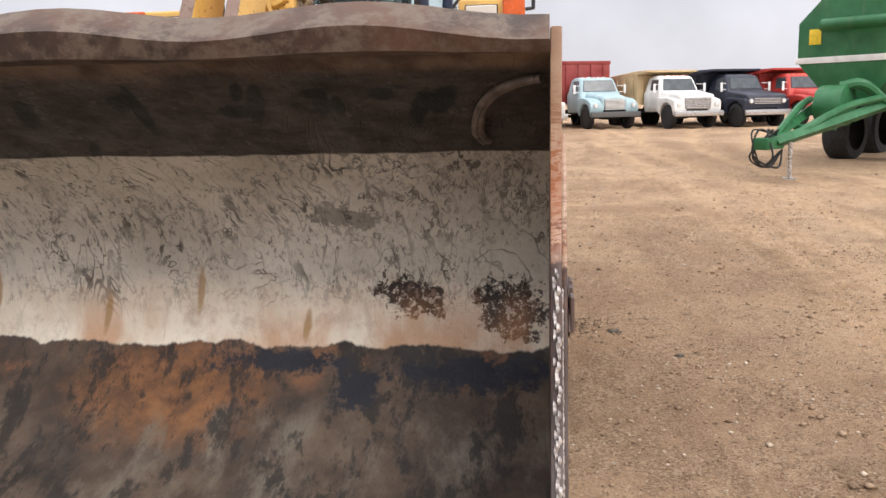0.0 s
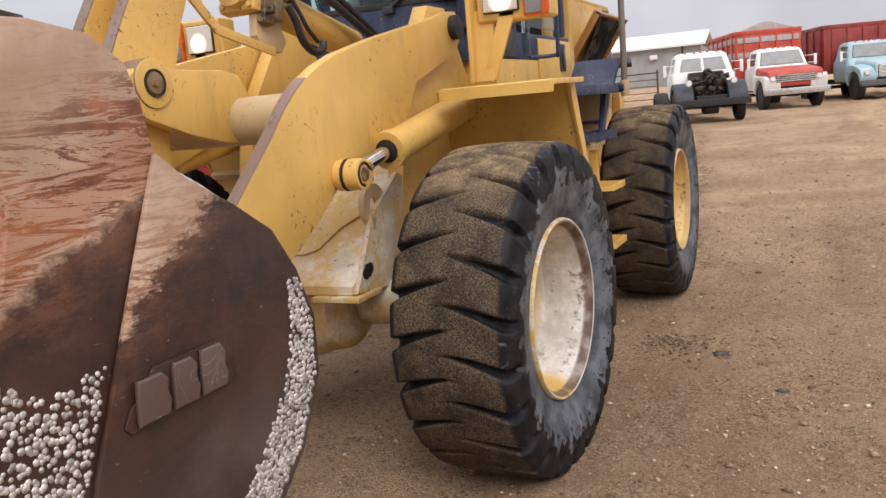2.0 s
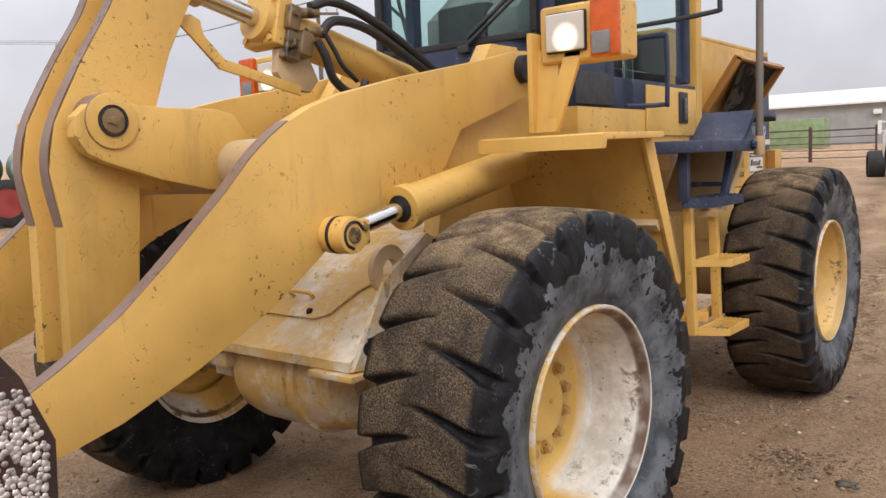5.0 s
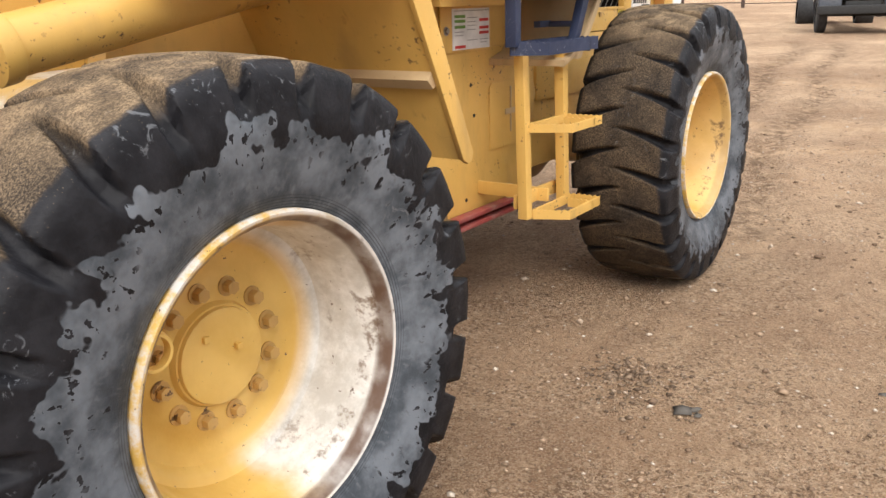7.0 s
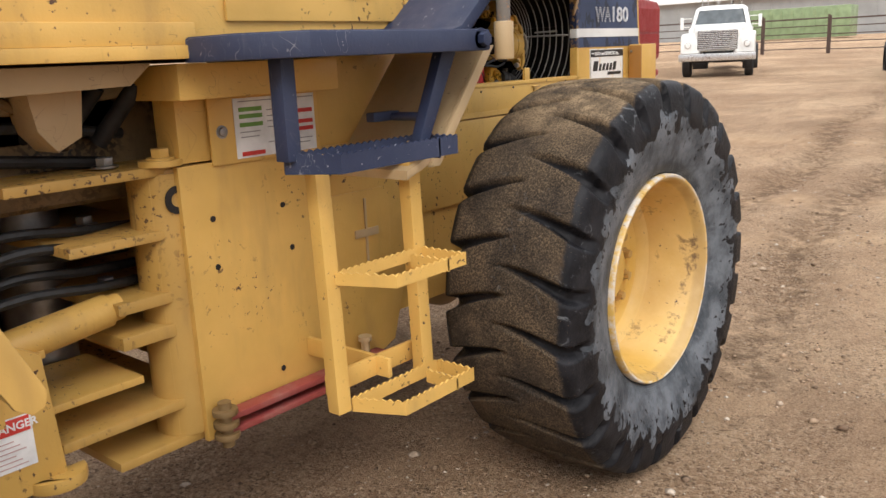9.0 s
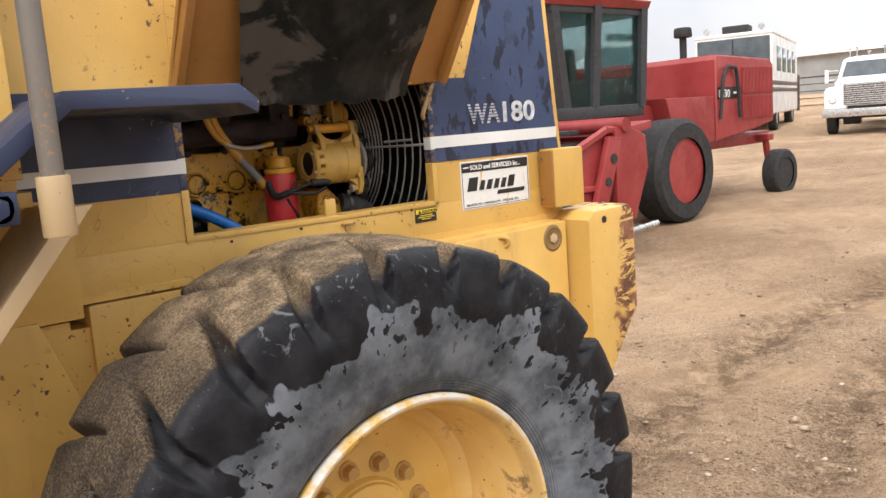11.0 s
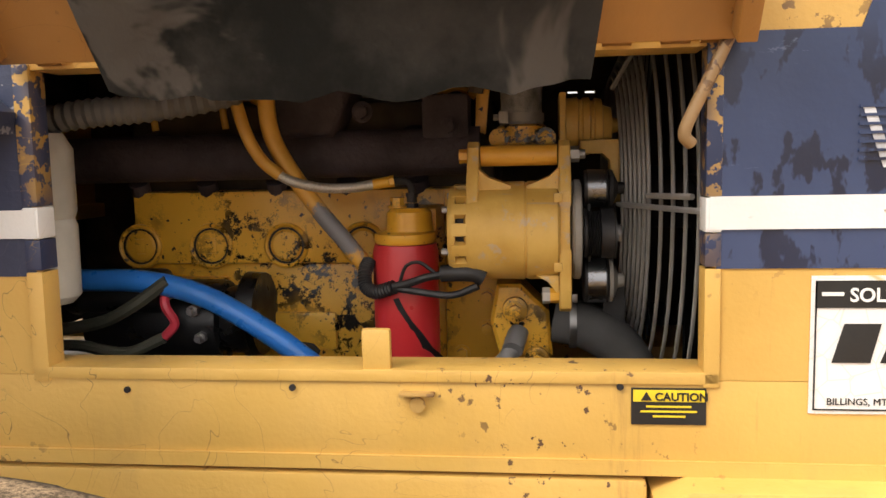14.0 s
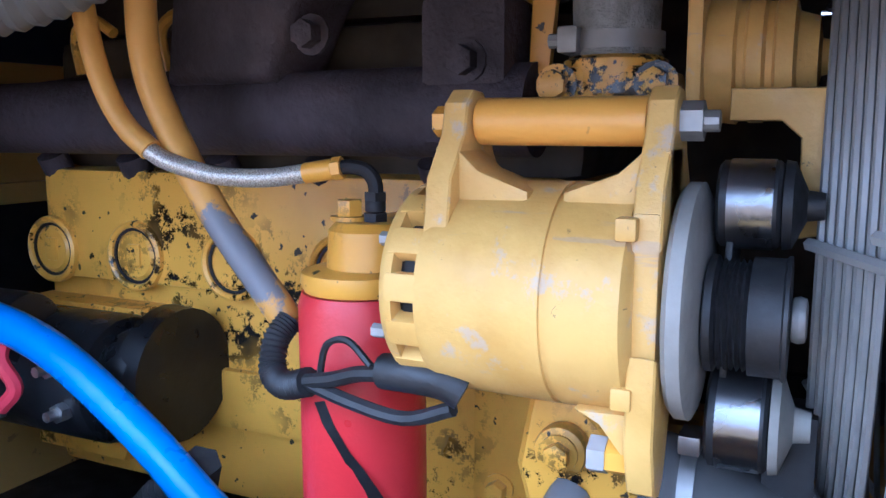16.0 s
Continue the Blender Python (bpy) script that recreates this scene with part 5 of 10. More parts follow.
# ---- rear frame, hinge ----
def text_mesh(body, size, mat, parent, m, bold=0.0, name="lettering", shear=0.0, squeeze=1.0):
    """Raised lettering: m places the text's plane (x right, y up)."""
    cu = bpy.data.curves.new(name, "FONT")
    cu.body, cu.size, cu.extrude, cu.offset, cu.shear = body, size, 0.0006, bold, shear
    cu.resolution_u = 3
    tmp = bpy.data.objects.new(name, cu)
    scene.collection.objects.link(tmp)
    me = bpy.data.meshes.new_from_object(tmp.evaluated_get(bpy.context.evaluated_depsgraph_get()))
    bpy.data.objects.remove(tmp)
    me.transform(Matrix.Diagonal((squeeze, 1, 1, 1)))
    me.transform(m)
    me.materials.clear()
    me.materials.append(mat)
    ob = new(name, me)
    ob.parent = parent
    return ob


def side_plane(x, y, z):
    """The plane of writing on a side that faces +x: to the right is +y."""
    return Matrix(((0, 0, 1, x), (1, 0, 0, y), (0, 1, 0, z), (0, 0, 0, 1)))


def side_sheet(bm, x, y0, y1, z0, z1, t=0.0015):
    return box(bm, x, x + t, y0, y1, z0, z1)


ink_black = plain("black_print", (0.012, 0.012, 0.012, 1), 0.45)
ink_white = plain("white_print", (0.75, 0.75, 0.74, 1), 0.45)
ink_red = plain("red_print", (0.55, 0.04, 0.03, 1), 0.45)
ink_pale = plain("pale_red_print", (0.50, 0.33, 0.31, 1), 0.5)
ink_grey = plain("grey_print", (0.30, 0.30, 0.30, 1), 0.5)
ink_green = plain("green_print", (0.14, 0.30, 0.05, 1), 0.45)
ink_yellow = plain("yellow_print", (0.75, 0.55, 0.03, 1), 0.45)
red_old = painted("old_red_paint", (0.28, 0.05, 0.045, 1), dirt=(0.4, 0.35, 0.3, 1), wear=0.5, dust=1.5)

bm = B()
prism(bm, [(6.985, 0.395), (6.985, 1.135), (7.78, 1.135), (7.86, 0.9), (7.72, 0.47), (7.62, 0.435)], "x", 0.425, 0.447, 0.003)
prism(bm, [(6.985, 0.395), (6.985, 1.135), (7.78, 1.135), (7.86, 0.9), (7.72, 0.47), (7.62, 0.435)], "x", -0.447, -0.425, 0.003)
box(bm, -0.42, 0.42, 7.05, 7.85, 0.55, 1.12)
box(bm, 0.30, 0.42, 7.85, 8.9, 0.55, 1.10)
box(bm, -0.42, -0.30, 7.85, 8.9, 0.55, 1.10)
rf = part("rear_frame", bm, yellow, loader, "yellow rear frame side plate with bolt holes")
for (y, z) in ((7.07, 0.861), (7.07, 0.99), (7.30, 0.99), (7.321, 0.864), (7.251, 0.519), (7.55, 0.80)):
    bm = B()
    cyl(bm, (0.4475, y, z), (0.4495, y, z), 0.008 if y != 7.55 else 0.012, seg=14)
    part("bolt_hole", bm, dark_iron if y != 7.55 else steel, rf)
# access panel with a latch
bm = B()
prism(bm, [(7.44, 0.70), (7.44, 0.97), (7.46, 0.985), (7.70, 0.985), (7.72, 0.97), (7.72, 0.72), (7.70, 0.70)], "x", 0.4485, 0.4535, 0.002)
door = part("access_panel", bm, yellow, rf)
bm = B()
box(bm, 0.4545, 0.462, 7.56, 7.66, 0.84, 0.865, 0.002)
box(bm, 0.4545, 0.460, 7.605, 7.613, 0.76, 0.96, 0.001)
part("latch", bm, yellow_dull, door)
hinge_mat = painted("dirty_yellow_paint", (0.50, 0.30, 0.075, 1), dirt=(0.10, 0.07, 0.045, 1), wear=0.52, dust=1.8)
# hinge column and plates
bm = B()
prism(bm, [(0.30, 6.93), (0.40, 6.93), (0.425, 6.99), (0.425, 7.06), (0.30, 7.06)], "z", 0.42, 1.13, 0.004)
cyl(bm, (0.345, 6.995, 0.42), (0.345, 6.995, 1.12), 0.085, seg=28)
for z0, z1, ya in ((1.115, 1.14, 6.58), (0.955, 0.98, 6.70), (0.79, 0.82, 6.80), (0.70, 0.735, 6.80), (0.50, 0.525, 6.62), (0.395, 0.42, 6.75)):
    box(bm, -0.42, 0.415, ya, 7.04, z0, z1, 0.004)
hinge = part("hinge_frame", bm, hinge_mat, loader, "yellow centre hinge plates")
bm = B()
revolve(bm, [(0.4305, 0.036), (0.4305, 0.018), (0.433, 0.018), (0.433, 0.036)], 20, "x", (0, 6.985, 1.053), True)
part("pin_ring", bm, dark_iron, hinge)
bm = B()
cyl(bm, (0, 6.78, 0.42), (0, 6.78, 1.2), 0.09, seg=24)
for k, (x, z) in enumerate(((0.25, 0.83), (0.18, 0.985), (0.33, 1.145))):
    hexbolt(bm, (x, 6.86, z), (0, 0, 1), 0.022, 0.02)
part("hinge_pin", bm, steel, hinge)
# added dark sheet: stands in for the shade behind the hoses, hides bright ground
bm = B()
box(bm, -0.36, -0.33, 6.35, 7.05, 0.42, 1.38, 0.004)
part("hinge_shade_panel", bm, dark_iron, hinge, "added dark panel standing in for shade behind the hoses")
# steering cylinder and hoses in the hinge
bm = B()
cyl(bm, (0.36, 6.38, 0.75), (0.36, 6.80, 0.80), 0.042, seg=24, bev=0.004)
cyl(bm, (0.36, 6.795, 0.80), (0.36, 6.83, 0.804), 0.034, seg=24)
part("steering_cylinder", bm, yellow, loader)
for k in range(5):
    bm = B()
    z = 0.84 + 0.035 * k
    x = 0.30 - 0.05 * (k % 3)
    tube(bm, [(x, 6.45, z - 0.02 * (k % 2)), (x + 0.03, 6.62, z + 0.03), (x + 0.02, 6.80, z + 0.012), (x - 0.05, 6.98, z - 0.01)], 0.013, 8, 6)
    hose = part("hydraulic_hose", bm, black_rubber, loader)
    if k < 2:
        bm = B()
        cyl(bm, (x + 0.005, 6.47, z - 0.015), (x + 0.018, 6.54, z + 0.01), 0.017, seg=12)
        cyl(bm, (x + 0.009, 6.49, z - 0.008), (x + 0.012, 6.51, z), 0.021, seg=6)
        part("hose_fitting", bm, yellow_dull, hose)
bm = B()
box(bm, -0.40, 0.20, 6.6, 6.98, 1.2, 1.38, 0.01)
for k in range(4):
    cyl(bm, (0.12 + 0.05 * k, 6.64 + 0.08 * k, 1.20), (0.20 + 0.05 * k, 6.72 + 0.08 * k, 1.34), 0.022, seg=14)
part("valve_block", bm, dark_iron, loader, "oily dark control valve block")
bm = B()
prism(bm, [(6.66, 1.38), (6.80, 1.38), (6.78, 1.23), (6.72, 1.2), (6.68, 1.25)], "x", 0.28, 0.40, 0.004)
prism(bm, [(6.40, 1.39), (6.92, 1.39), (6.86, 1.34), (6.5, 1.33)], "x", 0.34, 0.5, 0.004)
part("cab_mount", bm, yellow_dull, loader)
bm = B()
box(bm, 0.34, 0.55, 6.95, 7.45, 1.30, 1.385, 0.004)
box(bm, 0.34, 0.44, 7.00, 7.10, 1.14, 1.31, 0.004)
cyl(bm, (0.40, 6.97, 1.14), (0.40, 6.97, 1.155), 0.055, seg=20)
hexbolt(bm, (0.40, 6.97, 1.155), (0, 0, 1), 0.024, 0.022)
part("cab_support", bm, yellow, loader)
# front-frame rear cheek with its tow eye
bm = B()
prism(bm, [(6.10, 1.10), (6.35, 1.08), (6.50, 0.82), (6.60, 0.76), (6.62, 0.44), (6.20, 0.44)], "x", 0.40, 0.425, 0.003)
prism(bm, [(6.10, 1.10), (6.35, 1.08), (6.50, 0.82), (6.60, 0.76), (6.62, 0.44), (6.20, 0.44)], "x", -0.425, -0.40, 0.003)
box(bm, -0.40, 0.40, 6.3, 6.6, 0.44, 0.46, 0.003)
box(bm, -0.40, 0.40, 6.3, 6.62, 0.74, 0.76, 0.003)
box(bm, 0.10, 0.40, 6.4, 6.85, 0.60, 0.62, 0.003)
cheek = part("frame_cheek", bm, yellow, loader)
bm = B()
prism(bm, [(0.40 + 0.07 * math.sin(a), 6.6 + 0.07 * math.cos(a)) for a in [math.pi * k / 8 for k in range(9)]] + [(0.40, 6.50)], "z", 0.435, 0.465, 0.004)
part("tow_eye", bm, yellow, cheek)
bm = B()
side_sheet(bm, 0.4265, 6.44, 6.555, 0.515, 0.638)
stk = part("danger_sticker", bm, ink_white, cheek, "white and red warning sticker")
bm = B()
side_sheet(bm, 0.4285, 6.445, 6.55, 0.60, 0.635)
part("red_band", bm, ink_red, stk)
text_mesh("DANGER", 0.026, ink_white, stk, side_plane(0.4308, 6.462, 0.609), 0.0005)
bm = B()
for k in range(6):
    side_sheet(bm, 0.4285, 6.452, 6.535 - 0.012 * (k % 3), 0.525 + 0.0115 * k, 0.5275 + 0.0115 * k, 0.001)
pieces("print_bar", bm, ink_pale, stk)
bm = B()
box(bm, 0.25, 0.435, 7.44, 7.88, 1.125, 1.395, 0.004)
part("side_box", bm, yellow, loader)
# maintenance chart
bm = B()
box(bm, 0.447, 0.455, 7.085, 7.45, 1.125, 1.30, 0.002)
chp = part("chart_plate", bm, yellow, rf)
hexbolt_bm = B()
hexbolt(hexbolt_bm, (0.455, 7.12, 1.21), (1, 0, 0), 0.012, 0.008)
part("plate_bolt", hexbolt_bm, steel, chp)
bm = B()
side_sheet(bm, 0.456, 7.16, 7.435, 1.135, 1.292)
chart = part("maintenance_chart", bm, ink_white, chp, "white chart with green and red bars")
for (mat, rows) in ((ink_green, ((7.175, 7.25, 1.262), (7.175, 7.25, 1.244), (7.175, 7.25, 1.222))), (ink_red, ((7.175, 7.25, 1.146), (7.355, 7.425, 1.246), (7.355, 7.425, 1.216), (7.355, 7.425, 1.196))),
                    (ink_grey, ((7.175, 7.43, 1.283), (7.265, 7.34, 1.256), (7.265, 7.33, 1.240), (7.265, 7.335, 1.226), (7.265, 7.325, 1.21), (7.175, 7.24, 1.203), (7.175, 7.235, 1.19), (7.265, 7.34, 1.17), (7.36, 7.42, 1.17), (7.36, 7.41, 1.158)))):
    for (a, b, z) in rows:
        bm = B()
        h = 0.0028 if mat is ink_grey else 0.011
        side_sheet(bm, 0.4585, a, b, z - h / 2, z + h / 2, 0.001)
        part("print_bar", bm, mat, chart)
# red safety bar folded against the frame
bm = B()
box(bm, 0.455, 0.505, 7.02, 7.62, 0.415, 0.432, 0.004)
box(bm, 0.455, 0.505, 7.02, 7.62, 0.455, 0.472, 0.004)
box(bm, 0.452, 0.462, 7.10, 7.60, 0.43, 0.46)
bar = part("safety_bar", bm, red_old, loader, "faded red articulation lock bar")
bm = B()
for z in (0.408, 0.44, 0.475):
    cyl(bm, (0.49, 7.015, z), (0.49, 7.015, z + 0.016), 0.034, seg=22, bev=0.003)
cyl(bm, (0.49, 7.015, 0.385), (0.49, 7.015, 0.51), 0.018, seg=14)
part("bar_pin", bm, greasy, bar)
bm = B()
cyl(bm, (0.48, 7.55, 0.473), (0.48, 7.55, 0.52), 0.014, seg=12)
cyl(bm, (0.48, 7.55, 0.52), (0.48, 7.55, 0.535), 0.022, seg=12)
part("bar_knob", bm, yellow_dull, bar)

# gearbox and pipes under the cab, seen through the hinge
bm = B()
box(bm, -0.34, 0.20, 6.55, 7.35, 1.04, 1.37, 0.03, 3)
cyl(bm, (-0.05, 6.30, 1.12), (-0.05, 6.56, 1.12), 0.11, seg=24, bev=0.01)
gearbox = part("gearbox", bm, greasy, loader, "greasy dark gearbox under the cab")
for line, r_, mat_ in (([(0.24, 6.45, 1.32), (0.24, 6.70, 1.30), (0.24, 7.0, 1.33)], 0.018, yellow_dull), ([(0.27, 6.42, 1.24), (0.28, 6.62, 1.26), (0.26, 6.95, 1.22)], 0.014, black_rubber),
                       ([(0.22, 6.40, 1.18), (0.26, 6.55, 1.19), (0.26, 6.9, 1.15)], 0.016, black_rubber), ([(0.30, 6.50, 1.37), (0.30, 6.66, 1.31), (0.28, 6.80, 1.20)], 0.012, greasy)):
    bm = B()
    tube(bm, line, r_, 10, 6)
    part("gearbox_pipe", bm, mat_, gearbox)
for k in range(4):
    bm = B()
    hexbolt(bm, (0.20, 6.62 + 0.16 * k, 1.33), (1, 0, 0), 0.014, 0.012)
    part("gearbox_bolt", bm, steel, gearbox)

# ---- ladder and navy step ----
bm = B()
for y in (7.145, 7.470):
    prism(bm, [(0.735, 1.16), (0.775, 1.16), (0.795, 0.50), (0.755, 0.50)], "y", y, y + 0.045, 0.003)
box(bm, 0.447, 0.78, 7.345, 7.36, 0.53, 0.585, 0.003)
box(bm, 0.72, 0.735, 7.17, 7.52, 0.53, 0.585, 0.003)
ladder = part("ladder", bm, yellow, loader, "yellow welded access ladder")


def serrated(x0, x1, y0, y1, z, h, mat, parent, name="step_tread"):
    """A tread of upright strips with a saw-toothed top edge."""
    bm = B()

    def strip(a, b, t):
        a, b = Vector(a), Vector(b)
        L = (b - a).length
        n = max(4, int(L / 0.011))
        pts = [(0, -h), (L, -h)]
        for k in range(n, -1, -1):
            pts.append((L * k / n, 0.0 if k % 2 else -0.006))
        d = (b - a).normalized()
        o = Vector((-d.y, d.x, 0)) * t
        tmp = bmesh.new()
        f = [tmp.verts.new(a + d * p + Vector((0, 0, q))) for p, q in pts]
        g = [tmp.verts.new(a + d * p + o + Vector((0, 0, q))) for p, q in pts]
        tmp.faces.new(f)
        tmp.faces.new(g)
        for i in range(len(f)):
            tmp.faces.new((f[i], f[i - 1], g[i - 1], g[i]))
        merge(bm, tmp)

    strip((x1, y0 + 0.06, z), (x1, y1, z), 0.006)
    strip((x0, y0, z), (x1, y0 + 0.06, z), 0.006)
    strip((x0, y1, z), (x1, y1, z), 0.006)
    strip((x0, y0, z), (x0, y1, z), 0.006)
    strip((x0 + 0.02, y1 - 0.07, z - 0.004), (x1, y1 - 0.07, z - 0.004), 0.006)
    return part(name, bm, mat, parent)


serrated(0.785, 0.937, 7.175, 7.498, 0.870, 0.035, yellow, ladder)
serrated(0.795, 0.925, 7.195, 7.528, 0.533, 0.04, yellow, ladder)
bm = B()
prism(bm, [(0.585, 6.95), (0.76, 6.95), (0.905, 7.05), (0.905, 7.68), (0.875, 7.68), (0.875, 7.075), (0.75, 6.985), (0.585, 6.985)], "z", 1.385, 1.44, 0.006)
prism(bm, [(0.585, 6.955), (0.76, 6.955), (0.90, 7.055), (0.90, 7.66), (0.585, 7.66)], "z", 1.432, 1.442, 0.002)
nav = part("navy_platform", bm, navy, loader, "chipped navy blue step platform")
bm = B()
box(bm, 0.755, 0.80, 7.05, 7.09, 1.155, 1.40, 0.004)
prism(bm, [(7.57, 1.40), (7.63, 1.40), (7.50, 1.165), (7.46, 1.165)], "x", 0.80, 0.835, 0.004)
cyl(bm, (0.70, 7.505, 1.222), (0.83, 7.505, 1.222), 0.012, seg=12)
box(bm, 0.66, 0.69, 7.44, 7.54, 1.21, 1.235, 0.003)
hexbolt(bm, (0.90, 7.645, 1.415), (1, 0, 0), 0.02, 0.02)
pieces("step_leg", bm, navy, nav)
serrated(0.775, 0.897, 7.06, 7.531, 1.175, 0.05, navy, nav)
# rear mudguard deck, navy, sloping up behind the platform
bm = B()
deck = [(7.50, 1.43), (7.60, 1.452), (7.78, 1.598), (8.10, 1.603), (8.14, 1.57), (8.135, 1.545), (8.10, 1.565), (7.79, 1.565), (7.62, 1.425), (7.50, 1.405)]
prism(bm, deck, "x", 0.435, 0.875, 0.004)
part("deck_fender", bm, navy, loader, "navy blue sloping rear mudguard deck")
bm = B()
prism(bm, [(7.79, 1.39), (7.81, 1.39), (7.56, 1.10), (7.44, 1.06), (7.44, 1.085), (7.545, 1.115)], "x", 0.45, 0.80, 0.003)
prism(bm, [(7.78, 1.40), (7.82, 1.40), (7.56, 1.085), (7.52, 1.085)], "x", 0.80, 0.815, 0.003)
part("splash_plate", bm, yellow_dull, loader, "dusty sloping splash plate")
# handrail
rail_grey = painted("worn_rail_paint", (0.16, 0.14, 0.12, 1), chip=(0.25, 0.15, 0.09, 1), wear=0.5)
bm = B()
tube(bm, [(0.912, 7.735, 1.40), (0.912, 7.735, 1.6), (0.912, 7.735, 2.0), (0.912, 7.735, 2.24)], 0.019, 12, 3)
hr = part("handrail", bm, rail_grey, loader, "worn grey-brown vertical handrail")
bm = B()
cyl(bm, (0.912, 7.735, 1.36), (0.912, 7.735, 1.46), 0.027, seg=16, bev=0.003)
part("rail_socket", bm, yellow_dull, hr)

# ---- cab ----
glass = bpy.data.materials.new("tinted_glass")
glass.use_nodes = True
gb = glass.node_tree.nodes["Principled BSDF"]
gb.inputs["Base Color"].default_value = (0.72, 0.86, 0.84, 1)
gb.inputs["Roughness"].default_value = 0.03
gb.inputs["Transmission Weight"].default_value = 1.0
gb.inputs["IOR"].default_value = 1.12
chrome_far_cab = plain("mirror_back", (0.30, 0.30, 0.31, 1), 0.4, 0.6)
cab_dark = plain("cab_trim", (0.03, 0.032, 0.036, 1), 0.6)


def pane(name, bm, parent, label="", mat=None):
    ob = part(name, bm, mat or glass, parent, label, 0)
    ob.visible_shadow = False
    return ob


bm = B()
CX = 0.585
prism(bm, [(6.42, 1.395), (6.42, 1.60), (7.75, 1.60), (7.75, 1.395)], "x", -CX, CX, 0.006)
prism(bm, [(6.36, 1.395), (7.77, 1.395), (7.77, 1.425), (6.36, 1.425)], "x", -CX - 0.02, CX + 0.02, 0.003)
box(bm, CX, CX + 0.012, 6.42, 6.98, 1.425, 1.475, 0.004)
cab = part("cab", bm, yellow, loader, "yellow lower cab body with navy window frames")
bm = B()
box(bm, CX + 0.001, CX + 0.012, 7.07, 7.683, 1.477, 1.72, 0.006)
dr = part("cab_door", bm, yellow, cab)
bm = B()
box(bm, CX + 0.013, CX + 0.019, 7.44, 7.55, 1.54, 1.70, 0.006)
hd = part("door_latch_recess", bm, cab_dark, dr)
bm = B()
box(bm, CX + 0.020, CX + 0.034, 7.485, 7.505, 1.56, 1.67, 0.004)
cyl(bm, (CX + 0.018, 7.53, 1.60), (CX + 0.026, 7.53, 1.60), 0.009, seg=12)
part("door_handle", bm, steel, dr)
# navy lower front with rounded corners
bm = B()
plan = [(-CX, 6.75), (-CX + 0.02, 6.50), (-0.45, 6.38), (-0.3, 6.33), (0.3, 6.33), (0.45, 6.38), (CX - 0.02, 6.50), (CX, 6.75)]
prism(bm, plan, "z", 1.60, 1.91, 0.004)
box(bm, -CX, CX, 6.74, 7.75, 1.60, 1.74, 0.004)
part("cab_front", bm, navy, cab, "navy blue cab front panel")
for sx in (1, -1):
    bm = B()
    for (x, y) in ((0.46, 6.385), (CX - 0.03, 6.72), (CX - 0.03, 7.60)):
        box(bm, sx * x - 0.03, sx * x + 0.03, y - 0.035, y + 0.035, 1.75, 3.02, 0.012)
    pieces("window_post", bm, navy, cab)
    bm = B()
    box(bm, sx * (CX - 0.02) - 0.006, sx * (CX - 0.02) + 0.006, 6.755, 7.57, 1.78, 2.95, 0.002)
    pane("side_window", bm, cab)
    bm = B()
    q = [(sx * 0.485, 6.41), (sx * (CX - 0.035), 6.68), (sx * (CX - 0.043), 6.685), (sx * 0.477, 6.415)]
    prism(bm, q, "z", 1.66, 2.95)
    pane("corner_window", bm, cab)
    bm = B()
    prism(bm, [(6.40, 1.61), (6.74, 1.61), (6.74, 1.72), (6.66, 1.75), (6.46, 1.75), (6.40, 1.70)], "x", sx * (CX + 0.001), sx * (CX + 0.006), 0.002)
    part("lower_window", bm, cab_dark, cab)
bm = B()
box(bm, -0.43, 0.43, 6.335, 6.345, 1.91, 2.95, 0.002)
pane("windscreen", bm, cab, "clear windscreen with a wiper")
bm = B()
for (x0, x1, z0, z1) in ((-0.45, 0.45, 1.895, 1.925), (-0.45, -0.42, 1.91, 2.95), (0.42, 0.45, 1.91, 2.95)):
    box(bm, x0, x1, 6.325, 6.35, z0, z1, 0.004)
part("windscreen_seal", bm, black_rubber, cab)
bm = B()
box(bm, -0.62, 0.62, 6.30, 7.70, 3.0, 3.12, 0.04, 3)
part("cab_roof", bm, yellow, cab)
bm = B()
prism(bm, [(7.69, 1.45), (7.76, 1.45), (7.76, 3.0), (7.69, 3.0)], "x", CX - 0.06, CX + 0.012, 0.003)
prism(bm, [(7.69, 1.45), (7.76, 1.45), (7.76, 3.0), (7.69, 3.0)], "x", -CX - 0.012, -CX + 0.06, 0.003)
pieces("rear_post", bm, yellow, cab)
bm = B()
box(bm, -0.2, 0.2, 7.1, 7.5, 1.62, 1.78, 0.03)
box(bm, -0.22, 0.22, 7.42, 7.55, 1.75, 2.45, 0.04)
box(bm, -0.14, 0.14, 6.40, 6.56, 1.75, 2.10, 0.03)
seat = part("seat", bm, cab_dark, cab, "grey operator seat")
bm = B()
prism(bm, [(6.42, 1.92), (6.42, 2.05), (6.62, 2.20), (6.66, 2.20), (6.66, 1.92)], "x", -0.22, 0.30, 0.02)
part("dashboard", bm, plain("dash_grey", (0.16, 0.17, 0.18, 1), 0.6), cab)
bm = B()
tube(bm, [(0.08, 6.31, 1.885), (0.30, 6.315, 2.03), (0.52, 6.36, 2.20)], 0.008, 8, 4)
tube(bm, [(0.10, 6.315, 1.93), (0.30, 6.318, 2.06), (0.50, 6.35, 2.21)], 0.010, 6, 1)
box(bm, 0.05, 0.11, 6.30, 6.335, 1.865, 1.90, 0.006)
part("wiper", bm, cab_dark, cab)
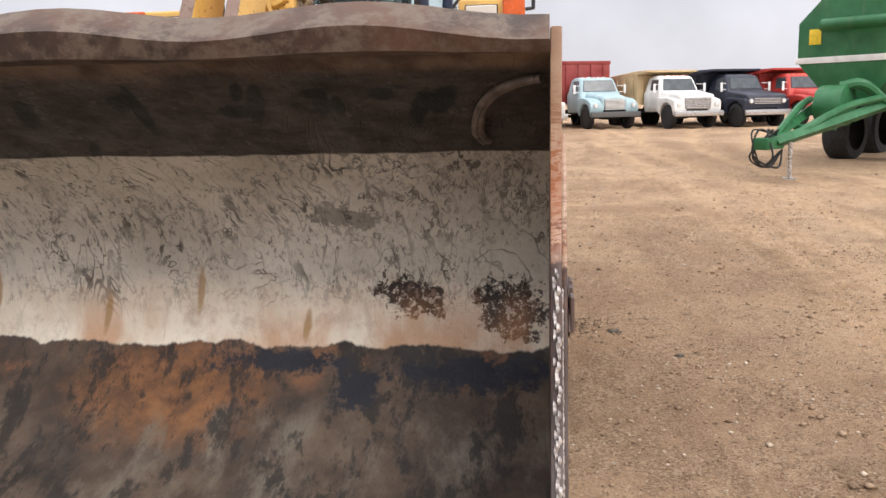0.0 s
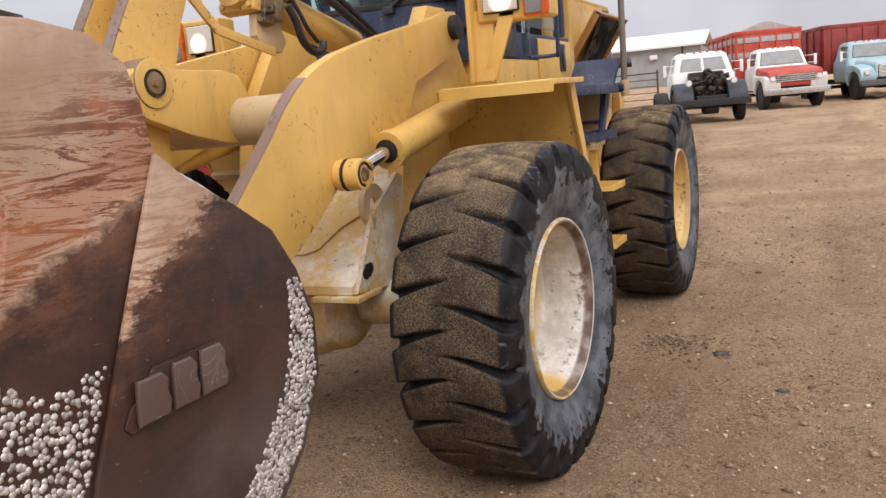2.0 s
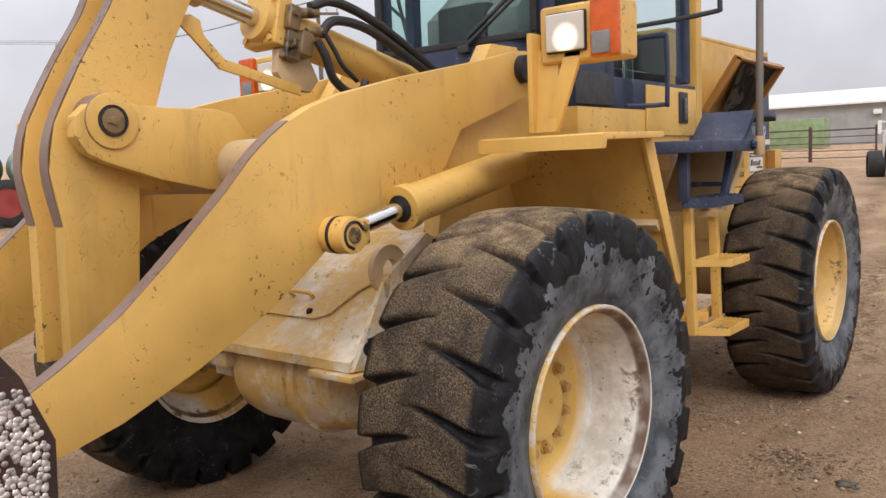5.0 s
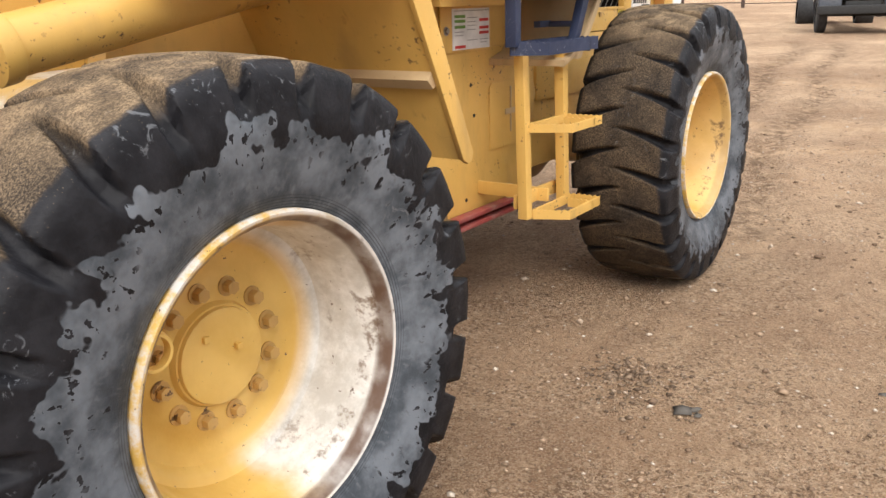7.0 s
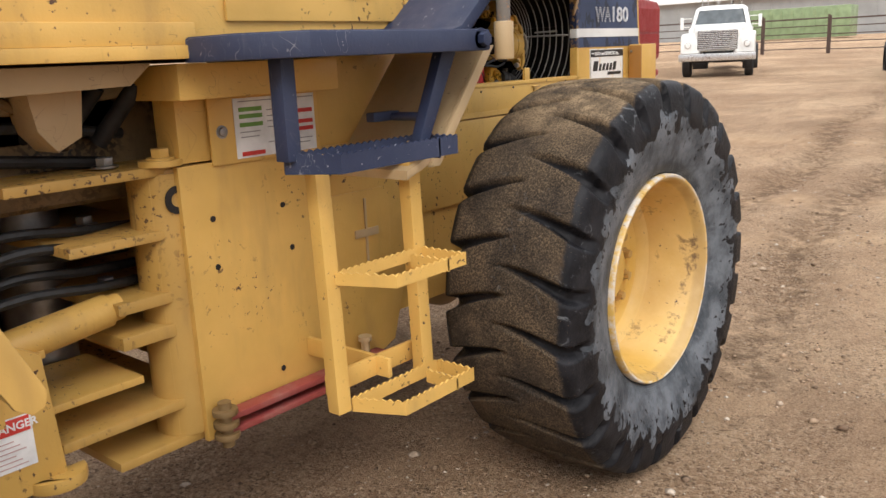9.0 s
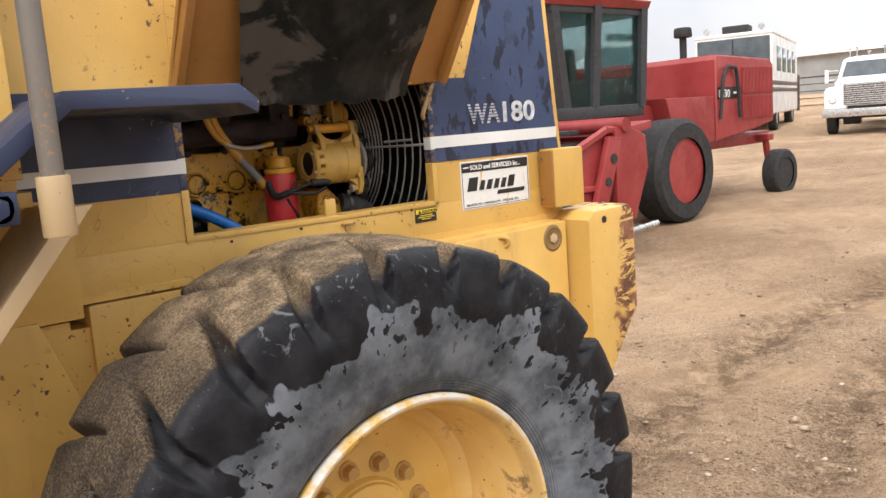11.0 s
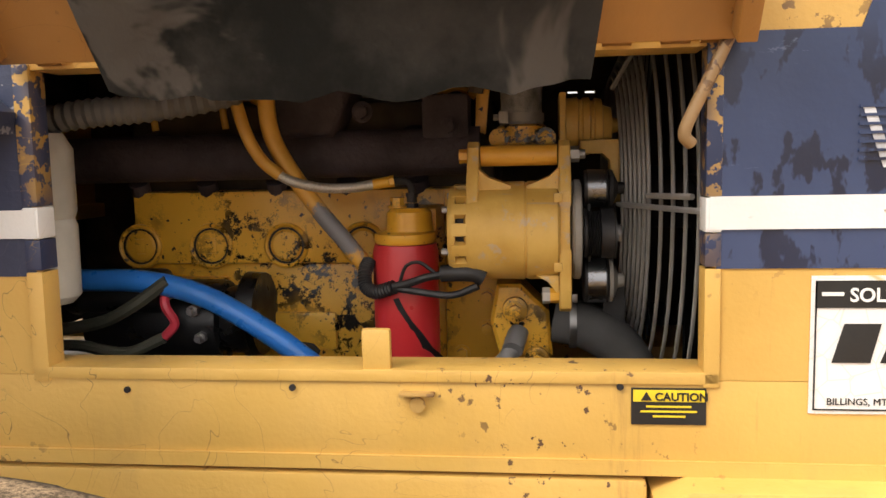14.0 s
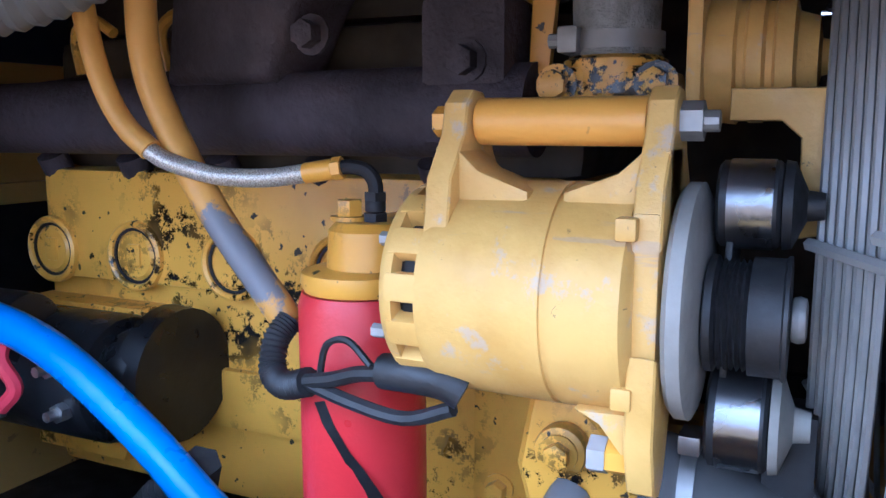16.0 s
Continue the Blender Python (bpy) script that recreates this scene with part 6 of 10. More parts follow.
for sx in (1, -1):
    bm = B()
    ox, oy = (1.05, 6.80) if sx > 0 else (0.80, 6.72)
    tube(bm, [(sx * 0.58, 6.74, 1.94), (sx * (ox - 0.05), oy, 1.965), (sx * ox, oy, 2.01), (sx * ox, oy, 2.3), (sx * ox, oy, 2.65)], 0.011, 8, 4)
    tube(bm, [(sx * 0.58, 6.72, 1.97), (sx * (ox - 0.08), oy, 2.50)], 0.010, 8, 1)
    tube(bm, [(sx * 0.58, 6.72, 2.12), (sx * ox, oy, 2.30)], 0.009, 8, 1)
    mb_ = part("mirror_bracket", bm, cab_dark, cab)
    bm = B()
    lathe_solid(bm, [(-0.03, 0.02), (-0.02, 0.06), (0.0, 0.075), (0.008, 0.075)], 20, "y", (sx * (ox - 0.12), oy - 0.02, 2.52))
    part("round_mirror", bm, chrome_far_cab, mb_, "round convex mirror")
    bm = B()
    tube(bm, [(sx * 0.60, 7.0, 1.93), (sx * 0.70, 7.02, 1.93), (sx * 0.72, 7.02, 1.90), (sx * 0.72, 7.02, 1.64), (sx * 0.70, 7.02, 1.615), (sx * 0.66, 6.72, 1.60)], 0.011, 8, 4)
    part("grab_handle", bm, navy, cab)
    bm = B()
    box(bm, sx * (CX + 0.0) - 0.003, sx * (CX + 0.006) + 0.003, 6.84, 6.94, 1.63, 2.0, 0.003)
    part("door_glass", bm, glass, cab)

# hoses round the tilt cylinder
for line, r_ in (([(0.085, 5.40, 1.955), (0.095, 5.50, 1.985), (0.105, 5.66, 1.95), (0.12, 5.85, 1.865), (0.13, 6.05, 1.755), (0.13, 6.25, 1.66)], 0.018),
                 ([(0.10, 5.43, 1.86), (0.105, 5.50, 1.915), (0.115, 5.66, 1.90), (0.13, 5.85, 1.815), (0.14, 6.05, 1.72), (0.14, 6.25, 1.63)], 0.018),
                 ([(0.135, 5.38, 1.83), (0.145, 5.41, 1.77), (0.145, 5.44, 1.70), (0.14, 5.52, 1.655), (0.13, 5.60, 1.67), (0.12, 5.63, 1.70)], 0.016),
                 ([(0.115, 5.44, 1.86), (0.13, 5.47, 1.80), (0.135, 5.50, 1.75), (0.125, 5.58, 1.70)], 0.009)):
    bm = B()
    tube(bm, line, r_, 10, 7)
    part("hydraulic_hose", bm, black_rubber, loader, "black hydraulic hose")

# ---- hood ----
HX = 0.43
# one dark brown for the far panel, cylinder head and heat shield
bay_dark = plain("dark_bay_paint", (0.05, 0.036, 0.02, 1), 0.7, 0, 0.5)
T = 0.018


def hood_sheet(bm, pts, sx=1):
    prism(bm, pts, "x", sx * (HX - T), sx * HX, 0.002)


bm = B()
hood_sheet(bm, [(7.70, 1.17), (9.47, 1.17), (9.47, 1.262), (7.70, 1.262)])
hood_sheet(bm, [(7.70, 1.262), (8.148, 1.262), (8.148, 1.625), (8.148, 2.05), (7.70, 2.05)])
hood_sheet(bm, [(8.918, 1.262), (9.515, 1.262), (9.475, 1.40), (9.42, 2.05), (8.918, 2.05)])
hood_sheet(bm, [(8.148, 1.625), (8.918, 1.625), (8.918, 2.05), (8.148, 2.05)])
hood = part("engine_hood", bm, yellow, loader, "yellow engine hood with navy and white stripes")
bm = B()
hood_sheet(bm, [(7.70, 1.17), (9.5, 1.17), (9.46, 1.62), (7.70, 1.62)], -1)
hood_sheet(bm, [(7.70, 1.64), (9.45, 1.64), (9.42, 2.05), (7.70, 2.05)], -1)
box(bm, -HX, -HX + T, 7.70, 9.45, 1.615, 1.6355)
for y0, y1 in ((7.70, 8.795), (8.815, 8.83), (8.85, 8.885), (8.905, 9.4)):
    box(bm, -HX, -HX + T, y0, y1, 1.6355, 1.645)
part("far_panel", bm, bay_dark, hood, "dark inner side of the far hood panel")
bm = B()
box(bm, -HX, HX, 7.70, 9.42, 2.05, 2.075, 0.01)
part("hood_top", bm, yellow, hood)
bm = B()
box(bm, -HX + T, HX - T, 9.40, 9.42, 1.17, 2.05)
box(bm, -HX + T, HX - T, 7.70, 7.72, 1.17, 2.05)
pieces("bulkhead", bm, dark_iron, hood)
# stripes, laid on the panels
bm = B()
box(bm, HX, HX + 0.002, 7.70, 8.146, 1.38, 1.625)
part("navy_stripe", bm, navy, hood)
bm = B()
prism(bm, [(8.92, 1.385), (9.462, 1.385), (9.447, 1.50), (9.40, 2.04), (9.21, 2.04), (9.06, 1.632), (8.92, 1.632)], "x", HX, HX + 0.002)
navy_spot = Mat("navy_oily_paint", 0.35)
cn = navy_spot.mix(navy_spot.ramp(navy_spot.noise(3, 5), 0.3, 0.7), (0.018, 0.033, 0.085, 1), (0.036, 0.058, 0.128, 1))
drip = navy_spot.math("MULTIPLY", navy_spot.ramp(navy_spot.noise(21, 4, 0.6, stretch=(1, 1, 0.5)), 0.54, 0.58), navy_spot.ramp(navy_spot.noise(2.5, 3, loc=(1, 4, 2)), 0.36, 0.52))
cn = navy_spot.mix(drip, cn, (0.006, 0.010, 0.030, 1))
cn = navy_spot.mix(navy_spot.ramp(navy_spot.noise(7, 6, 0.8, stretch=(1, 0.4, 2), rot=(0.5, 0, 0), dist=2), 0.63, 0.67, 0, 0.5), cn, (0.13, 0.16, 0.24, 1))
navy_spot.color(cn).bump(navy_spot.noise(90, 3), 0.1, 0.003)
part("navy_stripe", bm, navy_spot.m, hood, "navy panel with dark oil drips")
bm = B()
box(bm, HX + 0.003, HX + 0.005, 7.70, 8.152, 1.425, 1.458)
box(bm, HX + 0.003, HX + 0.005, 8.912, 9.452, 1.427, 1.462)
pieces("white_stripe", bm, white_paint, hood)
navy_edge = painted("navy_chipped_edge", (0.014, 0.026, 0.075, 1), dirt=(0.5, 0.3, 0.06, 1), chip=(0.58, 0.34, 0.07, 1), wear=0.44, dust=1.2)
# frame of the hatch opening
bm = B()
box(bm, HX - 0.03, HX + 0.004, 8.135, 8.155, 1.255, 1.385, 0.002)
box(bm, HX - 0.03, HX + 0.004, 8.908, 8.925, 1.255, 1.385, 0.002)
box(bm, HX - 0.06, HX + 0.004, 8.135, 8.925, 1.258, 1.272, 0.002)
box(bm, HX - 0.06, HX - 0.001, 8.155, 8.908, 1.618, 1.628, 0.001)
lip = part("opening_frame", bm, yellow, hood)
for ya, yb in ((8.135, 8.155), (8.908, 8.925)):
    bm = B()
    box(bm, HX - 0.03, HX + 0.0035, ya, yb, 1.387, 1.423, 0.002)
    part("frame_edge", bm, navy_edge, lip, "navy chipped edge")
    bm = B()
    box(bm, HX - 0.03, HX + 0.004, ya, yb, 1.424, 1.461, 0.002)
    part("frame_edge", bm, white_paint, lip, "white edge")
    bm = B()
    box(bm, HX - 0.03, HX + 0.0035, ya, yb, 1.462, 1.625, 0.002)
    part("frame_edge", bm, navy_edge, lip, "navy chipped edge")
bm = B()
box(bm, HX - 0.012, HX + 0.001, 8.532, 8.565, 1.268, 1.318, 0.004)
part("catch_tab", bm, yellow, lip)
bm = B()
box(bm, HX - 0.02, HX + 0.012, 8.575, 8.615, 1.243, 1.247, 0.001)
cyl(bm, (HX + 0.001, 8.595, 1.232), (HX + 0.006, 8.595, 1.232), 0.009, seg=14)
part("catch_eye", bm, bolt_mat, lip)
bm = B()
for (y, z) in ((8.82, 1.255), (8.25, 1.245), (8.45, 1.25)):
    cyl(bm, (HX + 0.001, y, z), (HX + 0.0035, y, z), 0.004, seg=10)
pieces("rivet", bm, dark_iron, lip)
# bottom lip of the hood
bm = B()
prism(bm, [(HX - 0.02, 1.155), (HX + 0.004, 1.155), (HX + 0.004, 1.172), (HX - 0.02, 1.172)], "y", 7.70, 9.47)
part("hood_hem", bm, yellow, hood)
# opened hatch
foam = Mat("insulation_foam", 0.85, 0, 0.2)
fc = foam.mix(foam.ramp(foam.noise(4.5, 6, 0.65), 0.38, 0.66), (0.018, 0.018, 0.016, 1), (0.06, 0.055, 0.048, 1))
fc = foam.mix(foam.ramp(foam.noise(4.5, 5, 0.6, loc=(2, 1, 5), dist=0.6), 0.54, 0.60, 0, 0.8), fc, (0.15, 0.13, 0.11, 1))
fc = foam.mix(foam.ramp(foam.noise(9, 5, 0.8, stretch=(1, 0.3, 2), loc=(1, 6, 0)), 0.64, 0.67, 0, 0.7), fc, (0.26, 0.235, 0.21, 1))
foam.color(fc).bump(foam.noise(28, 5), 0.35, 0.01)
amber = painted("amber_inner_paint", (0.36, 0.165, 0.035, 1), dust=0.8)
tilt = Matrix.Translation((HX + 0.012, 0, 1.63)) @ Matrix.Rotation(radians(34), 4, "Y")
bm = B()
prism(bm, [(8.13, 0.0), (8.945, 0.0), (8.955, 0.37), (8.12, 0.37)], "x", 0, 0.016, 0.002, m=tilt)
for y0, y1 in ((8.13, 8.15), (8.925, 8.945)):
    box(bm, -0.0, 0.045, y0, y1, 0.01, 0.37, 0.002, m=tilt)
box(bm, 0.0, 0.045, 8.13, 8.945, 0.355, 0.37, 0.002, m=tilt)
hatch = part("engine_hatch", bm, amber, loader, "open hatch with amber inside and torn black foam")
bm = B()
n, q = 26, 14
grid = []
for j in range(q + 1):
    row = []
    for i in range(n + 1):
        y = 8.235 + 0.60 * i / n
        v = j / q
        z = -0.012 + 0.36 * v
        edge = 0.016 * noise.noise((y * 9, v * 3, 1)) + 0.01 * noise.noise((y * 25, 0, 4)) * (1 - v)
        sag = 0.04 + 0.02 * math.sin(3.1 * i / n) + 0.03 * (1 - v) ** 2 + edge
        shrink = 0.5 - (i / n)
        row.append(bm.verts.new(tilt @ Vector((sag, y + shrink * 0.10 * (1 - v), z + 0.012 * noise.noise((y * 14, 7, 2)) * (1 - v)))))
    grid.append(row)
for j in range(q):
    for i in range(n):
        bm.faces.new((grid[j][i], grid[j][i + 1], grid[j + 1][i + 1], grid[j + 1][i]))
bmesh.ops.solidify(bm, geom=bm.faces[:], thickness=0.018)
part("foam_pad", bm, foam.m, hatch, "sagging dark insulation foam pad", 60)
bm = B()
box(bm, 0.02, 0.055, 8.50, 8.62, 0.19, 0.27, 0.006, m=tilt)
part("hatch_latch", bm, dark_iron, hatch)
bm = B()
for y in (8.17, 8.80, 8.86, 8.90):
    cyl(bm, (HX + 0.004, y, 1.628), (HX + 0.004, y + 0.03, 1.628), 0.007, seg=10)
pieces("hatch_hinge", bm, amber, hatch)
rust_rod = painted("rod_paint", (0.32, 0.2, 0.09, 1), wear=0.45, dust=1)
bm = B()
tube(bm, [(0.45, 8.927, 1.80), (0.448, 8.944, 1.72), (0.446, 8.952, 1.69), (0.446, 8.944, 1.67), (0.444, 8.920, 1.61), (0.440, 8.892, 1.55), (0.436, 8.885, 1.528), (0.428, 8.893, 1.518)], 0.0068, 16, 6)
cyl(bm, (0.430, 8.945, 1.692), (0.470, 8.945, 1.692), 0.012, seg=12)
part("prop_rod", bm, rust_rod, hatch, "bent steel prop rod")
letter_grey = plain("worn_white_print", (0.50, 0.51, 0.53, 1), 0.5, 0, 0.25, 30)
# model lettering and stickers
text_mesh("WA", 0.088, letter_grey, hood, side_plane(HX + 0.003, 9.065, 1.492), 0.002, "model_lettering", squeeze=0.86)
text_mesh("180", 0.088, letter_grey, hood, side_plane(HX + 0.003, 9.193, 1.492), 0.002, "model_lettering", squeeze=1.24)
bm = B()
for k in range(7):
    box(bm, HX + 0.0042, HX + 0.0052, 9.06, 9.2, 1.497 + 0.009 * k, 1.5 + 0.009 * k)
pieces("letter_score", bm, navy_spot.m, hood)
bm = B()
side_sheet(bm, HX + 0.0005, 9.018, 9.312, 1.228, 1.377)
white_cracked = Mat("cracked_white_sticker", 0.4)
cr = white_cracked.ramp(white_cracked.voronoi(40, feature="DISTANCE_TO_EDGE"), 0.0, 0.03, 0.35, 0)
pl = white_cracked.math("MULTIPLY", white_cracked.ramp(white_cracked.voronoi(9, (1, 1, 0.6), "DISTANCE_TO_EDGE"), 0.0, 0.022, 1, 0), white_cracked.ramp(white_cracked.noise(6, 3), 0.45, 0.55))
cc = white_cracked.mix(cr, (0.74, 0.73, 0.70, 1), (0.45, 0.38, 0.25, 1))
white_cracked.color(white_cracked.mix(pl, cc, YEL))
stick = part("dealer_sticker", bm, white_cracked.m, hood, "cracked white and black dealer sticker")
bm = B()
for (a, b, c, d) in ((9.022, 9.308, 1.343, 1.372), (9.022, 9.308, 1.232, 1.2335), (9.022, 9.0235, 1.232, 1.372), (9.3065, 9.308, 1.232, 1.372)):
    side_sheet(bm, HX + 0.0025, a, b, c, d, 0.001)
part("black_band", bm, ink_black, stick)
bm = B()
side_sheet(bm, HX + 0.004, 9.028, 9.05, 1.356, 1.36, 0.001)
part("dash_bar", bm, ink_white, stick)
text_mesh("SOLD and SERVICED by...", 0.0205, ink_white, stick, side_plane(HX + 0.0045, 9.056, 1.35), 0.0004, squeeze=0.98)
text_mesh("BILLINGS, MT. - MISSOULA, MT. - SPOKANE, WA.", 0.0105, ink_black, stick, side_plane(HX + 0.0025, 9.036, 1.238))
# dealer's mark as plain slanted bars
y = 9.048
for w, h in ((0.045, 0.042), (0.026, 0.03), (0.028, 0.03), (0.026, 0.03), (0.026, 0.03), (0.034, 0.036)):
    bm = B()
    prism(bm, [(y - 0.008, 1.284), (y + w - 0.014, 1.284), (y + w - 0.004, 1.284 + h), (y + 0.004, 1.284 + h)], "x", HX + 0.0025, HX + 0.0035)
    part("mark_bar", bm, ink_black, stick)
    y += w + 0.004
bm = B()
prism(bm, [(9.165, 1.264), (9.285, 1.264), (9.29, 1.277), (9.17, 1.277)], "x", HX + 0.0025, HX + 0.0035)
part("mark_bar", bm, ink_black, stick)
bm = B()
side_sheet(bm, HX + 0.0005, 8.832, 8.912, 1.213, 1.254)
cau = part("caution_sticker", bm, ink_black, hood, "black and yellow caution sticker")
bm = B()
side_sheet(bm, HX + 0.0022, 8.834, 8.910, 1.239, 1.252, 0.001)
part("yellow_band", bm, ink_yellow, cau)
text_mesh("CAUTION", 0.0125, ink_black, cau, side_plane(HX + 0.0038, 8.857, 1.2405), 0.0003)
bm = B()
prism(bm, [(8.842, 1.2405), (8.854, 1.2405), (8.848, 1.2505)], "x", HX + 0.0035, HX + 0.0045)
part("warning_triangle", bm, ink_black, cau)
bm = B()
for k, (a, b) in enumerate(((8.848, 8.896), (8.842, 8.902), (8.855, 8.89))):
    side_sheet(bm, HX + 0.0022, a, b, 1.2325 - 0.0055 * k, 1.2345 - 0.0055 * k, 0.001)
pieces("print_bar", bm, ink_yellow, cau)
# tail light box
bm = B()
box(bm, HX + 0.001, 0.498, 9.365, 9.508, 1.197, 1.390, 0.006)
tb = part("tail_box", bm, yellow, loader, "yellow tail light box with a hinged door")
bm = B()
box(bm, HX + 0.008, 0.498, 9.357, 9.3645, 1.205, 1.385, 0.002)
part("box_door", bm, amber, tb)
bm = B()
for z in (1.23, 1.36):
    cyl(bm, (HX + 0.02, 9.3565, z), (HX + 0.02, 9.352, z), 0.006, seg=10)
pieces("box_screw", bm, steel, tb)

# ---- counterweight ----
rust_scrape = Mat("scraped_yellow_paint", 0.5)
sx_, sy_, sz_ = rust_scrape.xyz()
base = rust_scrape.mix(rust_scrape.ramp(rust_scrape.noise(2, 5), 0.3, 0.7), (0.55, 0.33, 0.08, 1), (0.68, 0.43, 0.13, 1))
near = rust_scrape.ramp(rust_scrape.math("SUBTRACT", rust_scrape.math("ADD", sy_, rust_scrape.math("MULTIPLY", rust_scrape.math("SUBTRACT", rust_scrape.noise(9, 5, 0.7), 0.5), 0.25)), rust_scrape.math("MULTIPLY", rust_scrape.math("SUBTRACT", sz_, 0.9), 0.12)), 9.55, 9.575)
sc = rust_scrape.math("MULTIPLY", rust_scrape.ramp(rust_scrape.noise(11, 6, 0.75, stretch=(1, 0.5, 1.7), rot=(0.35, 0, 0), dist=1.4), 0.47, 0.50), near)
sc = rust_scrape.math("MULTIPLY", sc, rust_scrape.ramp(rust_scrape.noise(4.0, 3), 0.40, 0.47))
col = rust_scrape.mix(sc, base, rust_scrape.mix(rust_scrape.ramp(rust_scrape.noise(20, 4), 0.4, 0.6), (0.11, 0.045, 0.025, 1), (0.24, 0.1, 0.05, 1)))
col = rust_scrape.mix(rust_scrape.ramp(rust_scrape.noise(60, 3), 0.70, 0.73), col, (0.08, 0.05, 0.03, 1))
rust_scrape.color(col).rough(rust_scrape.ramp(sc, 0, 1, 0.42, 0.8)).bump(rust_scrape.math("ADD", rust_scrape.noise(26, 4), rust_scrape.math("MULTIPLY", sc, -1.5)), 0.18, 0.01)
bm = B()
for sx in (1, -1):
    prism(bm, [(8.855, 0.45), (8.855, 1.135), (8.89, 1.155), (9.405, 1.155), (9.417, 1.14), (9.417, 0.45)], "x", sx * 0.20, sx * 0.475, 0.012)
    prism(bm, [(8.86, 0.45), (8.86, 1.12), (8.95, 1.145), (9.41, 1.15), (9.41, 0.45)], "x", sx * 0.47, sx * 0.50, 0.02)
cw = pieces("counterweight", bm, yellow, loader, "smooth cast yellow counterweight")
recess_mat = painted("recess_paint", (0.20, 0.115, 0.035, 1), dirt=(0.03, 0.02, 0.012, 1), wear=0.5, dust=1.6)
for (y, z, r) in ((9.34, 1.10, 0.036), (9.075, 0.90, 0.036)):
    bm = B()
    revolve(bm, [(0.4995, r + 0.009), (0.5025, r + 0.004), (0.5035, r), (0.5015, r - 0.005), (0.5008, r - 0.008), (0.5008, 0.0)], 32, "x", (0, y, z))
    part("bolt_recess", bm, recess_mat, cw)
    bm = B()
    hexbolt(bm, (0.501, y, z), (1, 0, 0), 0.017, 0.004, False)
    part("recess_bolt", bm, yellow_dull, cw)
bm = B()
tube(bm, [(0.485, 9.095, 1.130), (0.505, 9.105, 1.138), (0.512, 9.122, 1.130), (0.507, 9.128, 1.112), (0.49, 9.122, 1.10)], 0.0075, 10, 5)
part("lifting_hook", bm, yellow, cw)
bm = B()
prism(bm, [(9.43, 0.52), (9.43, 1.15), (9.46, 1.178), (9.64, 1.182), (9.665, 1.16), (9.67, 0.82), (9.48, 0.56)], "x", -0.58, 0.58, 0.014)
rb = part("rear_bumper", bm, rust_scrape.m, loader, "yellow rear weight with rusty scrapes")
bm = B()
cyl(bm, (0.5805, 9.505, 1.145), (0.582, 9.505, 1.145), 0.012, seg=18)
part("bumper_hole", bm, dark_iron, rb)
bm = B()
box(bm, -0.42, 0.42, 9.40, 9.60, 1.14, 1.18)
part("rear_gap", bm, dark_iron, rb)
# rear side pan over the wheel
bm = B()
box(bm, 0.30, 0.435, 7.89, 8.85, 0.86, 1.15, 0.008)
part("side_pan", bm, yellow, loader)
bm = B()
box(bm, -0.435, -0.30, 7.89, 8.85, 0.86, 1.15, 0.008)
part("side_pan", bm, yellow, loader)

# ---- engine ----
eng_y = Mat("engine_paint", 0.42)
ec = eng_y.mix(eng_y.ramp(eng_y.noise(4, 5), 0.3, 0.7), (0.62, 0.31, 0.025, 1), (0.80, 0.44, 0.05, 1))
oil = eng_y.math("MULTIPLY", eng_y.ramp(eng_y.noise(26, 6, 0.8), 0.52, 0.56), eng_y.ramp(eng_y.noise(5.0, 4), 0.44, 0.58))
ec = eng_y.mix(oil, ec, (0.014, 0.011, 0.008, 1))
ec = eng_y.mix(eng_y.ramp(eng_y.noise(70, 3), 0.66, 0.69), ec, (0.03, 0.02, 0.01, 1))
eng_y.color(ec).rough(eng_y.ramp(oil, 0, 1, 0.38, 0.25)).bump(eng_y.noise(60, 4), 0.15, 0.004)
eng_y = eng_y.m
alt_y = Mat("alternator_paint", 0.45)
ac = alt_y.mix(alt_y.ramp(alt_y.noise(16, 5), 0.3, 0.7), (0.54, 0.32, 0.066, 1), (0.66, 0.425, 0.11, 1))
ac = alt_y.mix(alt_y.ramp(alt_y.noise(34, 6, 0.7, loc=(2, 5, 1)), 0.58, 0.68, 0, 0.55), ac, (0.42, 0.39, 0.36, 1))
ac = alt_y.mix(alt_y.math("MULTIPLY", alt_y.ramp(alt_y.noise(95, 5, 0.8, dist=0.8), 0.66, 0.69, 0, 0.85), alt_y.ramp(alt_y.noise(22, 4), 0.45, 0.57)), ac, (0.07, 0.05, 0.035, 1))
ac = alt_y.mix(alt_y.ramp(alt_y.noise(60, 5, 0.7, stretch=(1, 0.1, 1)), 0.64, 0.7, 0, 0.4), ac, (0.30, 0.27, 0.24, 1))
alt_y.color(ac).rough(alt_y.ramp(alt_y.noise(40, 4), 0.3, 0.7, 0.38, 0.65)).bump(alt_y.noise(160, 4), 0.2, 0.003)
alt_y = alt_y.m
iron_brown = Mat("hot_iron", 0.75)
iron_brown.color(iron_brown.mix(iron_brown.ramp(iron_brown.noise(12, 6), 0.3, 0.7), (0.022, 0.016, 0.018, 1), (0.062, 0.048, 0.055, 1))).bump(iron_brown.noise(110, 3), 0.5, 0.006)
iron_brown = iron_brown.m
filter_red = painted("red_filter_paint", (0.50, 0.015, 0.02, 1), chip=(0.05, 0.02, 0.02, 1), dirt=(0.3, 0.02, 0.02, 1), rough=0.3)
hose_blue = plain("blue_hose", (0.02, 0.17, 0.55, 1), 0.35, 0, 0.15)
braid = Mat("braided_steel", 0.42, 0.5)
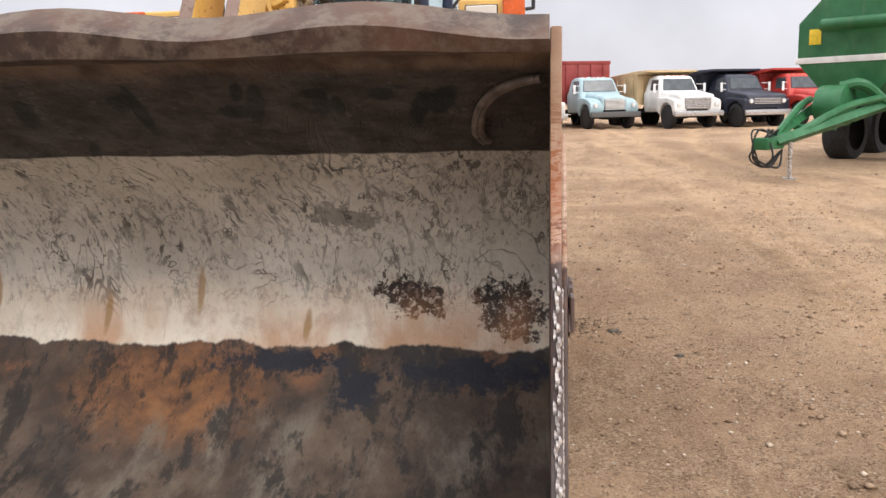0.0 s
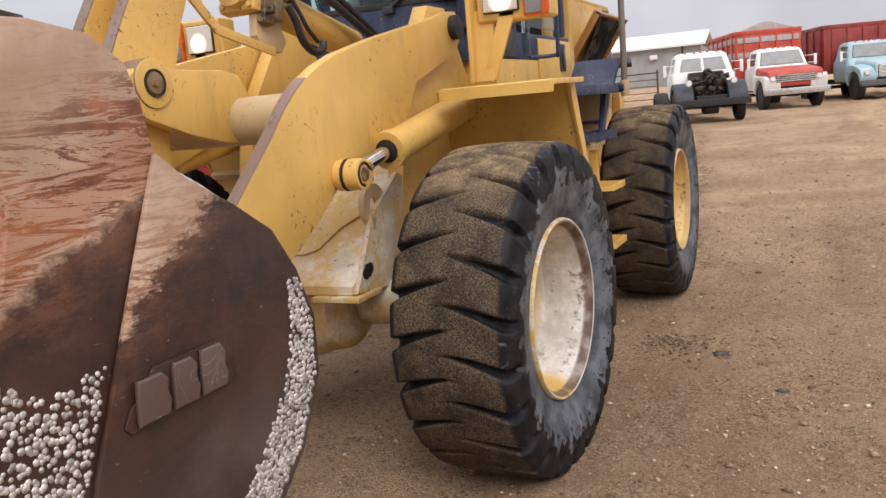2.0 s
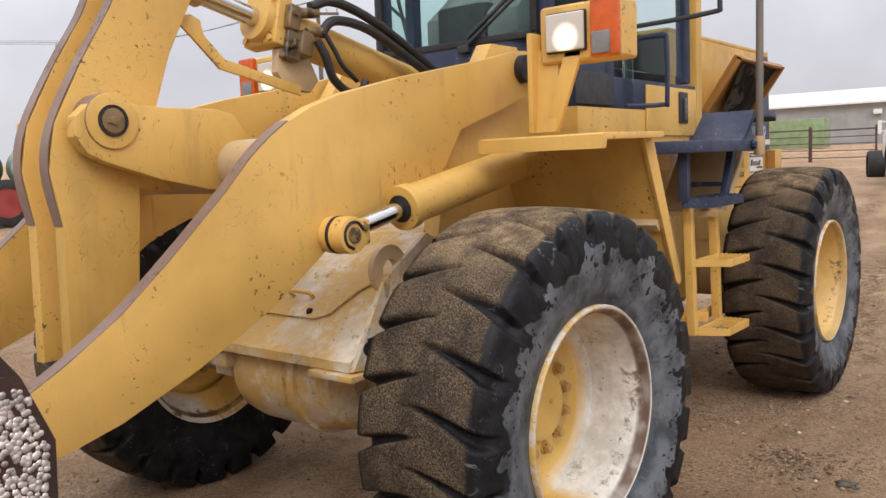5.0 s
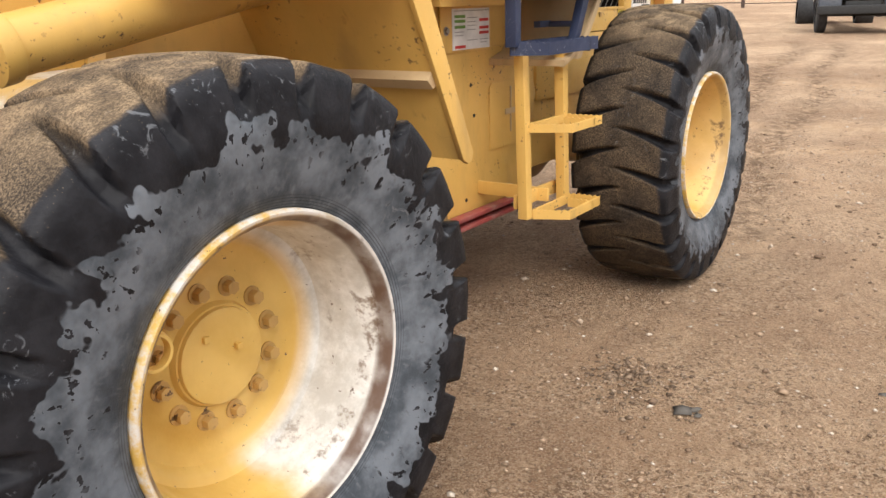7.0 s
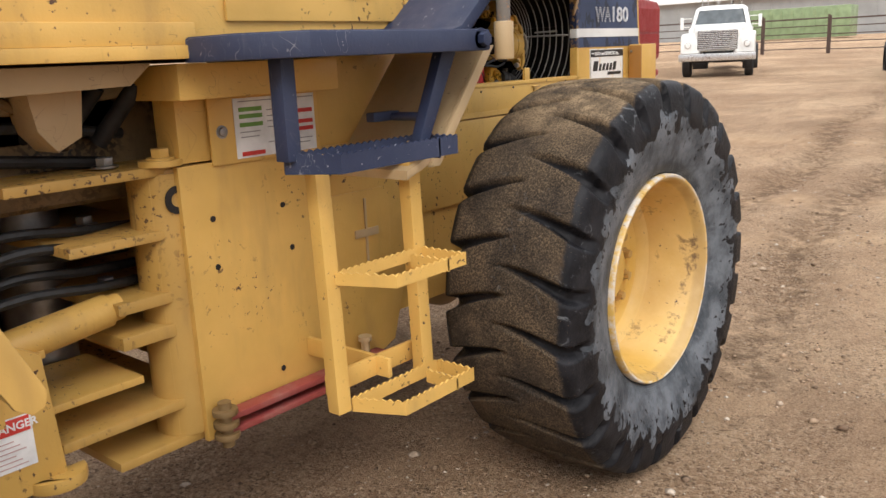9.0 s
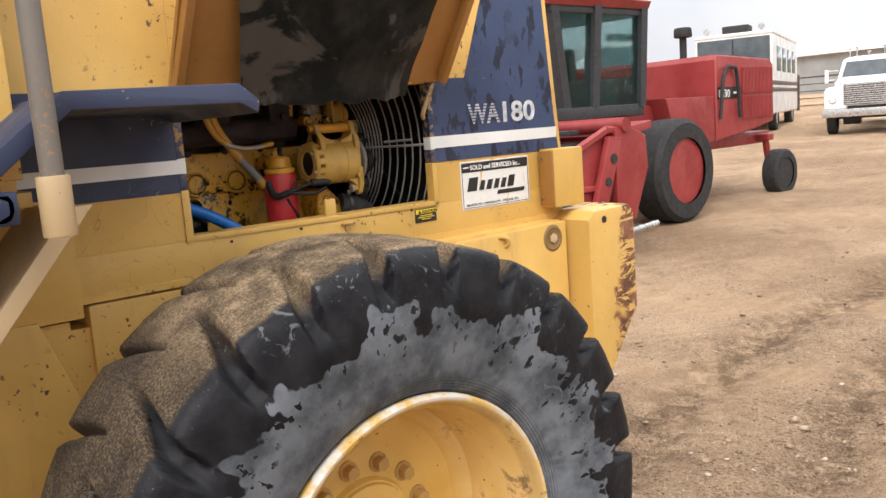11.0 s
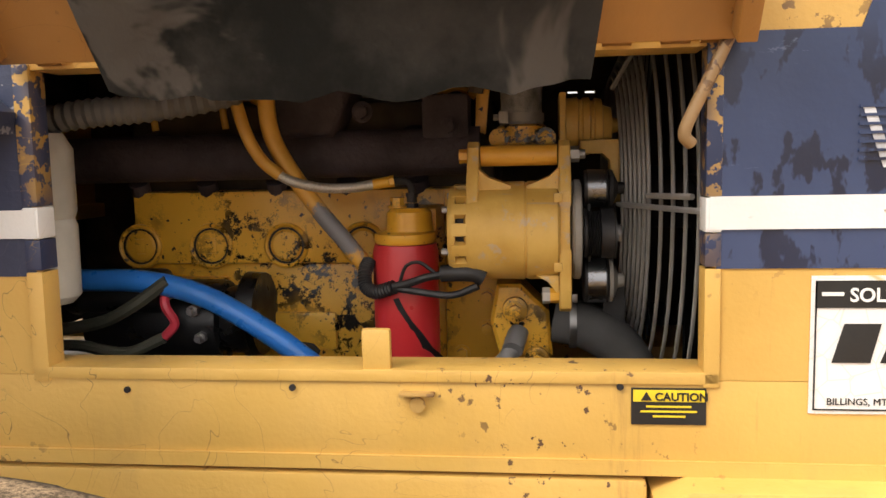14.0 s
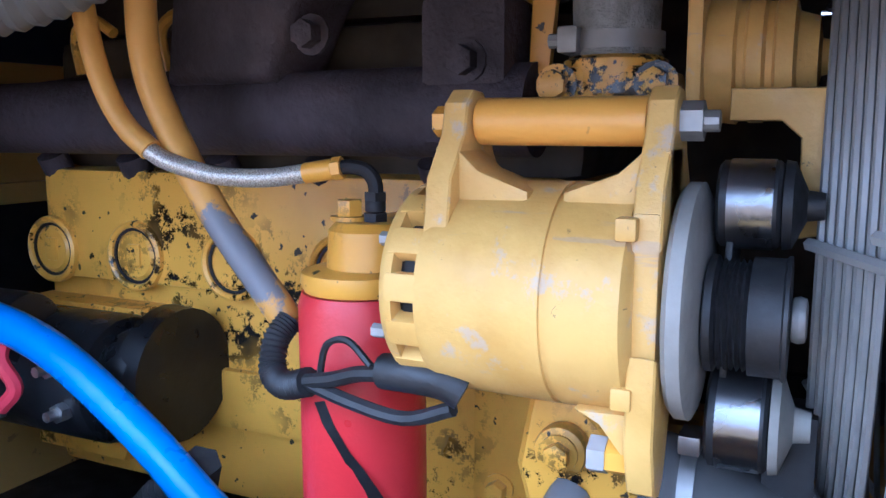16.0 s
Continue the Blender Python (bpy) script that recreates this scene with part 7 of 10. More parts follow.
braid.color(braid.mix(braid.ramp(braid.noise(850, 1), 0.40, 0.60), (0.30, 0.27, 0.22, 1), (0.58, 0.55, 0.48, 1)))
braid = braid.m
old_alloy = plain("aged_alloy", (0.34, 0.33, 0.31, 1), 0.5, 0.45, 0.3)
dusty_grey = plain("dusty_grey_paint", (0.27, 0.255, 0.225, 1), 0.7, 0.1, 0.2, 20)

bm = B()
box(bm, -0.46, 0.005, 8.09, 8.66, 1.342, 1.460, 0.008)
box(bm, -0.46, -0.012, 8.07, 8.68, 1.12, 1.343, 0.01)
box(bm, -0.013, 0.0, 8.30, 8.42, 1.20, 1.262, 0.006)
box(bm, -0.02, 0.012, 8.60, 8.71, 1.14, 1.46, 0.006)
prism(bm, [(8.07, 1.15), (8.20, 1.15), (8.26, 1.28), (8.24, 1.32), (8.07, 1.32)], "x", -0.02, 0.02, 0.006)
block = part("engine_block", bm, eng_y, loader, "oily yellow engine block", loc=(0.05, -0.013, 0.003))
for k, y in enumerate((8.10, 8.22, 8.345, 8.47)):
    bm = B()
    revolve(bm, [(0.004, 0.037), (0.010, 0.036), (0.012, 0.033), (0.010, 0.030), (0.0055, 0.029), (0.0055, 0.026), (0.009, 0.022), (0.0095, 0.0)], 32, "x", (0, y, 1.372))
    if k in (0, 1):
        box(bm, 0.003, 0.012, y - 0.008, y + 0.010, 1.36, 1.385, 0.003)
    plug = part("core_plug", bm, eng_y, block)
    bm = B()
    revolve(bm, [(0.0058, 0.0292), (0.0075, 0.0292), (0.0075, 0.0262), (0.0058, 0.0262)], 32, "x", (0, y, 1.372), True)
    part("oily_ring", bm, dark_iron, plug)
for (y, z) in ((8.665, 1.29), (8.665, 1.24), (8.665, 1.40), (8.625, 1.20)):
    bm = B()
    hexbolt(bm, (0.012, y, z), (1, 0, 0), 0.009, 0.012)
    part("engine_bolt", bm, eng_y, block)
# added dark floor and far wall that keep bright ground out of the bay
bm = B()
box(bm, -0.40, 0.36, 7.74, 9.38, 0.99, 1.01)
box(bm, -0.41, -0.39, 7.74, 9.38, 1.01, 1.20)
part("bay_light_block", bm, dark_iron, hood)
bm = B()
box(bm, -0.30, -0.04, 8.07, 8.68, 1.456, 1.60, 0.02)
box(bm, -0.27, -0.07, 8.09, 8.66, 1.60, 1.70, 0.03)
part("cylinder_head", bm, bay_dark, block, "dark cylinder head")
# exhaust manifold
bm = B()
cyl(bm, (0.03, 7.98, 1.512), (0.03, 8.66, 1.516), 0.036, seg=24)
for y in (8.12, 8.33, 8.55):
    cyl(bm, (-0.08, y, 1.53), (0.03, y, 1.512), 0.036, seg=18)
prism(bm, [(8.33, 1.54), (8.35, 1.68), (8.36, 1.75), (8.49, 1.75), (8.51, 1.66), (8.47, 1.60), (8.44, 1.54)], "x", -0.02, 0.075, 0.02, 3)
box(bm, 0.0, 0.06, 8.575, 8.645, 1.49, 1.60, 0.008)
pieces("exhaust_manifold", bm, iron_brown, block, "dull brown cast exhaust manifold", 50)
bm = B()
hexbolt(bm, (0.075, 8.49, 1.575), (1, 0, 0), 0.011, 0.014)
hexbolt(bm, (0.06, 8.615, 1.552), (1, 0, 0), 0.011, 0.014)
for k in range(5):
    cyl(bm, (-0.01, 8.10 + 0.115 * k, 1.456), (0.0, 8.10 + 0.115 * k, 1.475), 0.016, seg=12)
pieces("manifold_bolt", bm, iron_brown, block)
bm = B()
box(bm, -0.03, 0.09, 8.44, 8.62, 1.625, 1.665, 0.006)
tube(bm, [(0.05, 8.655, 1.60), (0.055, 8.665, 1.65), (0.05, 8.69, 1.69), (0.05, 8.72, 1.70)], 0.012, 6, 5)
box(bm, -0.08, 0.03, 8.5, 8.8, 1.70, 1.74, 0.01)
part("heat_shield", bm, bay_dark, block)
for y in (8.12, 8.24, 8.59):
    bm = B()
    tube(bm, [(-0.03, y, 1.56), (-0.025, y, 1.60), (-0.02, y + 0.03, 1.615), (-0.02, y + 0.06, 1.60)], 0.006, 8, 5)
    part("fuel_line", bm, eng_y, block)
amber_hose = Mat("amber_hose", 0.5)
ah = amber_hose.mix(amber_hose.ramp(amber_hose.noise(12, 5), 0.3, 0.7), (0.50, 0.25, 0.035, 1), (0.64, 0.35, 0.06, 1))
ah = amber_hose.mix(amber_hose.spot((0.142, 8.462, 1.405), (0.018, 0.034, 0.044), (0.85, 0, 0), 0.55, 45), ah, (0.17, 0.165, 0.17, 1))
amber_hose = amber_hose.color(ah).bump(amber_hose.noise(80, 3), 0.1, 0.003).m
# oil filter
bm = B()
lathe_solid(bm, [(1.195, 0.035), (1.20, 0.043), (1.215, 0.047), (1.375, 0.047), (1.385, 0.044)], 36, "z", (0.118, 8.556, 0))
filt = part("oil_filter", bm, filter_red, block, "red spin-on oil filter")
bm = B()
lathe_solid(bm, [(1.386, 0.042), (1.392, 0.045), (1.400, 0.044), (1.403, 0.034)], 32, "z", (0.118, 8.556, 0))
lathe_solid(bm, [(1.403, 0.034), (1.43, 0.032), (1.436, 0.026), (1.436, 0.012)], 28, "z", (0.112, 8.562, 0))
box(bm, 0.0, 0.10, 8.535, 8.60, 1.40, 1.435, 0.008)
hexbolt(bm, (0.115, 8.545, 1.436), (0, 0, 1), 0.010, 0.012)
part("filter_head", bm, eng_y, block)
bm = B()
cyl(bm, (0.114, 8.566, 1.428), (0.114, 8.566, 1.442), 0.0095, seg=6)
cyl(bm, (0.114, 8.566, 1.443), (0.114, 8.566, 1.451), 0.0075, seg=12, bev=0.001)
cyl(bm, (0.114, 8.566, 1.451), (0.114, 8.566, 1.457), 0.0088, seg=6)
tube(bm, [(0.114, 8.566, 1.448), (0.114, 8.566, 1.463), (0.115, 8.560, 1.472), (0.117, 8.549, 1.475), (0.119, 8.540, 1.4745)], 0.0055, 10, 5)
pieces("pipe_elbow", bm, dark_iron, block, "dark steel pipe elbow")
bm = B()
cyl(bm, (0.119, 8.542, 1.4745), (0.120, 8.535, 1.4735), 0.0085, seg=6)
cyl(bm, (0.120, 8.535, 1.4735), (0.123, 8.512, 1.470), 0.0078, seg=16, bev=0.001)
pieces("hose_crimp", bm, eng_y, block, "yellow crimped hose end")
bm = B()
tube(bm, [(0.123, 8.513, 1.470), (0.127, 8.48, 1.466), (0.134, 8.44, 1.467), (0.142, 8.40, 1.477), (0.146, 8.378, 1.489)], 0.0072, 16, 10)
part("braided_hose", bm, braid, block, "braided steel hose")
bm = B()
tube(bm, [(0.145, 8.384, 1.486), (0.147, 8.36, 1.506), (0.148, 8.340, 1.540), (0.147, 8.325, 1.59), (0.145, 8.315, 1.66), (0.14, 8.31, 1.74)], 0.0092, 12, 8)
part("orange_hose", bm, amber_hose, block, "amber hose over the braided end")
bm = B()
tube(bm, [(0.124, 8.362, 1.74), (0.124, 8.361, 1.62), (0.124, 8.364, 1.555), (0.125, 8.385, 1.505), (0.13, 8.43, 1.44), (0.13, 8.475, 1.385), (0.128, 8.498, 1.355)], 0.0125, 14, 8)
part("orange_hose", bm, amber_hose, block, "amber hose with scuffed jacket")
amber_tube = painted("amber_tube_paint", (0.66, 0.33, 0.03, 1), chip=(0.05, 0.03, 0.02, 1), dust=0.6)
# alternator
az, axx = 1.406, 0.160
bm = B()
lathe_solid(bm, [(8.648, 0.052), (8.652, 0.0635), (8.658, 0.0655), (8.727, 0.0665), (8.7275, 0.0648), (8.7305, 0.0648), (8.731, 0.0665), (8.770, 0.0665), (8.774, 0.060)], 48, "y", (axx, 0, az))
alt = part("alternator", bm, alt_y, block, "large pale yellow alternator")
# slotted end bell: bars with open slots between them over a dark core
bm = B()
lathe_solid(bm, [(8.634, 0.030), (8.636, 0.050), (8.640, 0.053), (8.650, 0.053)], 32, "y", (axx, 0, az))
part("end_core", bm, dark_iron, alt)
for k in range(14):
    a_ = 2 * math.pi * k / 14 + 0.12
    bm = B()
    box(bm, -0.0085, 0.0085, 8.632, 8.660, 0.044, 0.0635, 0.0025, m=Matrix.Translation((axx, 0, az)) @ Matrix.Rotation(a_, 4, "Y"))
    part("end_bar", bm, alt_y, alt)
bm = B()
revolve(bm, [(8.627, 0.036), (8.627, 0.0585), (8.630, 0.0615), (8.637, 0.0632), (8.637, 0.036)], 44, "y", (axx, 0, az), True)
part("end_ring", bm, alt_y, alt)
for a_, p_ in ((0.9, 0.050), (2.0, 0.056), (-0.6, 0.056)):
    bm = B()
    q_ = (axx + p_ * math.sin(a_), 8.628, az + p_ * math.cos(a_))
    cyl(bm, q_, (q_[0], 8.619, q_[2]), 0.0045, seg=6)
    part("end_screw", bm, old_alloy, alt)
bm = B()
cyl(bm, (axx + 0.004, 8.669, 1.507), (axx + 0.004, 8.771, 1.507), 0.0142, seg=24, bev=0.002)
part("bracket_tube", bm, amber_tube, block, "amber painted spacer tube")
bm = B()
for y0, y1, d in ((8.652, 8.668, 1), (8.772, 8.788, -1)):
    prism(bm, [(axx - 0.045, 1.46), (axx + 0.052, 1.440), (axx + 0.046, 1.475), (axx + 0.026, 1.500), (axx + 0.021, 1.518), (axx + 0.010, 1.526), (axx - 0.004, 1.525), (axx - 0.014, 1.512), (axx - 0.02, 1.49)], "y", y0, y1, 0.003, 3)
    e = y1 if d > 0 else y0
    prism(bm, [(e - d * 0.016, 1.492), (e, 1.490), (e + d * 0.012, 1.479), (e + d * 0.042, 1.468), (e + d * 0.042, 1.460), (e - d * 0.016, 1.455)], "x", axx - 0.006, axx + 0.034, 0.003)
prism(bm, [(axx - 0.005, 1.37), (axx + 0.055, 1.385), (axx + 0.056, 1.335), (axx + 0.044, 1.306), (axx + 0.032, 1.300), (axx + 0.020, 1.306), (axx + 0.010, 1.33)], "y", 8.772, 8.788, 0.003, 3)
prism(bm, [(8.772, 1.350), (8.742, 1.349), (8.756, 1.342), (8.772, 1.322)], "x", axx + 0.005, axx + 0.045, 0.003)
for z_ in (1.452, 1.362):
    box(bm, axx + 0.046, axx + 0.058, 8.765, 8.776, z_ - 0.006, z_ + 0.006, 0.0015)
box(bm, axx - 0.02, axx + 0.05, 8.7725, 8.7865, 1.35, 1.46, 0.002)
pieces("mounting_lug", bm, alt_y, block)
bm = B()
cyl(bm, (axx + 0.004, 8.640, 1.507), (axx + 0.004, 8.652, 1.507), 0.0095, seg=6)
cyl(bm, (axx + 0.036, 8.760, 1.322), (axx + 0.036, 8.772, 1.322), 0.010, seg=6)
pieces("mounting_bolt", bm, eng_y, block)
bm = B()
cyl(bm, (axx + 0.004, 8.788, 1.507), (axx + 0.004, 8.800, 1.507), 0.011, seg=6)
cyl(bm, (axx + 0.004, 8.800, 1.507), (axx + 0.004, 8.808, 1.507), 0.006, seg=10)
cyl(bm, (axx + 0.036, 8.750, 1.322), (axx + 0.036, 8.760, 1.322), 0.011, seg=6)
pieces("mounting_nut", bm, old_alloy, block)
bm = B()
lathe_solid(bm, [(8.7885, 0.05), (8.790, 0.064), (8.793, 0.0675), (8.800, 0.0675), (8.802, 0.063), (8.804, 0.03)], 44, "y", (axx - 0.004, 0, az))
part("cooling_fan", bm, dusty_grey, alt, "dusty grey cooling fan", 30)
bm = B()
prof_ = [(8.8045, 0.029), (8.806, 0.033), (8.810, 0.033)]
for k in range(5):
    prof_ += [(8.8115 + 0.0032 * k, 0.0285), (8.8131 + 0.0032 * k, 0.0315)]
prof_ += [(8.828, 0.0285), (8.8285, 0.033), (8.845, 0.033), (8.846, 0.0345), (8.848, 0.0345), (8.8485, 0.012)]
lathe_solid(bm, prof_, 36, "y", (axx - 0.004, 0, az - 0.006))
pul = part("alternator_pulley", bm, black_rubber, alt, "black grooved pulley", 30)
bm = B()
cyl(bm, (axx - 0.004, 8.8485, az - 0.006), (axx - 0.004, 8.857, az - 0.006), 0.013, seg=20, bev=0.004)
part("pulley_nut", bm, old_alloy, pul)
band_steel = plain("belt_polished_steel", (0.20, 0.20, 0.205, 1), 0.32, 0.95, 0.1)
for z, r, dx_ in ((1.460, 0.025, -0.028), (1.333, 0.030, -0.026)):
    bm = B()
    lathe_solid(bm, [(8.806, r * 0.9), (8.808, r), (8.838, r), (8.840, r * 0.93), (8.842, r * 0.4)], 36, "y", (axx + dx_, 0, z))
    idl = part("idler_pulley", bm, black_rubber, block, "black idler pulley with a polished band")
    bm = B()
    revolve(bm, [(8.812, r + 0.0008), (8.836, r + 0.0008)], 40, "y", (axx + dx_, 0, z))
    part("polished_band", bm, band_steel, idl, "polished running band")
    bm = B()
    lathe_solid(bm, [(8.841, r * 1.02), (8.846, r * 0.98), (8.853, r * 0.35), (8.862, r * 0.3)], 32, "y", (axx + dx_, 0, z))
    part("idler_cap", bm, dusty_grey if z < 1.4 else black_rubber, idl)
bm = B()
box(bm, axx - 0.062, axx - 0.012, 8.812, 8.816, 1.35, 1.44, 0.001)
box(bm, axx - 0.090, axx - 0.05, 8.836, 8.866, 1.18, 1.33, 0.001)
pieces("drive_belt", bm, black_rubber, block)
# coolant riser above the alternator
bm = B()
lathe_solid(bm, [(1.552, 0.033), (1.555, 0.031), (1.565, 0.031), (1.57, 0.030), (1.62, 0.0315), (1.76, 0.032)], 28, "z", (0.045, 8.722, 0))
riser = part("coolant_hose", bm, plain("dusty_riser_hose", (0.22, 0.215, 0.20, 1), 0.75, 0, 0.45, 45, 0.5), block, "grey dusty coolant hose")
bm = B()
revolve(bm, [(1.556, 0.0335), (1.568, 0.0335)], 32, "z", (0.045, 8.722, 0))
box(bm, 0.058, 0.082, 8.690, 8.704, 1.553, 1.571, 0.002)
cyl(bm, (0.072, 8.682, 1.562), (0.072, 8.690, 1.562), 0.005, seg=8)
pieces("hose_clamp", bm, old_alloy, riser, "steel hose clamp")
bm = B()
lathe_solid(bm, [(1.526, 0.036), (1.549, 0.036), (1.552, 0.031)], 28, "z", (0.045, 8.722, 0))
prism(bm, [(8.680, 1.527), (8.686, 1.541), (8.700, 1.544), (8.745, 1.544), (8.762, 1.541), (8.766, 1.527), (8.755, 1.520), (8.69, 1.520)], "x", 0.0, 0.078, 0.004)
part("riser_flange", bm, eng_y, block, "oily yellow riser flange")
for y_ in (8.690, 8.757):
    bm = B()
    hexbolt(bm, (0.078, y_, 1.532), (1, 0, 0), 0.010, 0.011)
    part("flange_bolt", bm, eng_y, block)
bm = B()
prism(bm, [(8.652, 1.545), (8.668, 1.540), (8.674, 1.60), (8.684, 1.66), (8.668, 1.67), (8.655, 1.62)], "x", 0.02, 0.03, 0.003)
part("lifting_eye", bm, eng_y, block)
bm = B()
lathe_solid(bm, [(8.782, 0.022), (8.785, 0.041), (8.803, 0.043), (8.805, 0.039), (8.809, 0.039), (8.811, 0.042), (8.820, 0.042), (8.822, 0.037), (8.826, 0.037), (8.828, 0.041), (8.838, 0.039), (8.840, 0.030), (8.852, 0.026), (8.854, 0.012), (8.862, 0.010)], 32, "y", (0.035, 0, 1.548))
box(bm, 0.0, 0.085, 8.776, 8.786, 1.515, 1.595, 0.003)
part("thermostat_housing", bm, alt_y, block, "dusty yellow stacked thermostat housing")
bm = B()
prism(bm, [(8.805, 1.527), (8.865, 1.527), (8.867, 1.44), (8.848, 1.436), (8.846, 1.497), (8.835, 1.507), (8.805, 1.507)], "x", 0.055, 0.095, 0.004)
part("tensioner_bracket", bm, alt_y, block, "scuffed yellow tensioner bracket")
bm = B()
prism(bm, [(8.685, 1.325), (8.72, 1.325), (8.76, 1.285), (8.765, 1.22), (8.69, 1.215), (8.675, 1.27)], "x", 0.02, 0.115, 0.012, 3)
cyl(bm, (0.115, 8.712, 1.29), (0.130, 8.712, 1.29), 0.018, seg=20, bev=0.003)
cyl(bm, (0.105, 8.742, 1.218), (0.128, 8.742, 1.218), 0.018, seg=20, bev=0.003)
hexbolt(bm, (0.130, 8.712, 1.29), (1, 0, 0), 0.009, 0.008)
hexbolt(bm, (0.128, 8.742, 1.218), (1, 0, 0), 0.009, 0.008)
part("water_pump", bm, eng_y, block)
bm = B()
tube(bm, [(0.095, 8.768, 1.270), (0.10, 8.81, 1.262), (0.10, 8.855, 1.235), (0.10, 8.885, 1.19), (0.10, 8.90, 1.15)], 0.033, 14, 6)
part("radiator_hose", bm, plain("dusty_hose", (0.075, 0.073, 0.07, 1), 0.8), block, "dusty grey radiator hose")
bm = B()
revolve(bm, [(8.772, 0.037), (8.782, 0.037), (8.782, 0.034), (8.772, 0.034)], 24, "y", (0.096, 0.016, 1.266), True)
box(bm, 0.095, 0.12, 8.786, 8.80, 1.298, 1.311, 0.002)
part("hose_clamp", bm, steel, block)
bm = B()
tube(bm, [(0.115, 8.71, 1.245), (0.135, 8.702, 1.225), (0.135, 8.68, 1.20), (0.13, 8.665, 1.16)], 0.013, 12, 5)
cyl(bm, (0.11, 8.716, 1.255), (0.14, 8.708, 1.235), 0.015, seg=12)
part("bypass_hose", bm, plain("grey_hose", (0.16, 0.155, 0.15, 1), 0.6), block)
# wiring, starter, blue hose
bm = B()
tube(bm, [(0.196, 8.672, 1.346), (0.198, 8.660, 1.352), (0.197, 8.640, 1.353), (0.194, 8.616, 1.352)], 0.0115, 16, 6)
part("terminal_boot", bm, black_rubber, block, "grey rubber terminal boot")
bm = B()
cyl(bm, (0.185, 8.658, 1.357), (0.185, 8.658, 1.374), 0.008, seg=6)
cyl(bm, (0.185, 8.658, 1.374), (0.185, 8.658, 1.380), 0.011, seg=14)
part("terminal_stud", bm, old_alloy, block)
bm = B()
tube(bm, [(0.194, 8.618, 1.350), (0.190, 8.595, 1.346), (0.185, 8.572, 1.338), (0.178, 8.545, 1.331)], 0.0055, 8, 5)
tube(bm, [(0.196, 8.665, 1.335), (0.192, 8.630, 1.322), (0.188, 8.59, 1.325), (0.178, 8.548, 1.330)], 0.0050, 8, 5)
tube(bm, [(0.192, 8.606, 1.353), (0.186, 8.585, 1.366), (0.182, 8.566, 1.360), (0.176, 8.556, 1.337)], 0.0025, 6, 5)
pieces("wiring", bm, black_rubber, block)
bm = B()
tube(bm, [(0.178, 8.548, 1.331), (0.170, 8.522, 1.323), (0.162, 8.506, 1.330), (0.152, 8.503, 1.350), (0.14, 8.507, 1.362)], 0.0105, 12, 12, 0.0016)
pieces("corrugated_conduit", bm, black_rubber, block)
# torn strip of tape hanging down the filter
bm = B()
strip_ = [(8.548, 1.312, 0.004), (8.555, 1.297, 0.004), (8.567, 1.278, 0.0035), (8.577, 1.262, 0.006), (8.585, 1.240, 0.012), (8.600, 1.222, 0.010)]
top_, bot_ = [], []
for y_, z_, w_ in strip_:
    dy_ = y_ - 8.556
    xx_ = 0.118 + math.sqrt(max(0.0, 0.0485 ** 2 - dy_ * dy_))
    top_.append(bm.verts.new((xx_, y_ - w_, z_)))
    bot_.append(bm.verts.new((xx_ - 0.001, y_ + w_, z_ + 0.002)))
for k in range(len(strip_) - 1):
    bm.faces.new((top_[k], bot_[k], bot_[k + 1], top_[k + 1]))
bmesh.ops.solidify(bm, geom=bm.faces[:], thickness=0.0015)
part("torn_tape", bm, black_rubber, filt, "torn black tape")
bm = B()
cyl(bm, (0.07, 8.06, 1.265), (0.07, 8.27, 1.265), 0.062, seg=32, bev=0.01)
cyl(bm, (0.07, 8.27, 1.265), (0.07, 8.31, 1.265), 0.052, seg=32, bev=0.01)
cyl(bm, (0.11, 8.04, 1.315), (0.11, 8.19, 1.315), 0.035, seg=24, bev=0.006)
lathe_solid(bm, [(8.29, 0.06), (8.295, 0.066), (8.32, 0.064)], 28, "y", (0.05, 0, 1.27))
part("starter_motor", bm, plain("oily_black", (0.012, 0.012, 0.013, 1), 0.35, 0.2, 0.5), block, "oily black starter motor")
bm = B()
for (y, z) in ((8.24, 1.29), (8.25, 1.25), (8.205, 1.315)):
    cyl(bm, (0.12, y, z), (0.14, y, z), 0.009, seg=6)
    cyl(bm, (0.14, y, z), (0.15, y, z), 0.005, seg=8)
pieces("starter_stud", bm, steel, block)
bm = B()
tube(bm, [(0.15, 8.205, 1.318), (0.16, 8.21, 1.30), (0.155, 8.22, 1.275), (0.16, 8.205, 1.255)], 0.007, 8, 5)
part("red_cable", bm, plain("red_cable", (0.45, 0.03, 0.05, 1), 0.45), block)
bm = B()
tube(bm, [(0.16, 8.205, 1.255), (0.17, 8.15, 1.235), (0.17, 8.08, 1.245), (0.15, 8.0, 1.24)], 0.0085, 8, 5)
tube(bm, [(0.16, 8.215, 1.338), (0.17, 8.16, 1.30), (0.16, 8.1, 1.275), (0.15, 8.0, 1.26)], 0.0095, 8, 5)
pieces("battery_cable", bm, plain("olive_cable", (0.05, 0.05, 0.035, 1), 0.6), block)
bm = B()
tube(bm, [(0.15, 7.95, 1.335), (0.15, 8.08, 1.338), (0.15, 8.18, 1.335), (0.152, 8.27, 1.312), (0.155, 8.36, 1.262), (0.158, 8.43, 1.212), (0.16, 8.50, 1.165), (0.16, 8.56, 1.13)], 0.0165, 14, 8)
part("blue_hose", bm, hose_blue, block, "bright blue rubber hose")
bm = B()
tube(bm, [(0.13, 8.41, 1.22), (0.12, 8.385, 1.20), (0.11, 8.34, 1.185), (0.10, 8.30, 1.15)], 0.0125, 10, 10, 0.002)
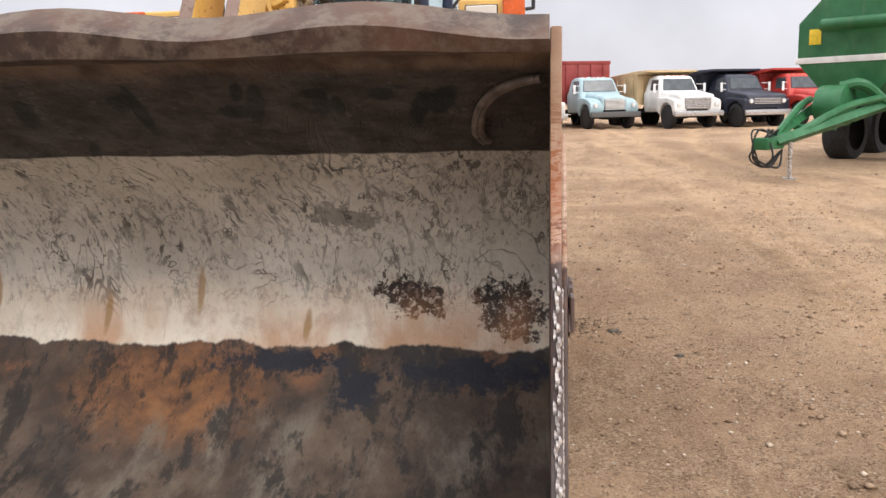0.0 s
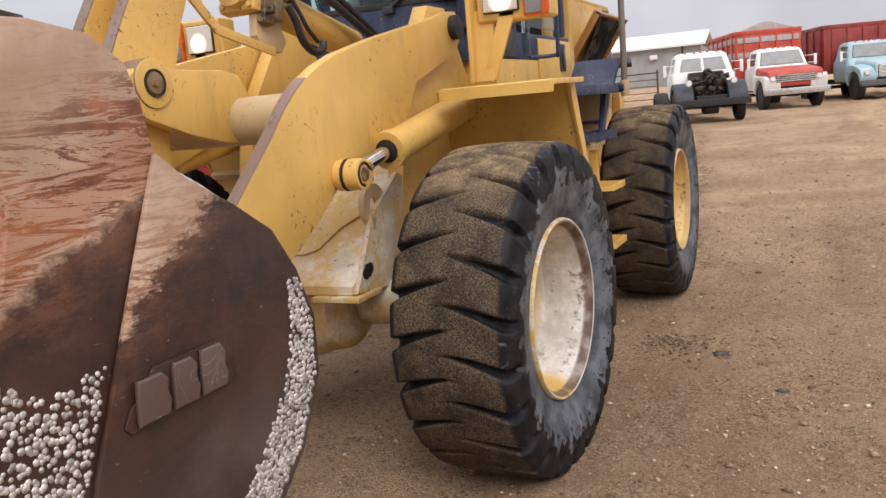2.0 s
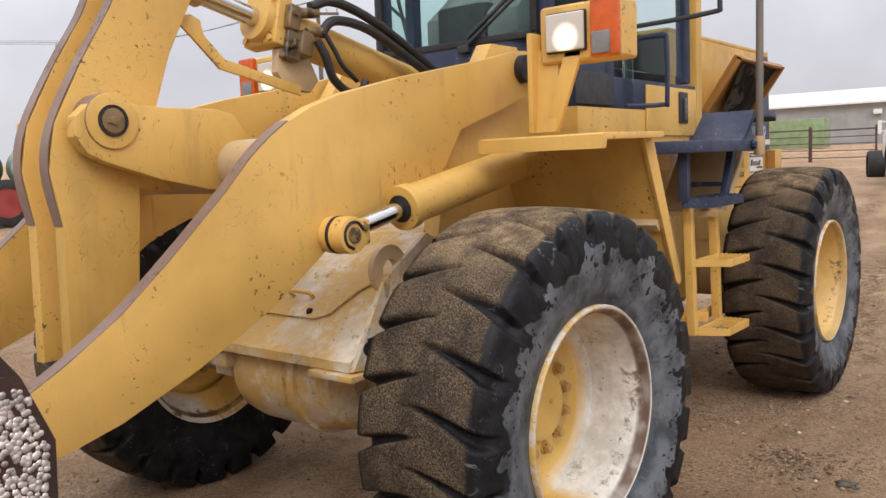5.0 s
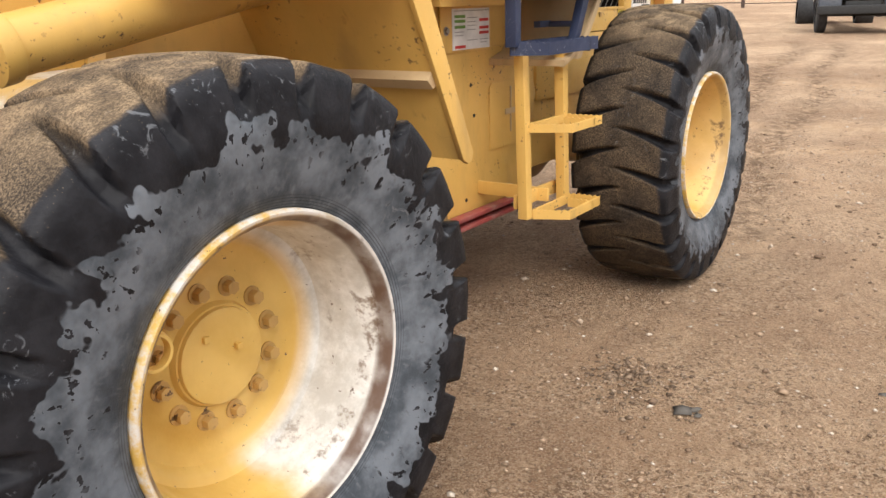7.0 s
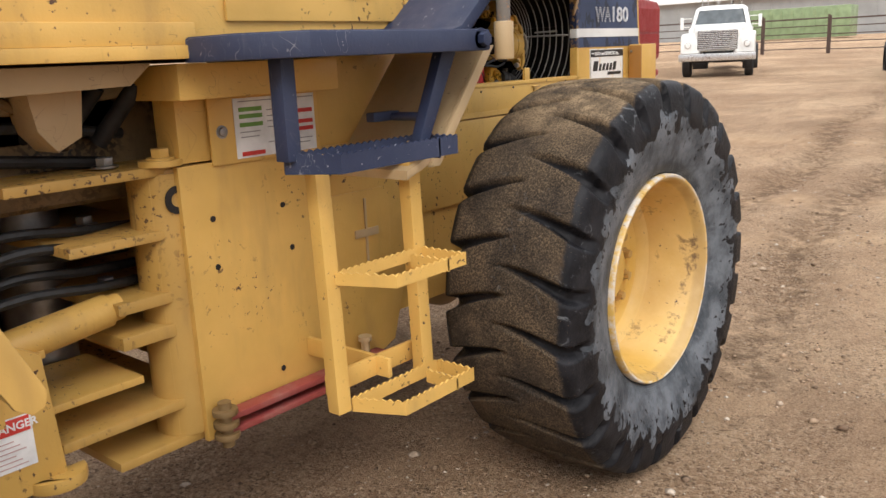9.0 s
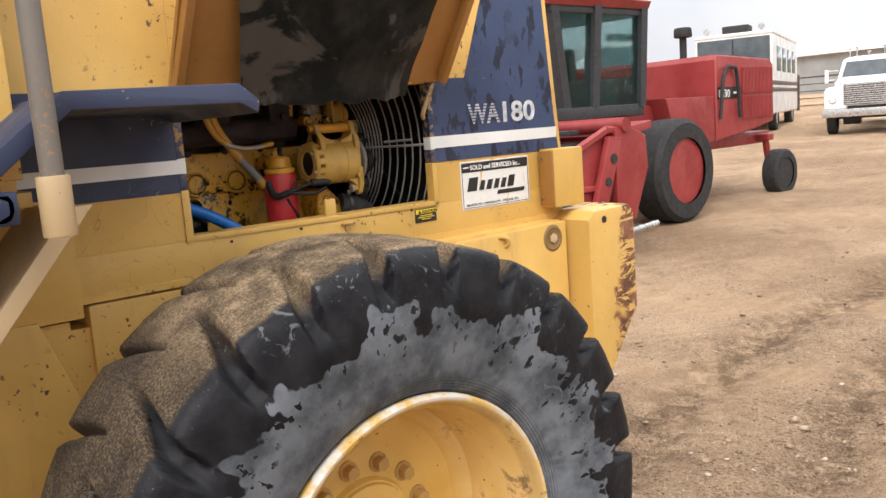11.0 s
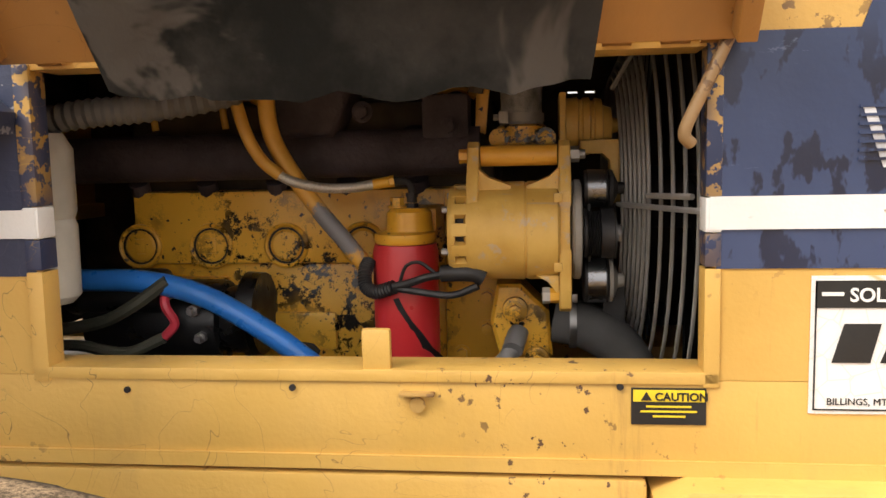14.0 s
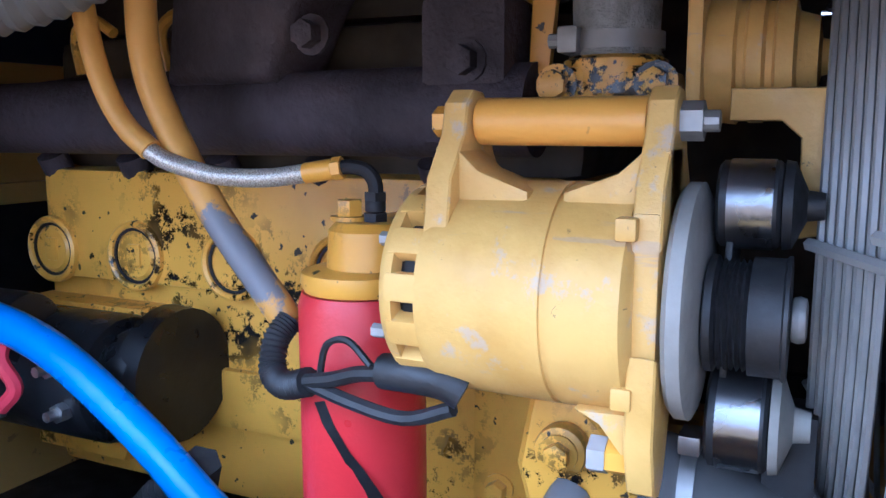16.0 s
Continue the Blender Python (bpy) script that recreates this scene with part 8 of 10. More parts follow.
cyl(bm, (0.13, 8.40, 1.205), (0.14, 8.415, 1.235), 0.017, seg=6)
part("oil_line", bm, black_rubber, block)
# expansion bottle and corrugated duct
bm = B()
lathe_solid(bm, [(1.33, 0.035), (1.34, 0.045), (1.43, 0.046), (1.44, 0.042), (1.45, 0.046), (1.53, 0.046), (1.55, 0.035)], 24, "z", (0.33, 8.09, 0))
part("expansion_bottle", bm, plain("milky_plastic", (0.55, 0.53, 0.46, 1), 0.5), hood, "milky plastic expansion bottle")
bm = B()
tube(bm, [(0.30, 8.05, 1.56), (0.30, 8.14, 1.575), (0.28, 8.22, 1.582), (0.24, 8.31, 1.60), (0.2, 8.40, 1.64)], 0.020, 12, 14, 0.003)
part("air_duct", bm, plain("grey_duct", (0.14, 0.14, 0.135, 1), 0.6), hood, "grey corrugated duct")
# fan, shroud and wire guard
FX, FZ = -0.02, 1.44
guard_radii = [0.19 + 0.010 * k for k in range(7)] + [0.275 + 0.024 * k for k in range(7)]
bm = B()
for r in guard_radii:
    y = 8.848 + 0.47 * (r - 0.19)
    pts = [(FX + r * math.cos(a), y, FZ + r * math.sin(a)) for a in [2 * math.pi * j / 40 for j in range(41)]]
    tube(bm, pts, 0.0028, 6, 1)
rings_bm = bm
bm = B()
box(bm, -0.41, 0.41, 9.03, 9.12, 1.14, 1.95)
guard = part("radiator", bm, dark_iron, loader, "dark radiator behind a grey wire fan guard")
pieces("guard_ring", rings_bm, plain("guard_wire", (0.30, 0.295, 0.28, 1), 0.6, 0.2), guard, "grey wire ring")
bm = B()
for a in (0.0, math.pi / 3, 2 * math.pi / 3, math.pi, 4 * math.pi / 3, 5 * math.pi / 3):
    pts = []
    for r in guard_radii[::3]:
        pts.append((FX + r * math.cos(a), 8.842 + 0.47 * (r - 0.19), FZ + r * math.sin(a)))
    tube(bm, pts, 0.004, 6, 2)
tube(bm, [(0.25, 8.872, 1.455), (0.335, 8.912, 1.457)], 0.004, 6, 1)
pieces("guard_spoke", bm, plain("spoke_wire", (0.36, 0.355, 0.34, 1), 0.55, 0.2), guard)
bm = B()
cyl(bm, (FX, 8.87, FZ), (FX, 9.03, FZ), 0.05, seg=20)
for k in range(8):
    a = 2 * math.pi * k / 8
    m4 = Matrix.Translation((FX, 8.985, FZ)) @ Matrix.Rotation(a, 4, "Y") @ Matrix.Rotation(radians(35), 4, "Z")
    box(bm, -0.045, 0.045, -0.002, 0.002, 0.05, 0.32, m=m4)
pieces("fan_blade", bm, dark_iron, guard, "dark radiator fan at rest")


# ---- yard: vehicles, fence, buildings ----
tyre_far = plain("tyre_rubber_far", (0.02, 0.02, 0.021, 1), 0.8, 0, 0.3)
glass_far = plain("dark_window", (0.07, 0.085, 0.095, 1), 0.12, 0, 0.2, 3)
chrome_far = plain("dull_chrome", (0.55, 0.55, 0.55, 1), 0.3, 0.8)
black_far = plain("chassis_black", (0.02, 0.02, 0.02, 1), 0.7)


def stand(name, label, category, x, y, heading, group="", sink=0.0):
    """A thing at its place on the yard; heading: degrees that its front (local -y) is turned to the left."""
    e = thing(name, label, category, group)
    e.matrix_basis = pose(x, y, rise(x, y) - sink, 0, 0, heading)
    return e


def road_wheel(parent, x, y, r, w, rim, dual=False, z=None):
    bm = B()
    z = r if z is None else z
    s = 1 if x > 0 else -1
    prof = [(-w / 2, r * 0.62), (-w / 2, r * 0.9), (-w * 0.38, r * 0.985), (0, r), (w * 0.38, r * 0.985), (w / 2, r * 0.9), (w / 2, r * 0.62)]
    revolve(bm, prof, 28, "x", (0, 0, 0))
    wh = part("wheel", bm, tyre_far, parent, "", 40, (x, y, z))
    bm = B()
    lathe_solid(bm, [(s * w * 0.42, r * 0.63), (s * w * 0.30, r * 0.55), (s * w * 0.12, r * 0.45), (s * w * 0.14, r * 0.2), (s * w * 0.3, r * 0.16)], 20)
    part("rim", bm, rim, wh)
    return wh


def grille(parent, x0, x1, y, z0, z1, n, mat, bg):
    bm = B()
    box(bm, x0, x1, y, y + 0.03, z0, z1, 0.01)
    g = part("grille", bm, bg, parent)
    for k in range(n):
        bm = B()
        z = z0 + (z1 - z0) * (k + 0.5) / n
        box(bm, x0 + 0.015, x1 - 0.015, y - 0.02, y + 0.01, z - (z1 - z0) / n * 0.3, z + (z1 - z0) / n * 0.3, 0.004)
        part("grille_bar", bm, mat, g)
    return g


def truck(name, label, x, y, heading, col, style, box_col=None, box_kind="", low=None, hood_col=None, rimc=None, box_len=4.2, bump=None):
    """An old conventional truck; its front is at local y = 0."""
    e = stand(name, label, "truck", x, y, heading, "trucks parked in a row")
    rimc = rimc or white_paint
    hood_col = hood_col or col
    bm = B()
    box(bm, -0.42, 0.42, 0.15, 3.0 + box_len, 0.62, 0.82, 0.02)
    for yy in (0.75, 3.2 + box_len * 0.55):
        cyl(bm, (-0.95, yy, 0.5), (0.95, yy, 0.5), 0.07, seg=10)
    cyl(bm, (0.75, 2.2, 0.6), (0.75, 3.0, 0.6), 0.24, seg=16)
    part("chassis", bm, black_far, e)
    wide = 0.96
    # cab: narrows towards a rounded roof
    bm = B()
    loft(bm, [round_plan(w_, f_, r_, z_, c_) for w_, f_, r_, z_, c_ in ((0.90, 1.46, 2.84, 0.70, 0.06), (0.96, 1.42, 2.88, 0.95, 0.10), (0.96, 1.43, 2.88, 1.46, 0.12), (0.91, 1.50, 2.86, 1.56, 0.13),
                                                                     (0.80, 1.73, 2.79, 2.06, 0.16), (0.76, 1.80, 2.76, 2.13, 0.18), (0.66, 1.92, 2.66, 2.19, 0.20), (0.4, 2.1, 2.5, 2.21, 0.15))])
    roof_col = white_paint if low else col
    cab_ = part("cab", bm, roof_col if style != "slope" else col, e, "", 50)

    def slope_pt(z_, fx, fy):
        """A point of the cab's upper faces: fx across, fy from front to back."""
        t_ = (z_ - 1.56) / 0.50
        w_, f_, r_ = 0.91 - 0.11 * t_, 1.50 + 0.23 * t_, 2.86 - 0.07 * t_
        return fx * w_, f_ + (r_ - f_) * fy, z_

    def sheet(name_, quad, out_, mat_):
        bm_ = B()
        lo_ = [bm_.verts.new(Vector(p) + Vector(out_) * 0.002) for p in quad]
        hi_ = [bm_.verts.new(Vector(p) + Vector(out_) * 0.012) for p in quad]
        bm_.faces.new(lo_)
        bm_.faces.new(hi_)
        for k_ in range(len(quad)):
            bm_.faces.new((lo_[k_], lo_[(k_ + 1) % len(quad)], hi_[(k_ + 1) % len(quad)], hi_[k_]))
        return part(name_, bm_, mat_, cab_, "", 0)

    fr = [slope_pt(1.585, x_, 0) for x_ in (-0.84, 0.84)] + [slope_pt(2.035, x_, 0) for x_ in (0.80, -0.80)]
    if style == "mack":
        for s in (1, -1):
            sheet("windscreen", [slope_pt(1.60, 0.05 * s, 0), slope_pt(1.60, 0.80 * s, 0), slope_pt(2.0, 0.76 * s, 0), slope_pt(2.0, 0.05 * s, 0)], (0, -0.91, 0.41), glass_far)
    else:
        sheet("windscreen_seal", [(p[0] * 1.03, p[1], p[2] + (0.015 if p[2] > 1.8 else -0.015)) for p in fr], (0, -0.91, 0.41), black_far)
        sheet("windscreen", [(p[0], p[1] - 0.012, p[2] + 0.005) for p in fr], (0, -0.91, 0.41), glass_far)
    for s in (1, -1):
        sheet("side_window", [slope_pt(1.59, s, 0.16), slope_pt(1.59, s, 0.62), slope_pt(2.03, s, 0.62), slope_pt(2.03, s, 0.10)], (s * 0.97, 0, 0.2), glass_far)
        bm = B()
        prism(bm, [(1.58, 0.80), (1.56, 1.50), (2.36, 1.50), (2.36, 0.80)], "x", s * 0.961, s * 0.975, 0.004)
        dr_ = part("door", bm, low or col, cab_)
        bm = B()
        box(bm, s * 1.18 - 0.05, s * 1.18 + 0.05, 1.50, 1.54, 1.48, 1.86, 0.01)
        cyl(bm, (s * 0.94, 1.56, 1.56), (s * 1.18, 1.53, 1.56), 0.012, seg=6)
        cyl(bm, (s * 0.88, 1.66, 1.82), (s * 1.18, 1.53, 1.82), 0.012, seg=6)
        part("mirror", bm, white_paint, cab_)
    if style != "mack":
        hw0, hw1, t0, t1, r0 = {"boxy": (0.94, 0.94, 1.33, 1.50, 0.07), "slope": (0.56, 0.72, 1.36, 1.53, 0.16), "tall": (0.66, 0.84, 1.50, 1.62, 0.14), "wide": (0.78, 0.90, 1.38, 1.56, 0.10)}[style]
        bm = B()
        loft(bm, [arch_ring(hw0 * 0.97, 0.10, 0.80, t0 - 0.10, r0), arch_ring(hw0, 0.15, 0.78, t0 - 0.02, r0), arch_ring(hw0 * 1.01, 0.26, 0.78, t0 + 0.015, r0), arch_ring((hw0 + hw1) / 2, 0.9, 0.80, (t0 + t1) / 2 + 0.02, r0), arch_ring(hw1, 1.47, 0.80, t1, r0)])
        part("hood", bm, hood_col, e, "", 45)
    if style == "mack":
        bm = B()
        box(bm, -0.50, 0.50, 0.75, 1.45, 0.75, 1.55, 0.05)
        for k in range(44):
            rr = random.Random(k)
            p = Vector((rr.uniform(-0.46, 0.46), rr.uniform(0.25, 0.8), rr.uniform(0.75, 1.52)))
            q = p + Vector((rr.uniform(-0.3, 0.3), rr.uniform(-0.1, 0.1), rr.uniform(-0.2, 0.2)))
            cyl(bm, p, q, rr.uniform(0.02, 0.09), seg=10)
        pieces("bare_engine", bm, plain("rusty_engine", (0.035, 0.025, 0.018, 1), 0.7, 0.2, 0.5), e, "exposed rusty engine with the hood off")
    # fenders
    for s in (1, -1):
        bm = B()
        fy, fr_ = 0.75, 0.60
        arch = [(fy + 0.66 * math.cos(a), 0.60 + 0.64 * math.sin(a)) for a in [math.pi * k / 12 for k in range(13)]]
        inner_ = [(fy + 0.54 * math.cos(a), 0.56 + 0.50 * math.sin(a)) for a in [math.pi * k / 12 for k in range(13)]]
        if style == "mack":
            prism(bm, arch + [p for p in reversed(inner_)], "x", s * 0.50, s * 1.08, 0.06, 3)
        else:
            outer_ = {"boxy": [(1.45, 0.74), (1.45, 1.22), (0.16, 1.16), (0.09, 1.08), (0.09, 0.78)], "slope": [(1.45, 0.74), (1.43, 1.30), (0.95, 1.31), (0.42, 1.22), (0.16, 1.08), (0.09, 0.92), (0.09, 0.74)],
                      "tall": [(1.45, 0.74), (1.45, 1.36), (0.5, 1.33), (0.14, 1.27), (0.08, 1.12), (0.08, 0.74)],
                      "wide": [(1.45, 0.74), (1.45, 1.30), (0.5, 1.25), (0.14, 1.15), (0.08, 1.0), (0.08, 0.74)]}[style]
            prism(bm, outer_ + [p for p in reversed(inner_)], "x", s * 0.50, s * 1.08, 0.07, 3)
        part("fender", bm, (low or col) if style != "mack" else plain("dusty_navy", (0.03, 0.034, 0.045, 1), 0.6), e)
        road_wheel(e, s * 0.92, 0.75, 0.49, 0.25, rimc)
        for yy in (3.2 + box_len * 0.55,):
            road_wheel(e, s * 0.86, yy, 0.50, 0.5, rimc)
        bm = B()
        hx, hz = (0.78, 1.06) if style == "boxy" else (0.86, 0.98)
        if style == "mack":
            hx, hz = 0.66, 1.22
        cyl(bm, (s * hx, 0.12, hz), (s * hx, 0.055, hz), 0.10, seg=18, bev=0.01)
        part("headlamp", bm, chrome_far, e)
        bm = B()
        cyl(bm, (s * hx, 0.055, hz), (s * hx, 0.045, hz), 0.075, seg=18)
        part("lamp_glass", bm, ink_white, e)
    if style == "boxy":
        grille(e, -0.66, 0.66, 0.07, 0.93, 1.19, 4, chrome_far, black_far)
    if style == "wide":
        grille(e, -0.60, 0.60, 0.07, 0.80, 1.24, 6, chrome_far, plain("grille_grey", (0.25, 0.25, 0.25, 1), 0.5, 0.4))
    if style == "tall":
        grille(e, -0.58, 0.58, 0.07, 0.83, 1.40, 10, chrome_far, black_far)
        for x_, h_ in ((-0.6, 0.25), (-0.42, 0.28), (-0.1, 0.12), (0.3, 0.26), (0.6, 0.24)):
            bm = B()
            cyl(bm, (x_, 2.0, 2.17), (x_, 2.0, 2.19 + h_), 0.018, seg=8)
            box(bm, x_ - 0.05, x_ + 0.05, 1.97, 2.03, 2.17 + h_, 2.21 + h_, 0.008)
            part("roof_horn", bm, chrome_far, cab_)
    if style == "slope":
        grille(e, -0.46, 0.46, 0.075, 0.80, 1.24, 9, chrome_far if bump is None else white_paint, black_far)
    bm = B()
    box(bm, -1.12, 1.12, -0.08, 0.03, 0.50, 0.72, 0.03)
    part("bumper", bm, bump or chrome_far, e)
    for k in range(5):
        if style not in ("boxy", "tall") or low:
            bm = B()
            xx = (-0.5, -0.2, 0, 0.2, 0.5)[k]
            box(bm, xx - 0.045, xx + 0.045, 1.86, 1.94, 2.14, 2.20, 0.015)
            part("roof_marker", bm, orange_mat, cab_)
    if box_kind:
        L = box_len
        bm = B()
        y0 = 3.05
        if box_kind == "dump":
            prism(bm, [(y0, 1.0), (y0 - 0.05, 2.25), (y0 - 0.9, 2.36), (y0 - 0.9, 2.44), (y0 + 0.1, 2.44), (y0 + L, 2.2), (y0 + L, 1.0)], "x", -1.2, 1.2, 0.03)
        elif box_kind == "grain":
            box(bm, -1.22, 1.22, y0, y0 + L, 1.05, 2.85, 0.03)
            box(bm, -1.25, 1.25, y0 - 0.02, y0 + L + 0.02, 2.80, 2.95, 0.02)
        else:
            box(bm, -1.22, 1.22, y0, y0 + L, 1.0, 3.2, 0.04)
        bx = part("cargo_box", bm, box_col, e)
        for k in range(6):
            for s in (1, -1):
                bm = B()
                yy = y0 + 0.3 + k * (L - 0.6) / 5
                box(bm, s * 1.22, s * 1.28, yy - 0.04, yy + 0.04, 1.0, 2.15 if box_kind == "dump" else 2.85, 0.01)
                part("box_rib", bm, box_col, bx)
        for k in range(4):
            bm = B()
            xx = -0.9 + 0.6 * k
            box(bm, xx - 0.03, xx + 0.03, y0 - 0.05, y0, 1.05, 2.2 if box_kind == "dump" else 2.8, 0.01)
            part("box_rib", bm, box_col, bx)
    return e


def paint(name, c, **k):
    return painted(name, c, dirt=(0.25, 0.2, 0.15, 1), **k)


lt_blue = paint("pale_blue_paint", (0.34, 0.48, 0.52, 1))
cream = paint("cream_paint", (0.60, 0.45, 0.25, 1))
navy2 = paint("dark_blue_paint", (0.008, 0.013, 0.032, 1))
red2 = paint("bright_red_paint", (0.45, 0.03, 0.02, 1))
orange_red = paint("orange_red_paint", (0.45, 0.045, 0.022, 1))
maroon = paint("dark_red_paint", (0.26, 0.02, 0.02, 1))
green_jd = paint("green_paint", (0.006, 0.115, 0.032, 1))
grain_red = paint("faded_red_paint", (0.25, 0.022, 0.018, 1))



bump_grey = plain("dull_bumper", (0.10, 0.10, 0.10, 1), 0.6)
truck("farm_truck", "pale blue old farm truck with red grain box", 3.98, 36.95, 22, lt_blue, "slope", grain_red, "grain", rimc=black_far, bump=bump_grey)
truck("farm_truck", "white old truck with cream and orange cargo box", 7.28, 36.7, 22, white_paint, "wide", cream, "dump", rimc=black_far)
truck("dump_truck", "dark blue dump truck with chrome grille", 10.1, 37.1, 24, navy2, "boxy", navy2, "dump", rimc=black_far)
truck("dump_truck", "bright red dump truck beside the green cart", 12.7, 37.6, 24, red2, "slope", red2, "dump")
rw = truck("farm_truck", "red and white farm truck with red grain box and grey panels", 0.9, 34.2, 21, orange_red, "boxy", orange_red, "grain", low=white_paint, rimc=black_far)
panel_grey = plain("faded_panel_grey", (0.36, 0.34, 0.33, 1), 0.6)
for s in (1, -1):
    for z0 in (1.35, 1.95, 2.5):
        bm = B()
        box(bm, s * 1.222, s * 1.245, 3.1, 7.2, z0, z0 + 0.22, 0.005)
        part("side_panel", bm, panel_grey, rw)
for z0 in (1.95, 2.5):
    bm = B()
    box(bm, -1.15, 1.15, 3.02, 3.046, z0, z0 + 0.2, 0.005)
    part("front_panel", bm, panel_grey, rw)
bm = B()
prism(bm, [(-1.1, 2.94), (-0.15, 3.25), (0.15, 3.25), (1.1, 2.94)], "y", 3.2, 6.9, 0.02)
part("tarp", bm, panel_grey, rw, "grey tarpaulin peak")
truck("old_tractor_unit", "white old truck with dark round fenders, hood missing", -1.25, 28.9, 17, white_paint, "mack", None, "", rimc=black_far, bump=black_far)
truck("farm_truck", "white farm truck with a wide slatted grille", -7.9, 30.9, 19, white_paint, "tall", None, "", rimc=black_far)


def motor_coach(x, y, heading):
    """A tall square-fronted coach behind the windrower."""
    e = stand("motor_coach", "white and brown motor coach with a dark windscreen", "coach", x, y, heading)
    bm = B()
    box(bm, -1.2, 1.2, 0.0, 7.5, 0.55, 3.15, 0.12, 3)
    body = part("body", bm, white_paint, e)
    bm = B()
    box(bm, -1.21, 1.21, -0.02, 7.4, 3.10, 3.22, 0.05)
    part("roof", bm, white_paint, e)
    bm = B()
    box(bm, -1.12, 1.12, -0.03, 0.02, 1.70, 3.05, 0.03)
    part("windscreen", bm, glass_far, body)
    bm = B()
    box(bm, -0.015, 0.015, -0.045, 0.0, 1.70, 3.05)
    part("divider", bm, black_far, body)
    for z0 in (1.28, 1.50):
        bm = B()
        box(bm, -1.215, 1.215, -0.02, 7.3, z0, z0 + 0.13, 0.01)
        part("stripe", bm, coach_brown, body)
    for s in (1, -1):
        for k in range(4):
            bm = B()
            box(bm, s * 1.195, s * 1.212, 1.0 + 1.5 * k, 2.1 + 1.5 * k, 1.95, 2.75, 0.02)
            part("side_window", bm, glass_far, body)
        for yy in (1.2, 5.8):
            road_wheel(e, s * 1.05, yy, 0.48, 0.26, chrome_far)
        bm = B()
        cyl(bm, (s * 0.9, -0.05, 1.0), (s * 0.9, 0.02, 1.0), 0.11, seg=16)
        part("headlamp", bm, chrome_far, body)
        bm = B()
        lathe_solid(bm, [(-0.1, 0.11), (0.0, 0.06), (0.3, 0.03)], 14, "y", (s * 0.85, 0.3, 3.36))
        cyl(bm, (s * 0.85, 0.35, 3.2), (s * 0.85, 0.35, 3.35), 0.02, seg=8)
        part("air_horn", bm, chrome_far, e)
    bm = B()
    box(bm, -0.42, 0.42, 0.5, 1.3, 3.22, 3.5, 0.05)
    part("roof_unit", bm, black_far, e)
    bm = B()
    box(bm, -1.2, 1.2, -0.1, 0.02, 0.5, 0.75, 0.03)
    part("bumper", bm, chrome_far, e)


coach_brown = paint("brown_stripe_paint", (0.075, 0.045, 0.035, 1))
motor_coach(-12.6, 32.05, 22)

# ---- red windrower ----
teal = bpy.data.materials.new("teal_glass")
teal.use_nodes = True
tb_ = teal.node_tree.nodes["Principled BSDF"]
tb_.inputs["Base Color"].default_value = (0.68, 0.92, 0.90, 1)
tb_.inputs["Roughness"].default_value = 0.0
tb_.inputs["Transmission Weight"].default_value = 1.0
tb_.inputs["IOR"].default_value = 1.1
sw_red = painted("faded_machine_red", (0.26, 0.020, 0.020, 1), dirt=(0.36, 0.11, 0.085, 1), wear=0.6, dust=0.7)
sw = stand("windrower", "faded red self-propelled windrower with a teal-glazed cab", "farm machine", -4.86, 13.53, 2)
bm = B()
prism(bm, [(-0.95, 3.02), (-1.0, 3.12), (-0.8, 3.2), (0.8, 3.2), (1.0, 3.12), (0.95, 3.02)], "y", 1.35, 3.25, 0.04, 3)
part("cab_roof", bm, sw_red, sw)
bm = B()
for (xa, ya, xb, yb) in ((-0.80, 1.75, -0.88, 1.50), (0.80, 1.75, 0.88, 1.50), (-0.86, 3.1, -0.90, 3.15), (0.86, 3.1, 0.90, 3.15), (0.84, 2.2, 0.90, 2.25)):
    tmp = bmesh.new()
    lo = [tmp.verts.new((xa + dx, ya + dy, 1.70)) for dx, dy in ((-.06, -.06), (.06, -.06), (.06, .06), (-.06, .06))]
    hi = [tmp.verts.new((xb + dx, yb + dy, 3.04)) for dx, dy in ((-.06, -.06), (.06, -.06), (.06, .06), (-.06, .06))]
    for k in range(4):
        tmp.faces.new((lo[k], lo[(k + 1) % 4], hi[(k + 1) % 4], hi[k]))
    merge(bm, tmp)
box(bm, -0.90, 0.90, 1.62, 3.15, 1.58, 1.74, 0.02)
box(bm, -0.93, 0.93, 1.44, 3.2, 2.93, 3.035, 0.02)
part("cab_frame", bm, cab_dark, sw)
for name_, pts in (("front_glass", ((-0.80, 1.74, 1.72), (0.80, 1.74, 1.72), (0.88, 1.50, 3.03), (-0.88, 1.50, 3.03))), ("side_glass", ((0.85, 1.78, 1.72), (0.87, 3.08, 1.72), (0.90, 3.12, 3.03), (0.90, 1.55, 3.03))),
                   ("side_glass", ((-0.85, 1.78, 1.72), (-0.87, 3.08, 1.72), (-0.90, 3.12, 3.03), (-0.90, 1.55, 3.03))), ("rear_glass", ((-0.85, 3.14, 2.0), (0.85, 3.14, 2.0), (0.88, 3.14, 3.03), (-0.88, 3.14, 3.03)))):
    bm = B()
    f = bm.faces.new([bm.verts.new(p) for p in pts])
    bmesh.ops.solidify(bm, geom=[f], thickness=0.006)
    pane(name_, bm, sw, mat=teal)
bm = B()
box(bm, -0.28, 0.28, 2.45, 2.85, 1.95, 2.1, 0.05)
box(bm, -0.26, 0.26, 2.78, 2.92, 2.05, 2.6, 0.06)
box(bm, -0.85, 0.85, 3.04, 3.10, 1.72, 2.12)
box(bm, -0.1, 0.1, 1.85, 2.05, 1.72, 2.2, 0.03)
